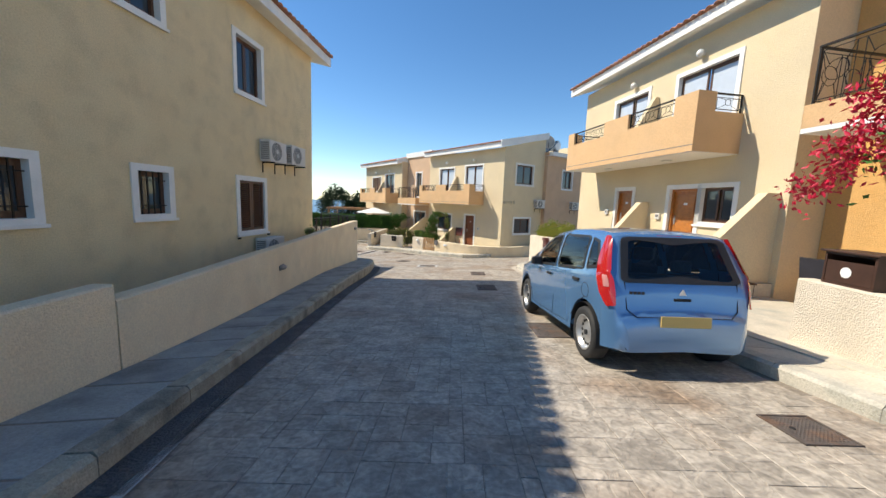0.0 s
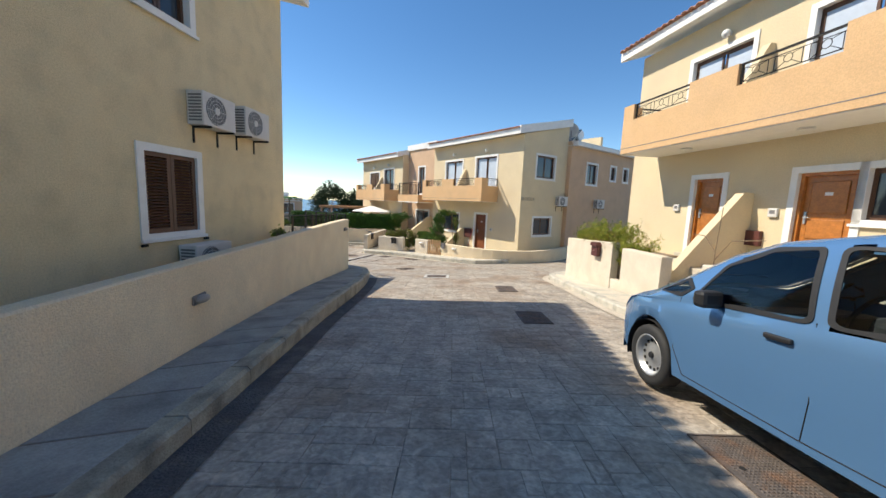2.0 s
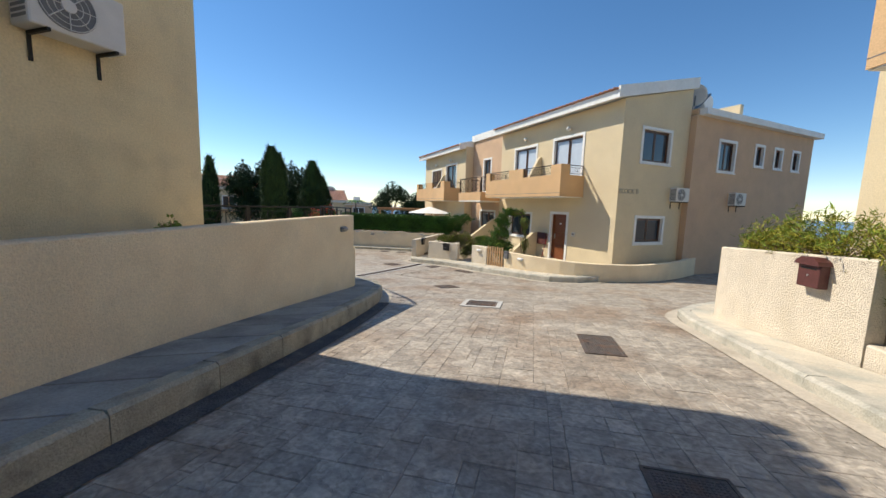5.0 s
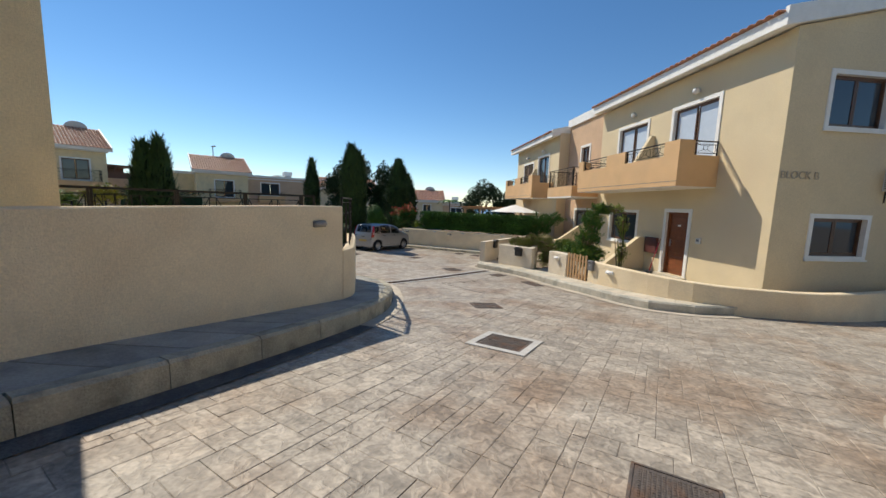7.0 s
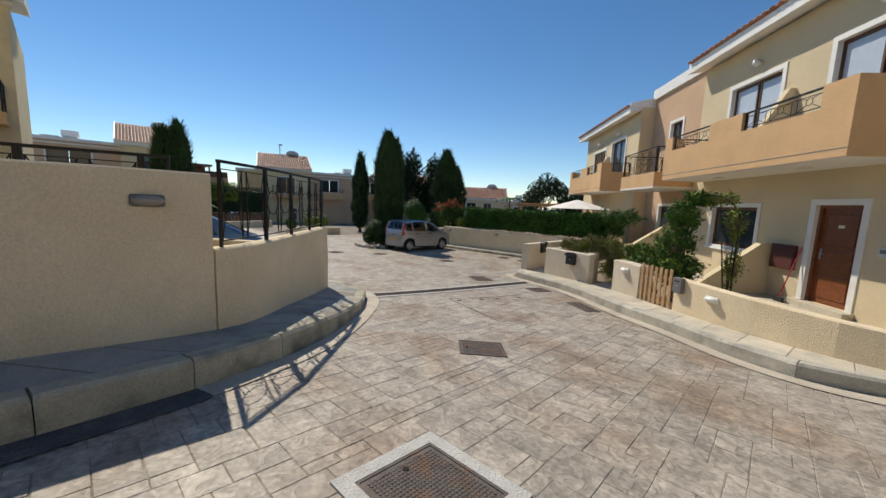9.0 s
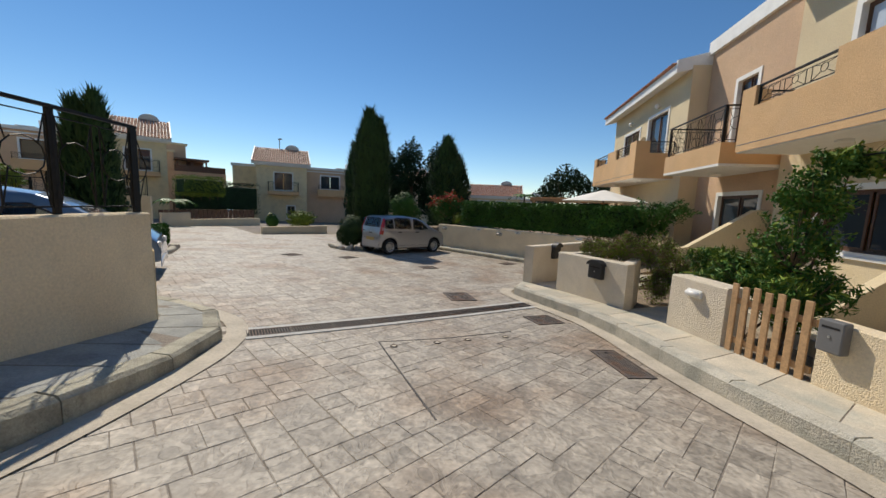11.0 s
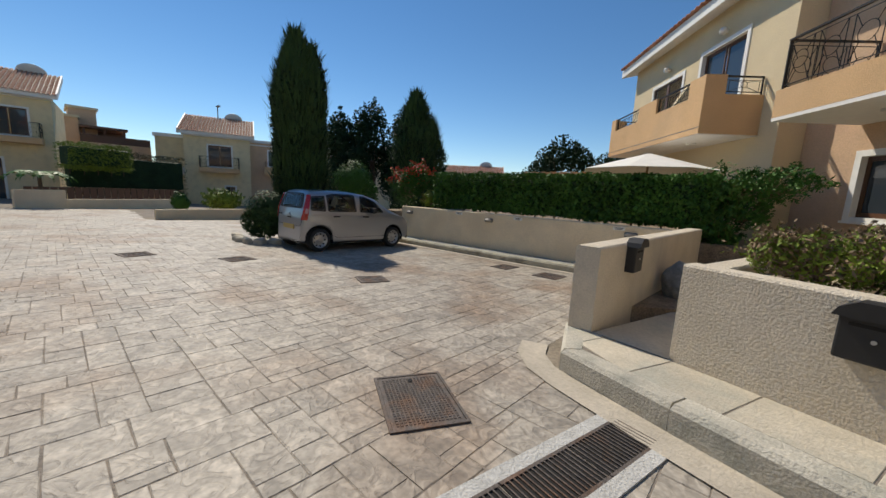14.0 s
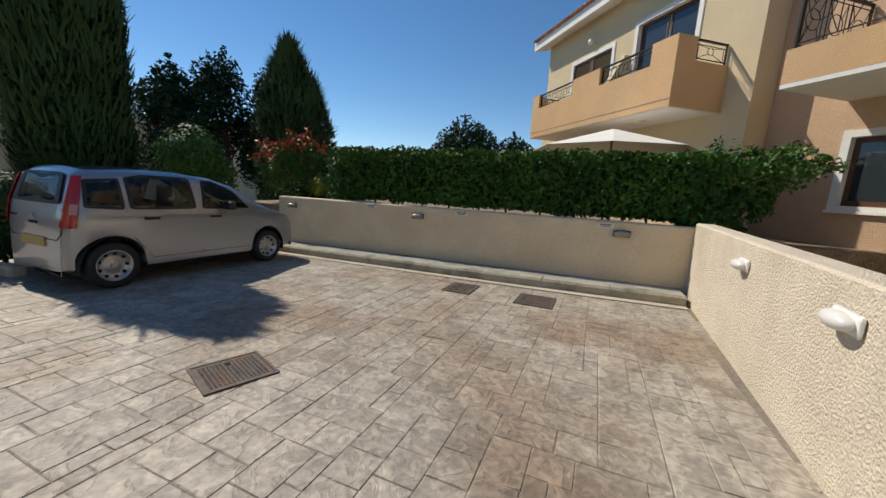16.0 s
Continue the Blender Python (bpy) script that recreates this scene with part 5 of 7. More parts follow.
def broad_tree(x, y, height, r, seed, label, material="leaf_dark", n=7000, spiky=0.5):
    """A tree with a tapered trunk, limbs and an open, uneven crown."""
    t = thing("tree", label, "tree")
    z0 = ground_z(x, y)
    rng = np.random.default_rng(seed)
    bm = bmesh.new()
    cyl(bm, (x, y, z0 - 0.3), (x, y, z0 + height * 0.6), 0.16, 0.08, 9)
    tips = []
    for i in range(14):
        a, h = rng.uniform(0, 2 * math.pi), rng.uniform(0.35, 0.95)
        rr = r * (1 - 0.6 * h) * rng.uniform(0.6, 1.1)
        p = Vector((x + rr * math.cos(a), y + rr * math.sin(a), z0 + height * h))
        cyl(bm, (x, y, z0 + height * h * 0.6), p, 0.05, 0.015, 6)
        tips.append(p)
    tips.append(Vector((x, y, z0 + height)))
    part("trunk", bm, M["bark"], t)
    pts = np.concatenate([shell(n // len(tips), 0.2, seed + i) * (r * 0.42, r * 0.42, height * 0.13 * (1 + spiky * rng.uniform(0, 1))) + np.array(p) for i, p in enumerate(tips)])
    spikes = np.concatenate([np.array(p) + np.stack([rng.normal(0, 0.05, 60), rng.normal(0, 0.05, 60), rng.uniform(0, height * 0.2, 60)], 1) for p in tips])
    leaves("crown", np.concatenate([pts, spikes]), M[material], t, (0.05, 0.13), seed, 0.0)
    return t


def palm(x, y, height, seed, z=None, span=0.9):
    t = thing("palm", "small green palm with arching fronds", "palm")
    z0 = ground_z(x, y) if z is None else z
    part("trunk", cyl(bmesh.new(), (x, y, z0 - 0.2), (x, y, z0 + height), 0.09, 0.07, 9), M["bark"], t)
    rng = np.random.default_rng(seed)
    for i in range(13):
        a = i * 2.4
        verts, faces = [], []
        for k in range(9):
            f = k / 8
            p = Vector((x, y, z0 + height)) + Vector((math.cos(a), math.sin(a), 0)) * span * f + Vector((0, 0, span * (0.75 * f - 1.0 * f * f) + rng.uniform(-0.02, 0.02)))
            side = Vector((-math.sin(a), math.cos(a), -0.4)) * span * 0.22 * math.sin(math.pi * min(1, f + 0.12))
            out = Vector((math.cos(a), math.sin(a), 0)) * 0.1
            verts += [p, p + side + out, p - Vector((side.x, side.y, -side.z)) + out]
            if k:
                b = 3 * (k - 1)
                faces += [(b, b + 1, b + 3), (b, b + 3, b + 2)]
        pydata("frond", [tuple(v) for v in verts], faces, M["leaf"], t)
    return t


# hedge over the retaining wall, and the darker shrub at its end
hedge("long clipped dark green hedge behind the retaining wall", (-11.85, 28.12), (-4.6, 28.35), -0.66, 0.36, 0.95, 30000, 3)
bush("dark green overhanging shrub at the end of the hedge", [(-4.5, 28.5, 0.1, 0.8, 0.6, 0.5), (-3.85, 28.6, 0.22, 0.7, 0.5, 0.36), (-4.3, 28.5, -0.3, 0.5, 0.4, 0.4), (-4.75, 28.2, -0.6, 0.4, 0.35, 0.35), (-4.5, 28.3, -0.85, 0.28, 0.25, 0.3)], 10000, 11, "leaf", ground=-1.4)
bush("clipped evergreen shrub behind the parked silver car", [(-14.75, 26.6, -0.05, 0.72, 0.7, 0.8), (-14.6, 26.8, -0.5, 0.65, 0.6, 0.8)], 7000, 5, clipped=True)
bush("round clipped shrub beside the silver car", [(-14.15, 23.5, -1.0, 0.68, 0.66, 0.6), (-14.05, 23.3, -1.25, 0.6, 0.55, 0.45)], 7000, 17, "leaf_conifer", clipped=True)
bush("shrub with bright red and green leaves", [(-13.75, 28.3, -0.1, 0.8, 0.6, 0.75), (-13.3, 28.4, 0.25, 0.65, 0.55, 0.5)], 7000, 23, "leaf", extra=("red_leaf", 0.4))
bush("light green shrub at the end of the hedge", [(-12.3, 28.0, -0.5, 0.35, 0.3, 0.3)], 1200, 27, "leaf_light")
cypress(-14.62, 24.5, 5.9, 0.50, 31, n=22000, fat=0.70, leaf=(0.04, 0.10))
cypress(-14.42, 24.88, 5.6, 0.40, 32, n=11000, fat=0.72, leaf=(0.04, 0.10))
cypress(-14.62, 24.25, 5.0, 0.34, 33, n=9000, fat=0.8, leaf=(0.04, 0.10))
cypress(-16.1, 30.7, 6.0, 0.92, 37, n=15000, fat=0.55, leaf=(0.05, 0.12))
cypress(-15.6, 31.2, 4.9, 0.6, 38, n=6000, fat=0.6, leaf=(0.05, 0.12))
for i, (x, y, h, r) in enumerate(((-22.8, 31.0, 5.4, 1.7), (-21.5, 32.4, 5.9, 1.8), (-20.0, 33.4, 5.6, 1.6), (-18.4, 32.6, 5.0, 1.4))):
    broad_tree(x, y, h, r, 41 + i, "dark green bushy conifer behind the yard", n=9000)
cypress(-17.05, 15.3, 4.5, 0.62, 53, n=7000, fat=0.25, leaf=(0.05, 0.12))
cypress(-16.75, 15.75, 4.8, 0.66, 54, n=8000, fat=0.25, leaf=(0.05, 0.12))
cypress(-24.4, 29.3, 6.3, 0.55, 55, n=4000, fat=0.6)
broad_tree(-12.9, 39.0, 4.6, 2.2, 61, "green bushy tree beyond the hedge", "leaf_dark")
broad_tree(-10.6, 40.0, 4.0, 2.0, 62, "green bushy tree beyond the hedge", "leaf_dark")
cypress(-30.0, 56.0, 4.2, 0.5, 63, n=2500)
palm(-19.5, 44.0, 3.6, 64, span=1.5)
hedge("low clipped hedge on a stone-edged bed", (-13.5, 16.0), (-15.9, 16.9), -1.5, -0.85, 1.15, 7000, 71)
bush("yellow-green flowering shrub in the far planter", [(-23.5, 25.0, -1.2, 1.0, 0.8, 0.6)], 3000, 73, "leaf_light", (0.05, 0.1))
bush("small conical green shrub in the far planter", [(-24.0, 23.4, -1.3, 0.35, 0.35, 0.5)], 1200, 75, "leaf", (0.05, 0.1), clipped=True)
# garden beds in front of the block
bush("bushy garden shrub with bare brown twigs spilling past the planter", [(-3.5, 23.05, -0.58, 0.42, 0.28, 0.17), (-3.05, 23.2, -0.5, 0.42, 0.34, 0.24), (-2.6, 23.55, -0.6, 0.42, 0.40, 0.36), (-2.32, 23.75, -0.95, 0.36, 0.38, 0.42), (-2.55, 23.6, -1.25, 0.34, 0.32, 0.3)], 15000, 81, "leaf_light", (0.011, 0.026), ground=-1.5, extra=("twig", 0.45))
bush("green oleander with narrow leaves behind the stucco pier", [(-1.1, 22.3, -0.62, 0.55, 0.45, 0.36), (-0.6, 22.0, -0.75, 0.45, 0.4, 0.4), (-1.5, 22.65, -0.62, 0.38, 0.34, 0.3)], 5200, 83, "leaf", (0.035, 0.075), ground=-1.5, extra=("leaf_light", 0.35), slim=0.2)
bush("dense climbing shrub trained up one side of an arch", [(-0.72, 22.1, -0.85, 0.36, 0.32, 0.45), (-0.72, 22.1, -0.15, 0.38, 0.32, 0.48), (-0.62, 22.1, 0.45, 0.32, 0.26, 0.42), (-0.35, 22.08, 0.9, 0.30, 0.16, 0.16)], 10000, 85, "leaf", (0.018, 0.042), ground=-1.5, extra=("leaf_light", 0.2))
bush("thin climbing plant on the arch", [(0.3, 21.85, 0.35, 0.2, 0.18, 0.4), (0.34, 21.8, -0.5, 0.14, 0.14, 0.6), (-0.02, 21.98, 0.85, 0.3, 0.15, 0.12)], 1700, 87, "leaf_light", (0.018, 0.042), ground=-1.5)
bush("yellow-green feathery shrub in the planter", [(4.55, 12.9, 0.66, 0.55, 0.7, 0.40), (4.6, 11.9, 0.70, 0.6, 0.7, 0.42), (4.75, 11.0, 0.45, 0.5, 0.6, 0.6), (4.62, 10.6, 0.2, 0.26, 0.34, 0.45), (4.7, 13.4, 0.5, 0.45, 0.4, 0.34)], 11000, 91, "leaf_yellow", (0.015, 0.06), ground=-0.6, extra=("leaf_light", 0.5), slim=0.16)
bush("sparse yellow-green weeds behind the stucco wall", [(5.05, 7.4, 0.55, 0.25, 0.55, 0.36), (5.2, 6.6, 0.6, 0.3, 0.5, 0.4)], 900, 117, "leaf_yellow", (0.015, 0.05), ground=0.0, slim=0.16)
stalk = thing("dry_stalk", "tall bare dry flower stalk by the entrance", "plant")
bm = bmesh.new()
for pts in (((4.95, 8.35, 0.0), (4.93, 8.32, 0.8), (4.95, 8.3, 1.55)), ((4.93, 8.32, 0.75), (4.9, 8.6, 1.02), (4.9, 8.95, 1.02)), ((4.93, 8.32, 0.6), (4.95, 8.0, 0.98), (5.0, 7.4, 1.05))):
    for p, q in zip(pts, pts[1:]):
        cyl(bm, p, q, 0.010, 0.006, 5, False)
part("stem", bm, M["twig"], stalk)
bush("small weedy shrub behind the garden wall", [(-3.72, 9.6, 0.60, 0.12, 0.16, 0.14)], 220, 93, "leaf_light", (0.02, 0.05), ground=-0.5)


# bougainvillea
def bougainvillea():
    t = thing("bougainvillea", "arching bougainvillea branch with magenta bracts", "climbing plant")
    rng = np.random.default_rng(5)
    bm = bmesh.new()
    fl, lf = [], []
    for (ax, ay, az), (bx, by, bz) in (((6.2, 1.2, 2.6), (5.05, 3.3, 1.95)), ((6.2, 1.2, 2.9), (5.1, 3.05, 2.45)), ((6.3, 1.0, 3.4), (5.2, 2.9, 2.95)), ((6.3, 1.0, 3.4), (5.5, 2.4, 3.2)), ((6.3, 0.9, 3.1), (5.5, 2.4, 2.7))):
        prev = None
        for i in range(15):
            f = i / 14
            p = Vector((ax + (bx - ax) * f, ay + (by - ay) * f, az + (bz - az) * f * f + 0.25 * math.sin(math.pi * f)))
            if prev:
                cyl(bm, prev, p, 0.012 * (1.2 - f), 0.012 * (1.1 - f), 5, False)
            prev = p
            fl.append(np.array(p) + rng.normal(size=(90, 3)) * (0.11, 0.11, 0.10))
            if f < 0.85:
                lf.append(np.array(p) + rng.normal(size=(16, 3)) * (0.10, 0.10, 0.12) - (0, 0, 0.16))
    cyl(bm, (6.3, 0.9, 0.2), (6.25, 1.05, 3.2), 0.035, 0.02, 7)
    part("branches", bm, M["bark"], t)
    leaves("blossom", np.concatenate(fl), M["magenta"], t, (0.028, 0.055), 6)
    leaves("foliage", np.concatenate(lf), M["leaf"], t, (0.03, 0.065), 8)


bougainvillea()


# ---- distant houses ----
def villa(label, m, w, d, z0, eave, ridge, wall, upper, lower, wing=0.0, tank=True, rail=True, back=0.0):
    """A two-storey villa: openings through its front, a tiled roof, a balcony with an iron rail, and a flat-roofed wing."""
    t = thing("house", label, "house", m, "distant houses")
    holes = [(a + 0.08, b - 0.08, c + 0.08, e - 0.08) for a, b, c, e in upper + lower]
    part("wall", holed(bmesh.new(), 0, w, z0, eave, 0.0, 0.25, holes), M[wall], t)
    part("wall", boxed(0, 0.25, 0.252, d, z0, eave), M[wall], t)
    part("wall", boxed(w - 0.25, w, 0.252, d, z0, eave), M[wall], t)
    part("wall", boxed(0.252, w - 0.252, d - 0.25, d, z0, eave), M[wall], t)
    part("floor_slab", boxed(0.26, w - 0.26, 0.26, d - 0.26, z0 + 2.7, z0 + 2.9), M["soffit"], t)
    for a, b, c, e in upper + lower:
        window(t, a, b, c, e, sill=False)
    tiled_roof(t, -0.3, w + 0.3, -0.4, d * 0.6, eave + 0.1, ridge)
    if upper and rail:
        a, b, c, e = upper[0]
        part("balcony_slab", boxed(a - 0.5, b + 0.5, -1.0, -0.002, c - 0.4, c - 0.05), M["apricot"], t)
        rail_panel(t, (a - 0.45, -0.95), (b + 0.45, -0.95), c - 0.05, c + 0.85)
        rail_panel(t, (a - 0.45, -0.02), (a - 0.45, -0.93), c - 0.05, c + 0.85)
        rail_panel(t, (b + 0.45, -0.93), (b + 0.45, -0.02), c - 0.05, c + 0.85)
    part("eave_moulding", boxed(-0.12, w + 0.12, -0.10, -0.004, eave - 0.22, eave - 0.10), M["white"], t)
    if wing:
        x0, x1 = (w + 0.002, w + wing) if wing > 0 else (wing, -0.002)
        top = eave - 0.25
        bays = max(1, round(abs(wing) / 4.6))
        step = abs(wing) / bays
        glazing = [(x0 + step * (q + 0.28), x0 + step * (q + 0.72), eave - 2.3, eave - 0.75) for q in range(bays)]
        part("wing_wall", holed(bmesh.new(), x0, x1, z0, top, 0.8, 0.25, [(g[0] + 0.08, g[1] - 0.08, g[2] + 0.08, g[3] - 0.08) for g in glazing]), M["pink"], t)
        part("wing_side", boxed(x1 - 0.25 if wing > 0 else x0, x1 if wing > 0 else x0 + 0.25, 1.052, d, z0, top), M["pink"], t)
        part("wing_roof", boxed(x0, x1, 0.6, d, top + 0.002, eave - 0.02), M["white"], t)
        part("wing_moulding", boxed(x0, x1, 0.72, 0.798, top - 0.25, top - 0.14), M["white"], t)
        for g in glazing:
            window(t, *g, y=0.8, sill=False)
            if rail:
                part("wing_balcony", boxed(g[0] - 0.25, g[1] + 0.35, 0.1, 0.798, g[2] - 0.75, g[2] + 0.02), M["apricot"], t)
                rail_panel(t, (g[0] - 0.2, 0.15), (g[1] + 0.3, 0.15), g[2] + 0.02, g[2] + 0.45)
        xm = (x0 + x1) / 2
        part("roof_tank", boxed(xm - 0.5, xm + 0.5, 2.4, 3.2, eave + 0.25, eave + 0.75, None, 0.05), M["white"], t)
        part("tank_stand", boxed(xm - 0.4, xm + 0.4, 2.5, 3.1, eave - 0.018, eave + 0.248), M["ac"], t)
        part("solar_panel", boxed(xm - 1.6, xm - 0.6, 2.0, 3.4, 0, 0.06, Matrix.Translation((0, 0, eave + 0.15))), M["ac"], t)
    if back:
        part("rear_block", boxed(-back, -0.002, 2.6, d, z0, eave - 0.25), M["cream"], t)
        part("rear_cornice", boxed(-back - 0.12, -0.002, 2.45, d + 0.1, eave - 0.248, eave + 0.02), M["white"], t)
        ac_like = boxed(-0.5, -0.01, 1.2, 2.0, 0.2, 0.75, None, 0.03)
        part("outdoor_unit", ac_like, M["ac"], t)
    if tank:
        bm = bmesh.new()
        bmesh.ops.create_uvsphere(bm, u_segments=20, v_segments=10, radius=0.75, matrix=Matrix.Translation((w * 0.72, d * 0.62, ridge + 0.02)) @ Matrix.Rotation(0.5, 4, "X") @ Matrix.Diagonal((1, 0.22, 0.8, 1)))
        part("satellite_dish", bm, M["ac"], t, smooth=True)
        part("dish_post", cyl(bmesh.new(), (w * 0.72, d * 0.62, ridge - 1.0), (w * 0.72, d * 0.62, ridge + 0.02), 0.04, n=8), M["ac_grey"], t)
    return t


def facing(x, y, to_x, to_y):
    """A frame whose front looks from x, y towards a point."""
    d = Vector((to_x - x, to_y - y, 0)).normalized()
    return front_frame((x, y), (-d.y, d.x))


villa("cream villa with tiled roof and upper balcony", front_frame((-39.2, 26.86), (0.34, 0.94)), 4.7, 7.0, -2.4, 3.5, 5.45, "cream", [(1.55, 3.4, 0.86, 2.76)], [(2.7, 3.6, -2.0, -0.55)], 9.6, back=2.3)
villa("cream villa with terracotta roof and dark doorway", front_frame((-38.45, 15.89), (0.10, 0.99)), 3.95, 7.0, -2.4, 4.4, 6.45, "cream", [(1.25, 3.0, 1.85, 3.65)], [(0.8, 1.75, -2.3, 0.6)], -6.0)
villa("pale villa with flat white parapet", front_frame((-30.0, 48.0), (0.8, 0.6)), 6.0, 6.0, -3.0, 1.3, 2.9, "pale", [(1.0, 2.4, -0.6, 0.9), (3.2, 4.4, -0.6, 0.9)], [], 4.0, rail=False)
villa("pale villa between the trees", front_frame((-34.0, 38.0), (0.5, 0.86)), 7.0, 6.0, -2.6, 2.4, 3.9, "pale", [(1.2, 2.6, 0.0, 1.5)], [], 3.5)
villa("cream house with an upper iron balcony behind the garden", front_frame((-16.9, 4.4), (0.0, 1.0)), 7.3, 7.0, -1.6, 6.2, 7.3, "cream", [(3.6, 6.6, 2.75, 4.9)], [], 0.0, tank=False)


def terrace_house():
    """A brown stepped house: upper block, stair tower, timber pergola and a tiled lean-to."""
    t = thing("house", "brown stepped house with a dark timber pergola on its terrace", "house", None, "distant houses")
    part("wall", boxed(-54, -47, 19.0, 26.0, -3.0, 2.5), M["pink"], t)
    part("upper_wall", boxed(-53, -47.6, 18.6, 21.4, 2.5, 4.4), M["pink"], t)
    part("parapet", boxed(-53.1, -47.45, 18.5, 21.5, 4.4, 4.62), M["pale"], t)
    part("stair_tower", boxed(-52, -48.6, 20.9, 22.6, 2.5, 5.3), M["pink"], t)
    part("tower_cap", boxed(-52.15, -48.45, 20.75, 22.75, 5.3, 5.5), M["pale"], t)
    part("terrace_rail", boxed(-47.4, -47.2, 21.4, 26.0, 2.5, 3.15), M["shutter"], t)
    for y in (21.6, 22.9, 24.2):
        part("pergola_post", boxed(-47.75, -47.6, y, y + 0.15, 2.5, 3.7), M["shutter"], t)
    part("pergola_roof", boxed(-50.5, -47.3, 21.4, 24.5, 3.7, 3.9), M["shutter"], t)
    part("pergola_back", boxed(-50.6, -50.4, 21.4, 24.5, 2.5, 3.7), M["brown"], t)
    return t


terrace_house()
pole = thing("street_lamp", "thin grey street lamp behind the villas", "street lamp", Matrix.Translation((-43.4, 30.6, -2.6)))
part("post", cyl(bmesh.new(), (0, 0, 0), (0, 0, 9.2), 0.07, 0.045, n=8), M["ac_grey"], pole)
part("lamp_head", boxed(-0.12, 0.5, -0.12, 0.12, 9.2, 9.32, None, 0.03), M["ac_grey"], pole)

# low boundary walls across the yard
line_wall("wall_far", [(-28.5, 19.2), (-30.5, 24.6)], -1.45, 0.2, M["garden"], "low cream stucco wall at the back of the yard", smooth_line=False)
line_wall("wall_far_planter", [(-21.6, 22.1), (-21.9, 26.0)], -1.45, 0.2, M["garden"], "low planter wall in the yard", smooth_line=False)
line_wall("wall_far_pier", [(-27.58, 18.30), (-28.32, 19.84)], -1.0, 0.2, M["garden"], "stucco garden wall beside the villa", smooth_line=False)
line_wall("wall_far_near", [(-23.6, 11.8), (-21.37, 17.36)], 0.02, 0.2, M["garden"], "stucco garden wall before the parked maroon car", smooth_line=False)
line_wall("wall_far_left", [(-17.5, 12.2), (-19.5, 14.6)], -0.35, 0.2, M["garden"], "stucco terrace wall with iron railing", smooth_line=False)
hedge("green climbers over a pergola", (-33.5, 19.9), (-34.5, 22.9), 0.1, 1.5, 1.6, 6000, 101, "leaf_light", 0.3)
hedge("row of green shrubs behind the far wall", (-36.0, 20.0), (-37.0, 26.2), -1.4, 1.3, 1.6, 9000, 103, "leaf_dark")
palm(-28.75, 19.07, 1.5, 105, span=1.3)
wall_railing([(-23.7, 11.8), (-21.5, 17.3)], 0.02, 0.9, "black iron railing on the terrace wall by the parked car")
bush("yellow-green shrub over the terrace railing", [(-23.4, 15.6, 0.75, 0.75, 0.8, 0.6)], 1500, 109, "leaf_yellow", (0.05, 0.1))
bush("yellow-green shrub above the terrace wall", [(-19.6, 13.2, 0.4, 0.9, 0.7, 0.6)], 2500, 107, "leaf_light", (0.05, 0.1))
wall_railing([(-17.4, 12.1), (-19.6, 14.75)], -0.35, 0.55, "black iron railing on the terrace wall")

# railing of the curved garden wall and the long rail behind the wall
wall_railing([(-3.45, 13.66), (-3.62, 13.96), (-3.98, 14.35), (-4.53, 14.89), (-5.16, 15.51), (-5.86, 16.12)], -0.02, 0.92, "black iron railing with ring motifs on the curved wall")
wall_railing([(-4.7, 9.8), (-3.72, 13.3)], 0.2, 0.93, "black iron railing behind the garden wall")

# parasol and pergola behind the hedge
par = thing("parasol", "open white canvas parasol behind the hedge", "parasol", Matrix.Translation((-6.2, 29.4, -1.6)))
part("pole", cyl(bmesh.new(), (0, 0, 0), (0, 0, 2.5), 0.025, n=10), M["timber"], par)
bm = bmesh.new()
bmesh.ops.create_cone(bm, cap_ends=False, segments=8, radius1=1.55, radius2=0.05, depth=0.42, matrix=Matrix.Translation((0, 0, 2.36)))
canopy = part("canopy", bm, M["canvas"], par)
canopy.modifiers.new("thickness", "SOLIDIFY").thickness = 0.01
perg = thing("pergola", "low timber pergola with reed roof beyond the hedge", "pergola", Matrix.Translation((-11.5, 33.0, -1.7)))
for x in (0, 4.4):
    for y in (0, 2.6):
        part("post", boxed(x - 0.06, x + 0.06, y - 0.06, y + 0.06, 0, 2.3), M["timber"], perg)
part("beam", boxed(-0.2, 4.6, -0.05, 0.05, 2.302, 2.42), M["timber"], perg)
part("beam", boxed(-0.2, 4.6, 2.55, 2.65, 2.302, 2.42), M["timber"], perg)
for i in range(12):
    part("rafter", boxed(-0.1 + i * 0.4, -0.02 + i * 0.4, -0.3, 2.9, 2.424, 2.50), M["timber"], perg)


# ---- kerbs, pavements ----
def even(points, n):
    """n + 1 points at even fractions along a smooth line."""
    fine = resample(points, 0.05)
    run = [0.0]
    for a, b in zip(fine, fine[1:]):
        run.append(run[-1] + math.dist(a, b))
    want = np.linspace(0, run[-1], n + 1)
    return list(zip(np.interp(want, run, [p[0] for p in fine]), np.interp(want, run, [p[1] for p in fine]))), run[-1]


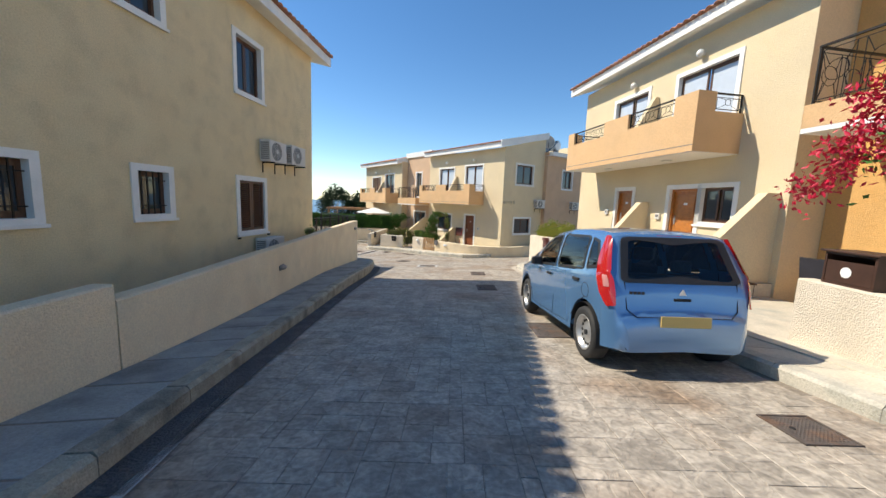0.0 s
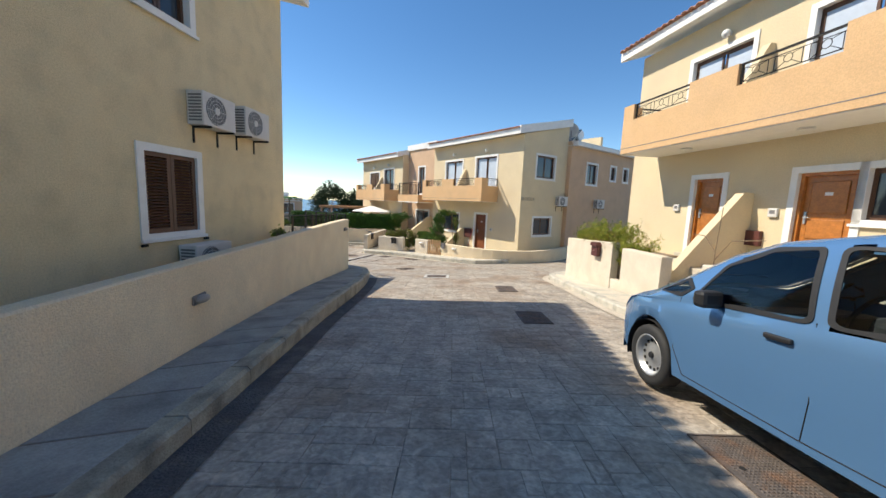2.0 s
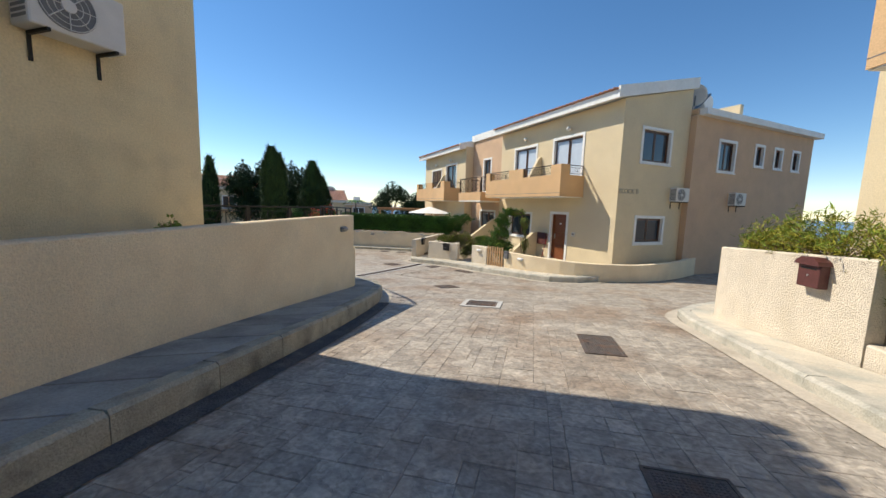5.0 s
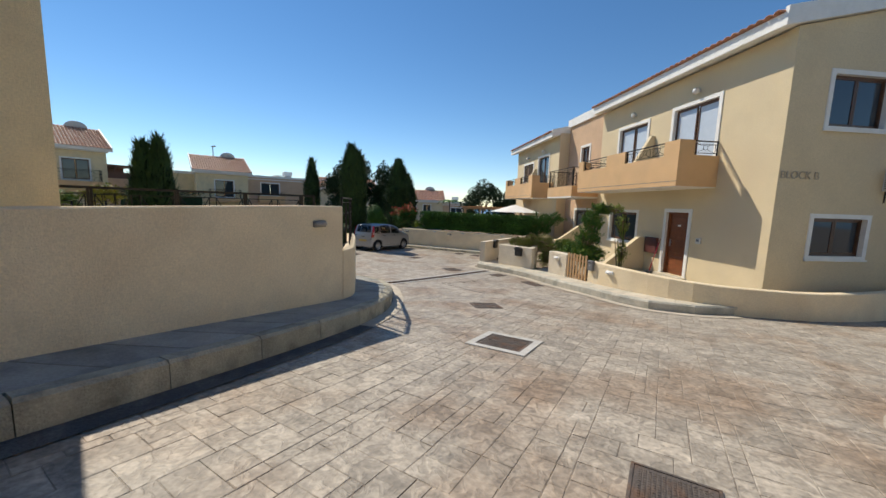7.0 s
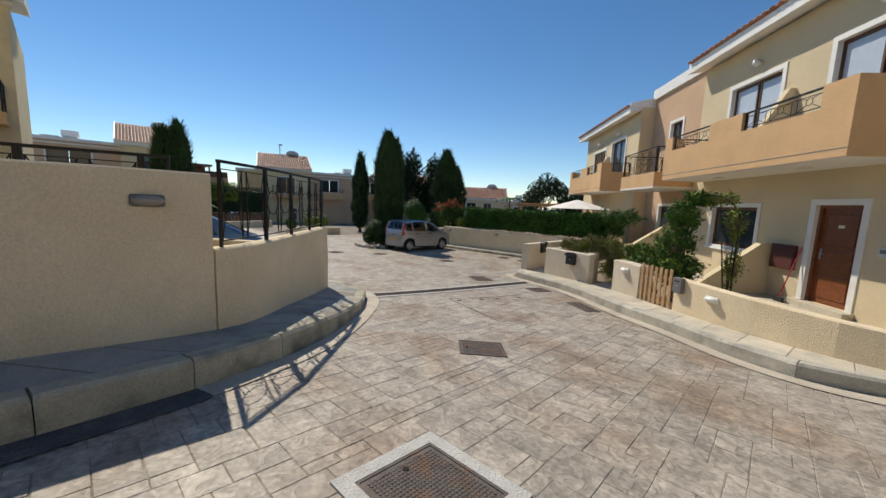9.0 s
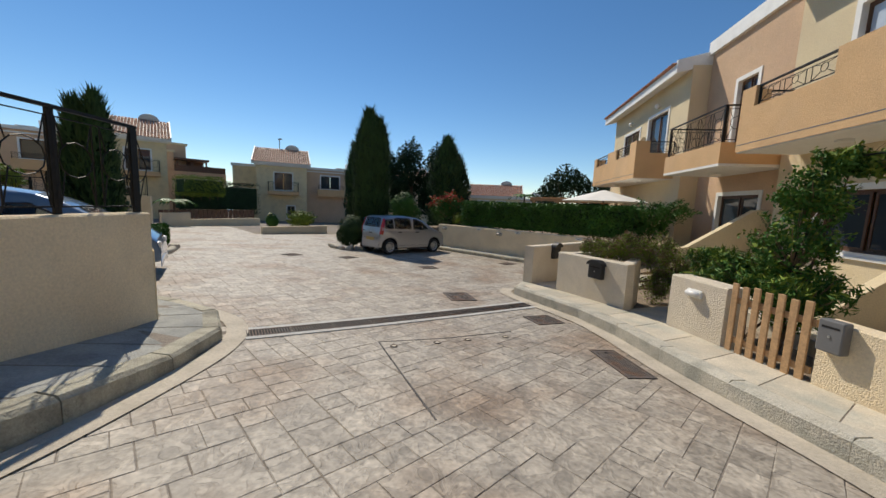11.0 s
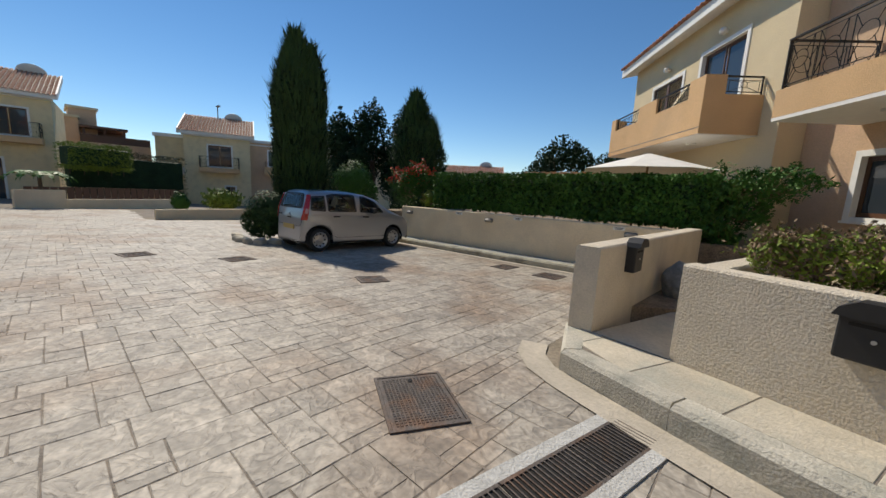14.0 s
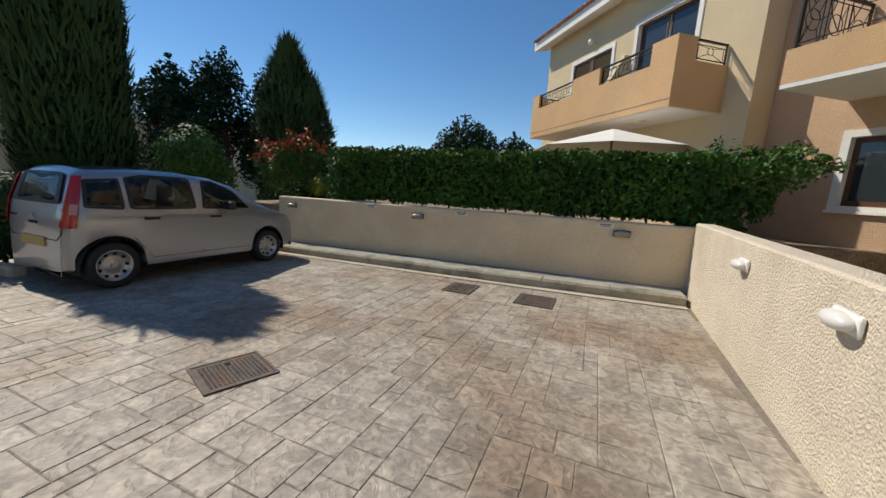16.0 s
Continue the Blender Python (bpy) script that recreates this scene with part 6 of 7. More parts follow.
def block_mesh(name, quad, z_top, depth, material, parent, bevel=0.008, front_round=0.0):
    """A stone block from four corners in plan, chamfered along the top."""
    c = Vector((sum(p[0] for p in quad) / 4, sum(p[1] for p in quad) / 4))
    verts, rows = [], []
    for f, dz in ((1.0, -depth), (1.0, -bevel - front_round), (0.0, 0.0)):
        ring_pts = []
        for i, p in enumerate(quad):
            v = Vector(p)
            if f == 0.0:
                v = v + (c - v).normalized() * (bevel * 1.5)
                if front_round and i in (0, 1):
                    v = v + (Vector(quad[3 - i]) - Vector(p)).normalized() * front_round
            ring_pts.append(len(verts))
            verts.append((v.x, v.y, z_top(p[0], p[1]) + dz))
        rows.append(ring_pts)
    faces = [tuple(rows[2])]
    for a, b in zip(rows, rows[1:]):
        faces += [(a[i], a[(i + 1) % 4], b[(i + 1) % 4], b[i]) for i in range(4)]
    ob = pydata(name, verts, faces, material, parent)
    return ob


def pavement(name, kerb, inner, label, height=0.15, slab=0.62, side=1.0, stone="kerb", flag="slab", g=0.005):
    """A raised pavement: kerb stones along the road, slabs between them and the wall, on a bed."""
    _, run = even(kerb, 4)
    n = int(run / 0.9)
    outer, _ = even(kerb, n)
    lay = lambda x, y: ground_z(x, y) + (height(y) if callable(height) else height)
    k_in = strip(outer, 0.19, side)
    w_in, _ = even(inner, n)
    verts, faces = [], []
    for a, b in zip(k_in, w_in):
        verts += [(a[0], a[1], lay(*a) - 0.005), (b[0], b[1], lay(*b) - 0.005)]
    faces = [(2 * i, 2 * i + 2, 2 * i + 3, 2 * i + 1) for i in range(n)]
    bed = tagged(pydata(name, verts, faces, M["joint"]), label, "pavement", kind="structure")
    for i in range(n):
        a, b, c, d = (Vector(p) for p in (outer[i], outer[i + 1], k_in[i + 1], k_in[i]))
        e = (b - a).normalized() * g
        block_mesh("kerb_stone", [tuple(a + e * 0.35), tuple(b - e * 0.35), tuple(c - e * 0.35), tuple(d + e * 0.35)], lay, 0.42, M[stone], bed, 0.004, 0.03)
    m = max(1, int(run / slab))
    ka, _ = even(k_in, m)
    wa, _ = even(inner, m)
    for i in range(m):
        a, b, c, d = (Vector(p) for p in (ka[i], ka[i + 1], wa[i + 1], wa[i]))
        e, f = (b - a).normalized() * g, (c - d).normalized() * g
        block_mesh("paving_slab", [tuple(a + e), tuple(b - e), tuple(c - f), tuple(d + f)], lay, 0.06, M[flag], bed, 0.003)
    return bed


KERB_WEST = [(-0.84, -4.0), (-1.26, 0.35), (-1.43, 1.65), (-1.68, 4.2), (-1.84, 6.0), (-1.97, 7.5), (-2.05, 9.0), (-2.14, 10.5), (-2.31, 12.0), (-2.52, 13.2), (-2.88, 14.2), (-3.45, 15.1), (-4.2, 15.95), (-4.9, 16.58), (-5.6, 16.88), (-6.4, 16.80), (-7.6, 16.2), (-9.2, 15.1)]
WALL_WEST = LEFT_WALL[:1] + LEFT_WALL[1:] + CURVE_WALL[1:] + [(-6.4, 16.2), (-7.4, 15.6), (-9.0, 14.4)]
pavement("pavement_west", KERB_WEST, WALL_WEST, "grey slab pavement along the garden wall", lambda y: 0.17 + 0.11 * min(1, max(0, (y - 4) / 5)) - 0.12 * min(1, max(0, (y - 14.6) / 1.6)), stone="kerb_dark", flag="slab_dark", g=0.012)
KERB_EAST = [(4.30, -4.0), (4.26, 0.0), (4.18, 1.5), (4.05, 3.0), (3.62, 7.0), (3.44, 8.4), (3.42, 10.0), (3.41, 12.0), (3.40, 13.2), (3.52, 13.9), (3.90, 14.5), (4.62, 15.2), (6.2, 16.2), (9.5, 17.8)]
WALL_EAST = [(5.2, -4.0), (5.1, 0.0), (5.0, 2.0), (4.9, 3.2), (4.55, 7.0), (4.40, 8.6), (4.22, 10.5), (4.02, 12.0), (3.90, 13.2), (4.12, 13.7), (4.5, 14.15), (5.1, 14.7), (6.6, 15.6), (9.7, 17.0)]
pavement("pavement_east", KERB_EAST, WALL_EAST, "pale slab pavement before the terraced house", side=-1.0)
KERB_NORTH = [(-5.24, 23.0), (-5.26, 22.66), (-5.02, 22.26), (-4.1, 21.92), (-2.8, 21.45), (-1.3, 20.33), (-0.2, 19.6), (0.75, 18.85), (1.5, 18.55), (2.2, 18.7), (2.95, 19.2)]
WALL_NORTH = [(-5.17, 23.1), (-5.10, 22.85), (-4.85, 22.82), (-4.24, 22.717), (-2.61, 22.18), (-1.15, 21.35), (-0.3, 20.66), (0.7, 19.86), (1.7, 19.36), (2.4, 19.2), (3.0, 19.26)]
pavement("pavement_north", KERB_NORTH, WALL_NORTH, "slab pavement in front of the garden gates", 0.2)
pavement("pavement_hedge", [(-12.9, 26.80), (-8.5, 26.90), (-5.02, 27.08)], [(-12.9, 27.38), (-8.5, 27.5), (-5.02, 27.64)], "narrow pavement along the retaining wall", 0.15, stone="kerb_dark", flag="slab_dark")


def gutter(name, kerb, width, label, side, look_of="gutter"):
    """A pale concrete channel along the foot of a kerb."""
    a = resample(kerb, 0.25)
    b = strip(a, width, side)
    v = [(p[0], p[1], ground_z(*p) + 0.012) for q in zip(a, b) for p in q]
    f = [(2 * i, 2 * i + 1, 2 * i + 3, 2 * i + 2) for i in range(len(a) - 1)]
    return tagged(pydata(name, v, f, M[look_of]), label, "gutter", kind="structure")


gutter("gutter_north", KERB_NORTH[1:], 0.26, "pale concrete gutter at the kerb", -1.0)
gutter("gutter_west", KERB_WEST[9:], 0.24, "pale concrete gutter at the kerb", -1.0)
# Stretch beside the high wall: its shade is painted as a darker gutter.
gutter("gutter_shade", KERB_WEST[1:10], 0.26, "rough gutter along the kerb with shade painted into its colour", -1.0, "gutter_dark")
gutter("gutter_patch", [(-0.98, -0.6), (-1.06, 0.38), (-1.16, 1.0), (-1.25, 1.6)], 0.07, "pale worn mortar strip in the gutter", -1.0, "mortar")
gutter("gutter_east", KERB_EAST[4:], 0.2, "pale concrete gutter at the kerb", 1.0)
gutter("gutter_hedge", [(-12.9, 26.80), (-8.5, 26.90), (-5.02, 27.08)], 0.18, "pale concrete gutter at the kerb", -1.0)


# ---- covers and the drain ----
def on_slope(x, y, turn, lift=0.0):
    e = 0.3
    nrm = Vector((-(ground_z(x + e, y) - ground_z(x - e, y)) / (2 * e), -(ground_z(x, y + e) - ground_z(x, y - e)) / (2 * e), 1)).normalized()
    return Matrix.Translation((x, y, ground_z(x, y) + lift)) @ Vector((0, 0, 1)).rotation_difference(nrm).to_matrix().to_4x4() @ Matrix.Rotation(turn, 4, "Z")


COVERS = []


def cover(x, y, w, d, turn, label="rusty cast iron manhole cover in the road", collar=False):
    t = thing("manhole_cover", label, "manhole cover", on_slope(x, y, turn, 0.0), "manhole covers")
    COVERS.append((x, y, max(w, d) * 0.62 + (0.08 if collar else 0)))
    if collar:
        part("mortar_collar", ring(bmesh.new(), -w / 2 - 0.1, w / 2 + 0.1, -d / 2 - 0.1, d / 2 + 0.1, 0.1, 0, 0.016, Matrix(((1, 0, 0, 0), (0, 0, 1, 0), (0, 1, 0, 0), (0, 0, 0, 1)))), M["mortar"], t)
    part("frame", ring(bmesh.new(), -w / 2, w / 2, -d / 2, d / 2, 0.02, 0, 0.013, Matrix(((1, 0, 0, 0), (0, 0, 1, 0), (0, 1, 0, 0), (0, 0, 0, 1)))), M["cast"], t)
    part("plate", boxed(-w / 2 + 0.023, w / 2 - 0.023, -d / 2 + 0.023, d / 2 - 0.023, -0.02, 0.008), M["cast"], t)
    verts, faces = [], []
    nx, ny = int((w - 0.08) / 0.027), int((d - 0.08) / 0.027)
    for i in range(nx):
        for j in range(ny):
            cx, cy = -w / 2 + 0.06 + i * (w - 0.12) / max(1, nx - 1), -d / 2 + 0.06 + j * (d - 0.12) / max(1, ny - 1)
            b = len(verts)
            verts += [(cx + sx * q, cy + sy * q, z) for q, z in ((0.010, 0.008), (0.007, 0.0125)) for sx, sy in ((-1, -1), (1, -1), (1, 1), (-1, 1))]
            faces += [(b + 4, b + 5, b + 6, b + 7)] + [(b + k, b + (k + 1) % 4, b + 4 + (k + 1) % 4, b + 4 + k) for k in range(4)]
    tagged(pydata("stud_pattern", verts, faces, M["cast"], t), kind="stuff")
    part("lift_hole", cyl(bmesh.new(), (-w / 2 + 0.1, 0, 0.009), (-w / 2 + 0.1, 0, 0.0155), 0.02, n=12), M["dark"], t)
    return t


for x, y, w, d, turn, collar in ((1.69, 8.08, 0.50, 0.90, 0.0, False), (2.25, 3.95, 0.46, 0.80, 0.0, False), (3.50, 1.27, 0.40, 0.42, 0.0, False), (1.68, 11.36, 0.50, 0.95, 0.0, False),
                                 (-0.33, 13.88, 0.66, 0.62, 0.0, True), (-1.72, 16.2, 0.60, 0.55, 0.75, False), (-1.97, 20.17, 0.82, 0.34, -0.655, False),
                                 (-3.5, 21.02, 0.46, 0.50, -0.4, False), (-5.42, 21.0, 0.68, 0.52, -0.5, False), (-8.62, 22.95, 0.46, 0.48, -0.35, False), (-8.05, 26.2, 0.42, 0.55, 0.0, False), (-6.95, 26.15, 0.50, 0.55, 0.0, False),
                                 (-12.8, 20.4, 0.5, 0.5, 0.2, False), (-11.5, 21.8, 0.5, 0.5, 0.2, False)):
    cover(x, y, w, d, turn, "rusty iron manhole cover in fresh mortar" if collar else "dark cast iron manhole cover in the road", collar)


def valve_cap(x, y, r=0.045):
    t = thing("valve_cap", "small round iron valve cap in the road", "valve cap", on_slope(x, y, 0.3), "valve caps")
    part("rim", lathe(bmesh.new(), [(r, 0), (r, 0.01), (r * 0.78, 0.01), (r * 0.78, 0)], n=16), M["cast"], t).rotation_euler = (math.pi / 2, 0, 0)
    part("lid", cyl(bmesh.new(), (0, 0, -0.01), (0, 0, 0.005), r * 0.74, n=16), M["gutter"], t)


for x, y in ((-3.92, 18.29), (-3.72, 18.82), (-3.57, 19.24), (-3.35, 19.77)):
    valve_cap(x, y)
bm = bmesh.new()
for (ax, ay), (bx, by) in (((-4.14, 18.22), (-3.77, 19.06)), ((-3.77, 19.06), (-3.46, 20.05)), ((-4.14, 18.22), (-3.25, 17.9)), ((-3.25, 17.9), (-2.4, 17.6))):
    d, n = math.atan2(by - ay, bx - ax), 6
    for i in range(n):
        x, y = ax + (bx - ax) * (i + 0.5) / n, ay + (by - ay) * (i + 0.5) / n
        h = math.dist((ax, ay), (bx, by)) / n / 2
        box(bm, -h, h, -0.009, 0.009, -0.01, 0.0045, on_slope(x, y, d))
tagged(part("trim_slab_joint", bm, M["gutter_dark"]), "dark cut joint round a concrete patch", "joint", kind="structure")


def drain(a, b, width):
    """A long slot drain: dark channel, iron grates with bars, pale mortar edges."""
    t = thing("drain_grate", "dark iron drain grate across the road", "drain")
    a, b = Vector(a), Vector(b)
    d = (b - a).normalized()
    s = Vector((-d.y, d.x))
    length = (b - a).length
    k = int(length / 0.5)
    for i in range(k):
        p = a + d * (length * (i + 0.5) / k)
        m = on_slope(p.x, p.y, math.atan2(d.y, d.x))
        h = length / k / 2 - 0.004
        part("channel", boxed(-h, h, -width / 2, width / 2, -0.028, 0.004, m), M["dark"], t)
        bm = bmesh.new()
        box(bm, -h, h, -width / 2, -width / 2 + 0.02, -0.02, 0.012, m)
        box(bm, -h, h, width / 2 - 0.02, width / 2, -0.02, 0.012, m)
        n = int(2 * h / 0.032)
        for j in range(n):
            x = -h + (j + 0.5) * 2 * h / n
            box(bm, x - 0.0045, x + 0.0045, -width / 2 + 0.02, width / 2 - 0.02, 0.002, 0.013, m)
        part("grate", bm, M["cast"], t)
        for q in (-1, 1):
            part("mortar_edge", boxed(-h - 0.004, h + 0.004, min(q * width / 2, q * (width / 2 + 0.085)), max(q * width / 2, q * (width / 2 + 0.085)), -0.02, 0.012, m), M["mortar"], t)
    return t


DRAIN = ((-5.26, 17.0), (-4.22, 21.8))
drain(*DRAIN, 0.29)


# ---- small things on walls and in the gardens ----
def along(a, b, x, y, z):
    """A frame on the face of a wall from a to b, at the point x, y, z: x along the wall, y into it."""
    d = Vector((b[0] - a[0], b[1] - a[1], 0)).normalized()
    return Matrix(((d.x, -d.y, 0, x), (d.y, d.x, 0, y), (0, 0, 1, z), (0, 0, 0, 1)))


def bulkhead(m, label, grey=False):
    t = thing("bulkhead_lamp", label, "lamp", m, "garden wall lamps")
    c = M["ac_grey"] if grey else M["white"]
    part("base", boxed(-0.13, 0.13, -0.03, 0.0, -0.055, 0.055, None, 0.02), c, t)
    bm = bmesh.new()
    bmesh.ops.create_uvsphere(bm, u_segments=18, v_segments=10, radius=0.5, matrix=Matrix.Translation((0, -0.05, 0)) @ Matrix.Diagonal((0.24, 0.11, 0.095, 1)))
    part("globe", bm, M["lamp_dusty"] if grey else M["lamp"], t, smooth=True)
    return t


def mailbox(m, label, material, w=0.36, h=0.32, d=0.12, roof=True):
    t = thing("mailbox", label, "mailbox", m, "mailboxes")
    part("box", boxed(-w / 2, w / 2, -d, -0.002, -h / 2, h / 2, None, 0.012), material, t)
    if roof:
        bm = bmesh.new()
        prism(bm, [(-w * 0.58, h / 2 - 0.02), (-w * 0.5, h / 2 + 0.03), (-w * 0.25, h / 2 + 0.075), (w * 0.25, h / 2 + 0.075), (w * 0.5, h / 2 + 0.03), (w * 0.58, h / 2 - 0.02)], "y", -d - 0.04, -0.001)
        part("lid", bm, material, t)
    part("lock", cyl(bmesh.new(), (0, -d - 0.001, 0), (0, -d - 0.008, 0), 0.012, n=12), M["rim"], t)
    part("slot", boxed(-w * 0.35, w * 0.35, -d - 0.003, -d - 0.001, h * 0.25, h * 0.25 + 0.02), M["dark"], t)
    return t


PL = ((-4.37, 22.77), (-2.69, 22.22))
mailbox(along(*PL, -3.25, 22.403, -0.90), "black metal mailbox on the planter wall", M["plastic"], 0.30, 0.27, 0.10)
G3 = ((-1.95, 21.88), (-1.22, 21.32))
bulkhead(along(*G3, -1.59, 21.60, -0.85), "white oval bulkhead lamp on the stucco pier")
BW = ((-0.42, 20.72), (0.6, 19.95))
mailbox(along(*BW, -0.30, 20.63, -0.84), "grey-blue metal mailbox beside the gate", M["ac_grey"], 0.2, 0.3, 0.1, False)
bulkhead(along(*BW, 0.25, 20.20, -0.93), "white oval bulkhead lamp on the front wall")
mailbox(along((3.9, 13.2), (4.24, 10.9), 4.13, 11.5, 0.32), "dark red metal mailbox on the planter", M["rustred"], 0.3, 0.3, 0.12)
EW = ((-4.94, 27.65), (-5.16, 22.86))
bulkhead(along(*EW, -5.05, 25.24, -0.87), "white oval bulkhead lamp on the entrance wall")
bulkhead(along(*EW, -5.125, 23.63, -0.87), "white oval bulkhead lamp on the entrance wall")
mailbox(along((-4.92, 22.86), (-4.70, 27.65), -4.89, 23.7, -0.83), "black metal mailbox on the entrance wall", M["plastic"], 0.26, 0.3, 0.11)
HW = ((-13.0, 27.38), (-4.92, 27.66))
for x in (-12.6, -9.49, -5.91):
    bulkhead(along(*HW, x, 27.38 + (x + 13) * 0.0347, -0.915), "grey oval bulkhead lamp on the retaining wall", True)
for x in (-10.55, -8.61, -6.16):
    sg = thing("wall_sign", "small white sign with two lines of print", "sign", along(*HW, x, 27.38 + (x + 13) * 0.0347, -0.80), "parking signs")
    part("plate", boxed(-0.12, 0.12, -0.008, -0.001, -0.035, 0.035), M["white"], sg)
    part("print_bar", boxed(-0.09, 0.09, -0.0105, -0.009, 0.006, 0.020), M["plastic"], sg)
    part("print_bar", boxed(-0.07, 0.07, -0.0105, -0.009, -0.020, -0.008), M["plastic"], sg)
WW = ((-2.60, 4.8), (-2.85, 7.0))
bulkhead(along(WW[1], WW[0], -2.70, 5.65, 0.24) @ Matrix.Rotation(math.pi, 4, "Z"), "dusty grey oval bulkhead lamp on the garden wall", True)
bulkhead(along((-3.32, 13.5), (-3.27, 12.6), -3.292, 13.04, 0.47) @ Matrix.Rotation(math.pi, 4, "Z"), "grey oval bulkhead lamp on the garden wall", True)

# timber gate
gate = thing("garden_gate", "low timber picket gate between stucco walls", "gate", along((-1.18, 21.28), (-0.44, 20.73), -1.18, 21.28, -1.50))
for i in range(7):
    part("picket", boxed(0.01 + i * 0.13, 0.085 + i * 0.13, 0.0, 0.022, 0.05, 0.92 - 0.02 * (i % 2), None, 0.006), M["timber"], gate)
for z in (0.2, 0.68):
    part("crossbar", boxed(0.0, 0.9, 0.024, 0.05, z, z + 0.07), M["timber"], gate)
# iron arch that carries the climber
arch = thing("garden_arch", "thin metal garden arch for climbing plants", "arch")
bm = bmesh.new()
for off in (0.0, 0.35):
    prev = None
    for i in range(19):
        a = math.pi * i / 18
        p = Vector((-0.17 - math.cos(a) * 0.54, 21.9 + off * 0.8 + math.cos(a) * 0.2, (-1.5 if i in (0, 18) else 0.35 + math.sin(a) * 0.6)))
        if prev:
            cyl(bm, prev, p, 0.009, n=6)
        prev = p
part("hoop", bm, M["iron"], arch)
# entrance path and gravel bed behind the pier
polygon_sheet("garden_path", [(-4.9, 22.86), (-4.23, 22.74), (-2.9, 25.5), (-1.5, 27.0), (-3.0, 27.8), (-4.0, 26.0)], lambda x, y: -1.49, M["slab"], None, 0.0, 0.3)
tagged(bpy.data.objects["garden_path"], "pale slab path from the pavement to the house", "path", kind="structure")
polygon_sheet("garden_path_gate", [(-2.72, 22.36), (-1.97, 21.9), (-1.45, 22.9), (-1.3, 24.4), (-1.6, 25.6), (-2.2, 25.7), (-1.9, 24.2)], lambda x, y: -1.49, M["slab"], None, 0.0, 0.3)
tagged(bpy.data.objects["garden_path_gate"], "pale slab path past the planter to the house", "path", kind="structure")
polygon_sheet("gravel_bed", [(-4.86, 24.0), (-3.95, 24.7), (-3.6, 28.5), (-4.72, 27.6)], lambda x, y: -1.455, M["soil"], None, 0.0, 0.2)
tagged(bpy.data.objects["gravel_bed"], "brown gravel bed beside the wall", "gravel", kind="structure")
polygon_sheet("garden_soil", [(-3.7, 23.0), (-2.4, 22.5), (-1.0, 21.4), (1.6, 19.6), (3.6, 19.6), (6.0, 21.6), (2.4, 22.6), (-2.2, 28.4), (-3.4, 28.6)], lambda x, y: -1.56, M["soil"], None, 0.0, 0.2)
tagged(bpy.data.objects["garden_soil"], "bare brown garden soil before the block", "soil", kind="structure")
polygon_sheet("hedge_bed", [(-14.5, 27.55), (-4.85, 27.87), (-1.0, 29.0), (-8.0, 37.0), (-16.0, 37.0)], lambda x, y: -0.95, M["soil"], None, 0.0, 0.9)
tagged(bpy.data.objects["hedge_bed"], "raised soil bed behind the retaining wall", "soil", kind="structure")
polygon_sheet("planter_soil", [(-3.94, 22.87), (-2.92, 22.56), (-3.02, 23.3), (-3.75, 23.6)], lambda x, y: -0.78, M["soil"], None, 0.0, 0.75)
tagged(bpy.data.objects["planter_soil"], "dry soil filling the planter", "soil", kind="structure")
polygon_sheet("planter_soil_east", [(4.4, 10.95), (4.2, 12.1), (4.1, 13.2), (4.25, 13.5), (5.6, 13.4), (6.0, 11.0)], lambda x, y: 0.32, M["soil"], None, 0.0, 1.3)
tagged(bpy.data.objects["planter_soil_east"], "dry soil filling the raised planter", "soil", kind="structure")
polygon_sheet("yard_floor", [(4.66, 3.2), (4.62, 9.1), (6.0, 9.2), (7.6, 5.0), (7.4, -4.0), (5.3, -4.0)], lambda x, y: max(ground_z(4.6, y) + 0.17, 0.0), M["slab"], None, 0.0, 0.5)
tagged(bpy.data.objects["yard_floor"], "pale concrete yard floor before the houses", "floor", kind="structure")

# refuse bag
bag = bmesh.new()
bmesh.ops.create_icosphere(bag, subdivisions=3, radius=0.22, matrix=Matrix.Diagonal((0.9, 0.75, 1.35, 1)))
for v in bag.verts:
    n = noise.noise(v.co * 6) * 0.05
    v.co += v.co.normalized() * n
    if v.co.z > 0.12:
        v.co.x *= 1 - (v.co.z - 0.12) * 2.6
        v.co.y *= 1 - (v.co.z - 0.12) * 2.6
    v.co.z = max(v.co.z, -0.24)
ob = part("sack", bag, M["bag"], None, "", True)
ob.matrix_world = Matrix.Translation((-4.58, 25.0, -1.26))
tagged(ob, "full grey plastic sack standing by the wall", "sack")
pot = thing("flower_pot", "dark terracotta pot on the gravel", "flower pot", Matrix.Translation((-4.25, 25.6, -1.5)))
part("pot", lathe(bmesh.new(), [(0, 0), (0.11, 0), (0.11, 0.001), (0.15, 0.28), (0.13, 0.28), (0.10, 0.2), (0, 0.2)], n=20), M["tile"], pot).rotation_euler = (math.pi / 2, 0, 0)

stand = thing("plant_stand", "yellow timber plank on a post with a hanging dark pot", "plant stand", Matrix.Translation((-1.92, 24.0, -1.5)))
part("post", boxed(-0.02, 0.02, -0.02, 0.02, 0, 0.86), M["timber"], stand)
part("plank", boxed(-0.22, 0.20, -0.05, 0.05, 0.862, 0.89), M["yellow"], stand)
part("pot", lathe(bmesh.new(), [(0, 0), (0.05, 0), (0.08, 0.13), (0.07, 0.13), (0, 0.1)], n=18), M["plastic"], stand).matrix_local = Matrix.Translation((0.13, -0.06, 0.70)) @ Matrix.Rotation(math.pi / 2, 4, "X")
bush("leafy potted plant on the plank", [(-1.85, 23.95, -0.52, 0.18, 0.14, 0.12)], 160, 113, "leaf", (0.03, 0.06), ground=-0.68, name="potted_plant", category="plant")
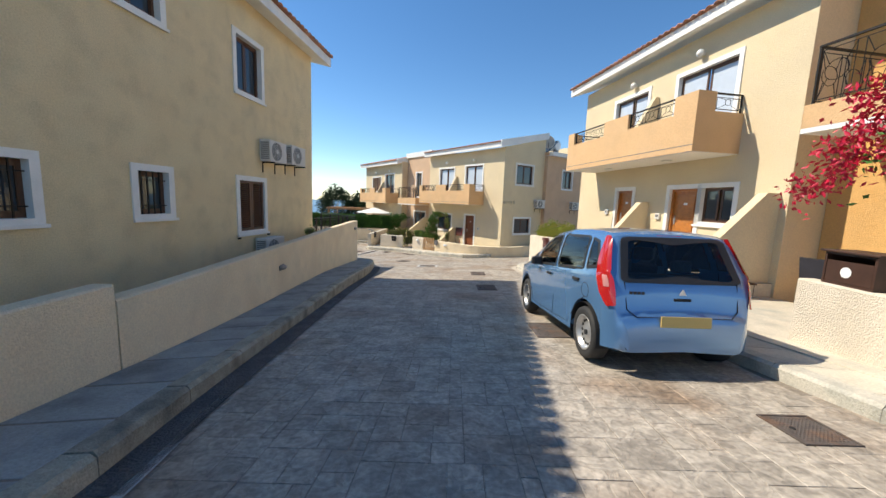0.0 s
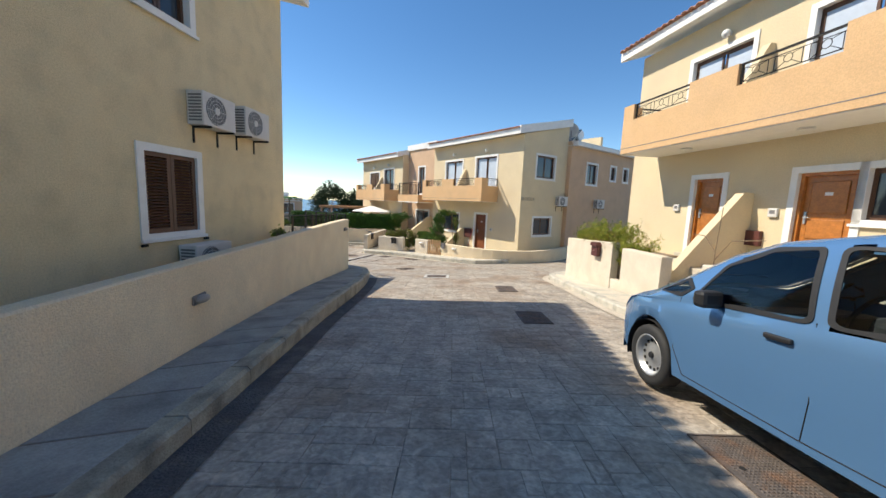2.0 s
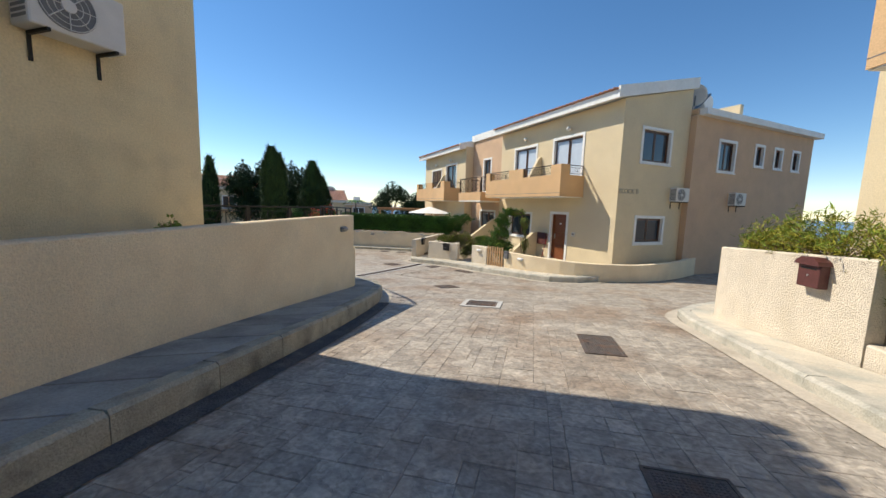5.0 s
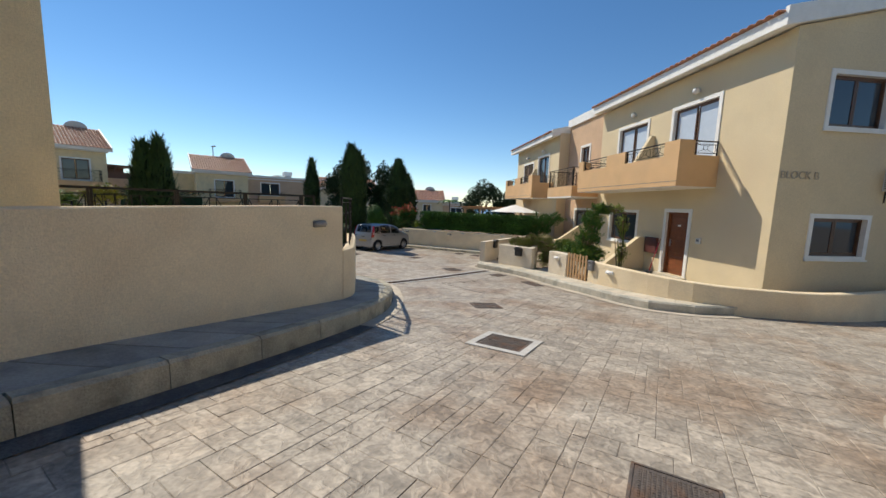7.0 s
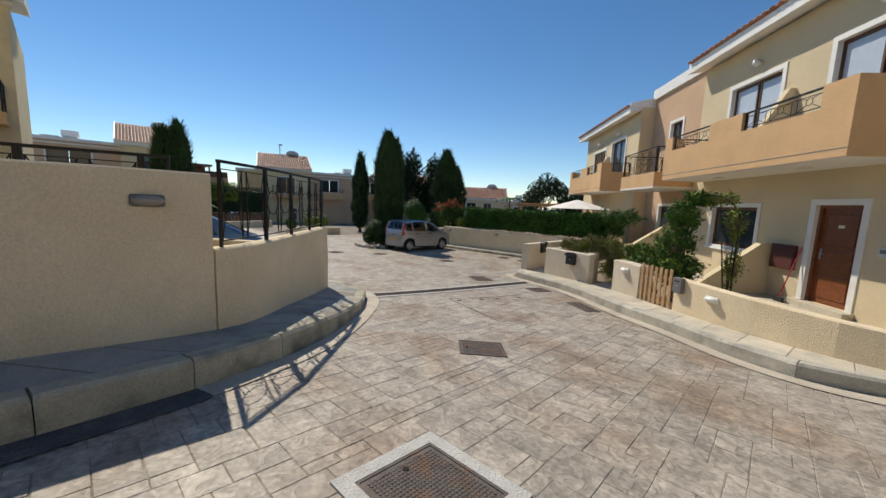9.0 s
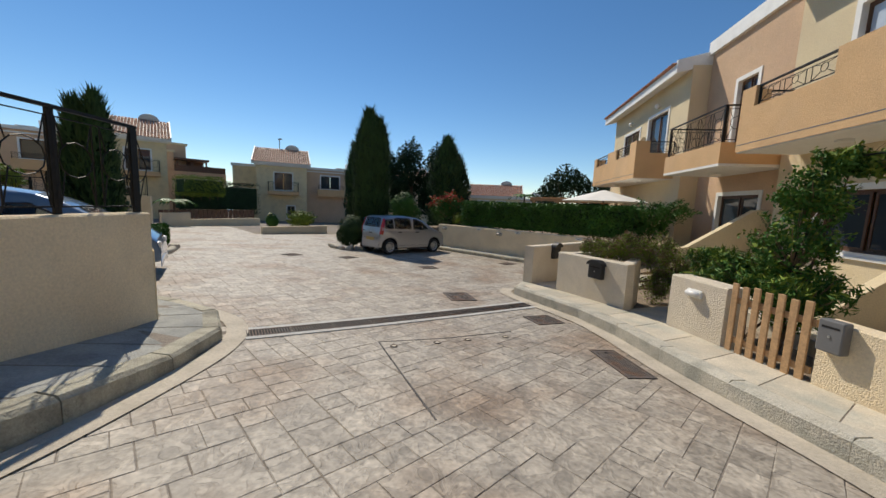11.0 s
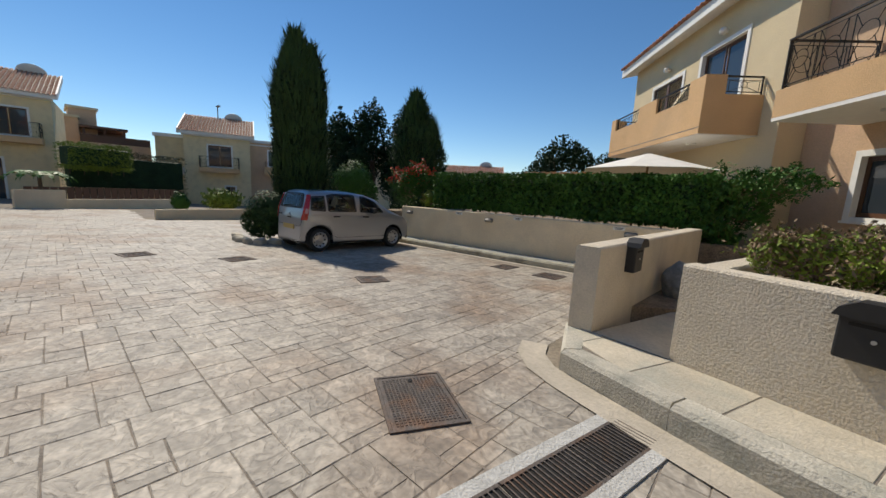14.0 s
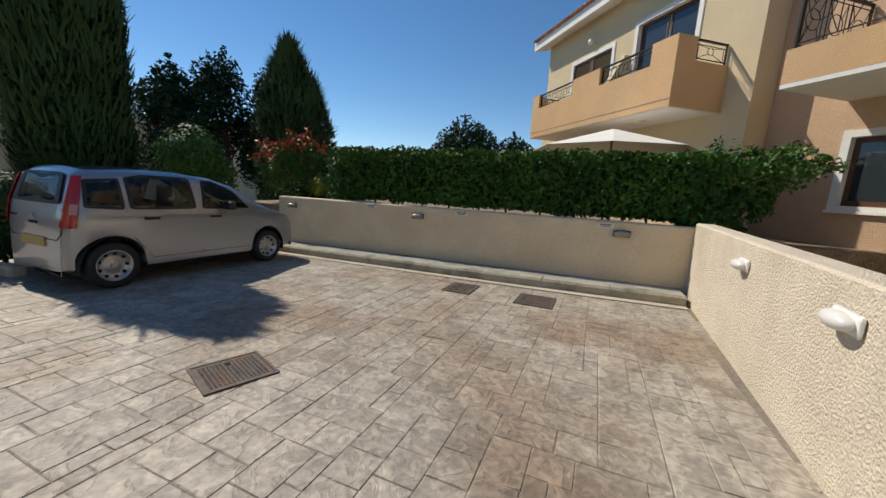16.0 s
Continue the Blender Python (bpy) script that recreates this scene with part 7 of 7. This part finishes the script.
bush("low plant in a dark pot beside the pier", [(-2.08, 23.2, -1.05, 0.16, 0.16, 0.26)], 420, 115, "leaf", (0.03, 0.06), ground=-1.49, name="potted_plant", category="plant")

# yard things by the ochre house
cab = thing("cabinet", "small dark brown wooden cabinet on the yard wall", "cabinet", Matrix.Translation((5.08, 2.65, 0.92)) @ Matrix.Rotation(radians(-92), 4, "Z"))
part("body", ring(boxed(-0.27, 0.27, 0.02, 0.34, 0.0, 0.02), -0.27, 0.27, 0.0, 0.36, 0.025, 0.0, 0.34), M["boxbrown"], cab)
part("back_panel", boxed(-0.245, 0.245, 0.3, 0.335, 0.026, 0.334), M["boxbrown"], cab)
dr = part("door", boxed(-0.24, 0.24, 0.004, 0.022, 0.03, 0.27), M["boxbrown"], cab)
part("emblem", cyl(bmesh.new(), (-0.02, 0.0, 0.15), (-0.02, 0.003, 0.15), 0.06, n=10), M["white"], dr)
part("top_board", boxed(-0.31, 0.31, -0.03, 0.37, 0.362, 0.385, None, 0.006), M["boxbrown"], cab)


def armchair(x, y, z, turn):
    t = thing("garden_chair", "blue fabric garden chair with a dark board", "chair", Matrix.Translation((x, y, z)) @ Matrix.Rotation(turn, 4, "Z"), "garden chairs")
    for sx in (-0.28, 0.28):
        for sy in (-0.25, 0.25):
            part("leg", boxed(sx - 0.02, sx + 0.02, sy - 0.02, sy + 0.02, 0, 0.62 if sy < 0 else 0.95), M["bluechair"], t)
        part("armrest", boxed(sx - 0.03, sx + 0.03, -0.28, 0.27, 0.622, 0.65, None, 0.008), M["bluechair"], t)
    part("seat", boxed(-0.26, 0.26, -0.26, 0.23, 0.40, 0.45, None, 0.015), M["bluechair"], t)
    part("backrest", boxed(-0.26, 0.26, 0.23, 0.27, 0.45, 0.95, None, 0.015), M["bluechair"], t)
    return t


armchair(7.35, 5.0, 0.0, radians(200))
armchair(7.3, 3.4, 0.0, radians(250))
board = thing("board", "dark square board leaning on the chair", "board", Matrix.Translation((7.05, 4.85, 0.42)) @ Matrix.Rotation(radians(110), 4, "Z") @ Matrix.Rotation(radians(-12), 4, "X"))
part("panel", boxed(-0.27, 0.27, 0.0, 0.02, 0.0, 0.55), M["board"], board)
toy = thing("toy_table", "low dark table with blue and yellow toys", "table", Matrix.Translation((6.6, 6.1, 0.0)))
part("tabletop", boxed(-0.3, 0.3, -0.2, 0.2, 0.25, 0.28), M["boxbrown"], toy)
for sx in (-0.26, 0.26):
    for sy in (-0.16, 0.16):
        part("leg", boxed(sx - 0.015, sx + 0.015, sy - 0.015, sy + 0.015, 0, 0.249), M["boxbrown"], toy)
part("toy", boxed(-0.25, -0.02, -0.1, 0.1, 0.281, 0.46, None, 0.03), M["toyblue"], toy, "blue plastic toy")
part("toy", boxed(0.02, 0.2, -0.12, 0.06, 0.281, 0.40, None, 0.03), M["yellow"], toy, "yellow and black plastic toy")

# intercoms beside the doors
for m, x, y, z in ((EAST, -0.35, 0.0, 1.55), (EAST, 2.1, 0.0, 1.5), (BLOCK, -0.35, F, 0.0)):
    t = thing("intercom", "grey intercom box beside the front door", "intercom", m @ Matrix.Translation((x, y, z)), "intercoms")
    part("housing", boxed(-0.09, 0.09, -0.06, 0.0, -0.09, 0.09, None, 0.015), M["ac"], t)
    part("speaker_grille", boxed(-0.05, 0.05, -0.066, -0.061, -0.02, 0.05), M["ac_grey"], t)
box_m = thing("meter_box", "dark red metal meter box on the divider wall", "meter box", BLOCK @ Matrix.Translation((-2.35, F, -0.35)))
part("housing", boxed(-0.3, 0.3, -0.1, 0.0, -0.28, 0.28, None, 0.01), M["rustred"], box_m)
box_e = thing("meter_box", "dark red metal meter box on the house wall", "meter box", EAST @ Matrix.Translation((1.75, -0.0, 0.95)))
part("housing", boxed(-0.2, 0.2, -0.09, 0.0, -0.16, 0.16, None, 0.01), M["rustred"], box_e)
broom = thing("broom", "red-handled broom leaning on the wall", "broom", BLOCK @ Matrix.Translation((-1.98, F - 0.3, -1.34)))
part("handle", cyl(bmesh.new(), (0, 0, 0.12), (0.05, 0.26, 1.25), 0.014, n=8), M["tail"], broom)
part("brush", boxed(-0.12, 0.12, -0.03, 0.03, 0, 0.12, None, 0.01), M["plastic"], broom)

# tanks and dishes on the roofs of the block
for x, y in ((0.4, 7.2), (-2.4, 8.2)):
    t = thing("water_tank", "white roof water tank with solar panel", "water tank", BLOCK @ Matrix.Translation((x, y, 5.2)))
    part("tank", cyl(bmesh.new(), (-0.6, 0, 0.75), (0.6, 0, 0.75), 0.32, n=18), M["white"], t)
    for sx in (-0.45, 0.45):
        part("leg", boxed(sx - 0.03, sx + 0.03, -0.25, 0.25, 0, 0.5), M["ac_grey"], t)
    part("solar_panel", boxed(-0.9, 0.9, -0.03, 0.03, 0.0, 1.3, Matrix.Translation((0, -1.4, 0.15)) @ Matrix.Rotation(radians(-50), 4, "X")), M["glass"], t)
dish = thing("satellite_dish", "grey satellite dish on the roof edge", "satellite dish", BLOCK @ Matrix.Translation((1.2, 5.9, 5.2)))
part("mast", cyl(bmesh.new(), (0, 0, 0), (0, 0, 0.8), 0.025, n=8), M["ac_grey"], dish)
d_ob = part("reflector", lathe(bmesh.new(), [(0, 0.0), (0.2, 0.02), (0.35, 0.07), (0.45, 0.13), (0.45, 0.14), (0.35, 0.08), (0.2, 0.03), (0, 0.01)], n=24), M["ac"], dish, "", True)
d_ob.matrix_local = Matrix.Translation((0, 0, 0.85)) @ Matrix.Rotation(radians(200), 4, "Z") @ Matrix.Rotation(radians(-25), 4, "X")

# stone edging of the planted beds in the yard
rng = random.Random(4)


def edging(points, label):
    t = thing("stone_edging", label, "edging")
    for x, y in resample(points, 0.37):
        bm = bmesh.new()
        box(bm, -0.19, 0.19, -0.11, 0.11, -0.1, rng.uniform(0.10, 0.16), Matrix.Translation((x, y, ground_z(x, y))) @ Matrix.Rotation(rng.uniform(-0.5, 0.5) + 2.8, 4, "Z"), 0.05)
        for v in bm.verts:
            v.co += noise.noise_vector(v.co * 5) * 0.03
        part("edge_stone", bm, M["slab"], t)


edging([(-12.75, 16.5), (-13.6, 16.95), (-14.6, 17.25), (-15.6, 17.5)], "rounded stones edging the low hedge")
edging([(-13.42, 23.7), (-13.5, 23.0), (-13.95, 22.72), (-14.8, 22.85)], "rounded stones edging the tree bed")
fence = thing("fence", "dark brown timber fence behind the far wall", "fence")
for i in range(22):
    y = 18.6 + i * 0.30
    x = -31.2 - (y - 18.6) * 0.36
    part("board", boxed(-0.015, 0.015, -0.14, 0.14, 0, 1.05, Matrix.Translation((x, y, -2.0)) @ Matrix.Rotation(radians(20), 4, "Z")), M["shutter"], fence)


# ---- stamped road stones ----
KEEP_OUT = [
    resample(KERB_WEST, 0.4) + [(-40.0, 14.0), (-40.0, -6.0)],
    resample(KERB_EAST, 0.4) + [(30.0, 17.0), (30.0, -6.0)],
    [(-4.96, 27.0), (-5.17, 23.05)] + resample(KERB_NORTH, 0.4) + [(4.6, 19.95), (6.1, 21.45), (7.9, 24.0), (12.0, 34.0), (-4.9, 34.0)],
    [(-40.0, 26.8), (-5.0, 27.05), (-4.0, 40.0), (-40.0, 40.0)],
    [(-21.4, 21.9), (-21.6, 30.0), (-40.0, 30.0), (-40.0, 12.0), (-28.4, 19.0), (-28.4, 22.0)],
]


def road_stones():
    """Random ashlar on an 11 cm module. Stones of the stretch walked are objects of their own, the rest is one piece of stuff."""
    unit, x0, y0, nx, ny = 0.112, -28.0, -3.5, 360, 278
    taken = np.zeros((nx, ny), bool)
    rng = random.Random(11)
    sizes = [(2, 2), (3, 2), (4, 2), (2, 3), (3, 3), (4, 3), (3, 4), (2, 2), (3, 2)]
    bed = tagged(new("road", bpy.data.meshes.new("road")), "stamped stone-pattern concrete road, sunlit and worn", "road", kind="structure")
    verts, faces, cache, count = [], [], {}, 0
    for j in range(ny):
        for i in range(nx):
            if taken[i, j]:
                continue
            rng.shuffle(sizes)
            for w, h in sizes + [(2, 1), (1, 2), (1, 1)]:
                if i + w <= nx and j + h <= ny and not taken[i:i + w, j:j + h].any():
                    break
            taken[i:i + w, j:j + h] = True
            cx, cy = x0 + (i + w / 2) * unit, y0 + (j + h / 2) * unit
            if any(inside(p, cx, cy) for p in KEEP_OUT):
                continue
            g, b, lift = 0.0008, 0.0055, rng.uniform(-0.0015, 0.0015)
            hw, hh = w * unit / 2 - g, h * unit / 2 - g
            near = (-1.4 < cx < 1.5 and 3.0 < cy < 9.0) or (-6.6 < cx < -3.6 and 22.4 > cy > 18.4)
            if near and count < 300:
                count += 1
                key = (w, h, rng.randint(0, 2))
                if key not in cache:
                    me = bpy.data.meshes.new("stone")
                    jit = [rng.uniform(-0.006, 0.006) for _ in range(8)]
                    low = [(sx * hw + jit[2 * k], sy * hh + jit[2 * k + 1], -0.0055) for k, (sx, sy) in enumerate(((-1, -1), (1, -1), (1, 1), (-1, 1)))]
                    top = [(x - math.copysign(b, x), y - math.copysign(b, y), 0.0) for x, y, _ in low]
                    me.from_pydata(low + top, [], [(4, 5, 6, 7), (0, 1, 5, 4), (1, 2, 6, 5), (2, 3, 7, 6), (3, 0, 4, 7)])
                    me.materials.append(M["stone_part"])
                    cache[key] = me
                ob = new("stone", cache[key])
                ob.parent = bed
                ob.matrix_world = on_slope(cx, cy, 0.0, lift)
            else:
                base = len(verts)
                for inset, dz in ((0.0, -0.0055), (b, 0.0)):
                    for sx, sy in ((-1, -1), (1, -1), (1, 1), (-1, 1)):
                        x, y = cx + sx * (hw - inset) + rng.uniform(-0.004, 0.004), cy + sy * (hh - inset) + rng.uniform(-0.004, 0.004)
                        verts.append((x, y, ground_z(x, y) + dz + lift))
                faces += [(base + 4, base + 5, base + 6, base + 7)] + [(base + k, base + (k + 1) % 4, base + 4 + (k + 1) % 4, base + 4 + k) for k in range(4)]
    stuff = pydata("road_stones", verts, faces, M["stone"], bed)
    tagged(stuff, "stamped stones of the road and yard", kind="stuff")
    me = bed.data
    pts = [(-28, -4), (12, -4), (12, 30), (-28, 30)]
    step = 41
    gx, gy = np.linspace(-28, 12, step), np.linspace(-4, 30, step)
    v = [(float(x), float(y), ground_z(x, y) - 0.0045) for y in gy for x in gx]
    me.from_pydata(v, [], [(r * step + c, r * step + c + 1, (r + 1) * step + c + 1, (r + 1) * step + c) for r in range(step - 1) for c in range(step - 1)])
    me.materials.append(M["joint"])


road_stones()
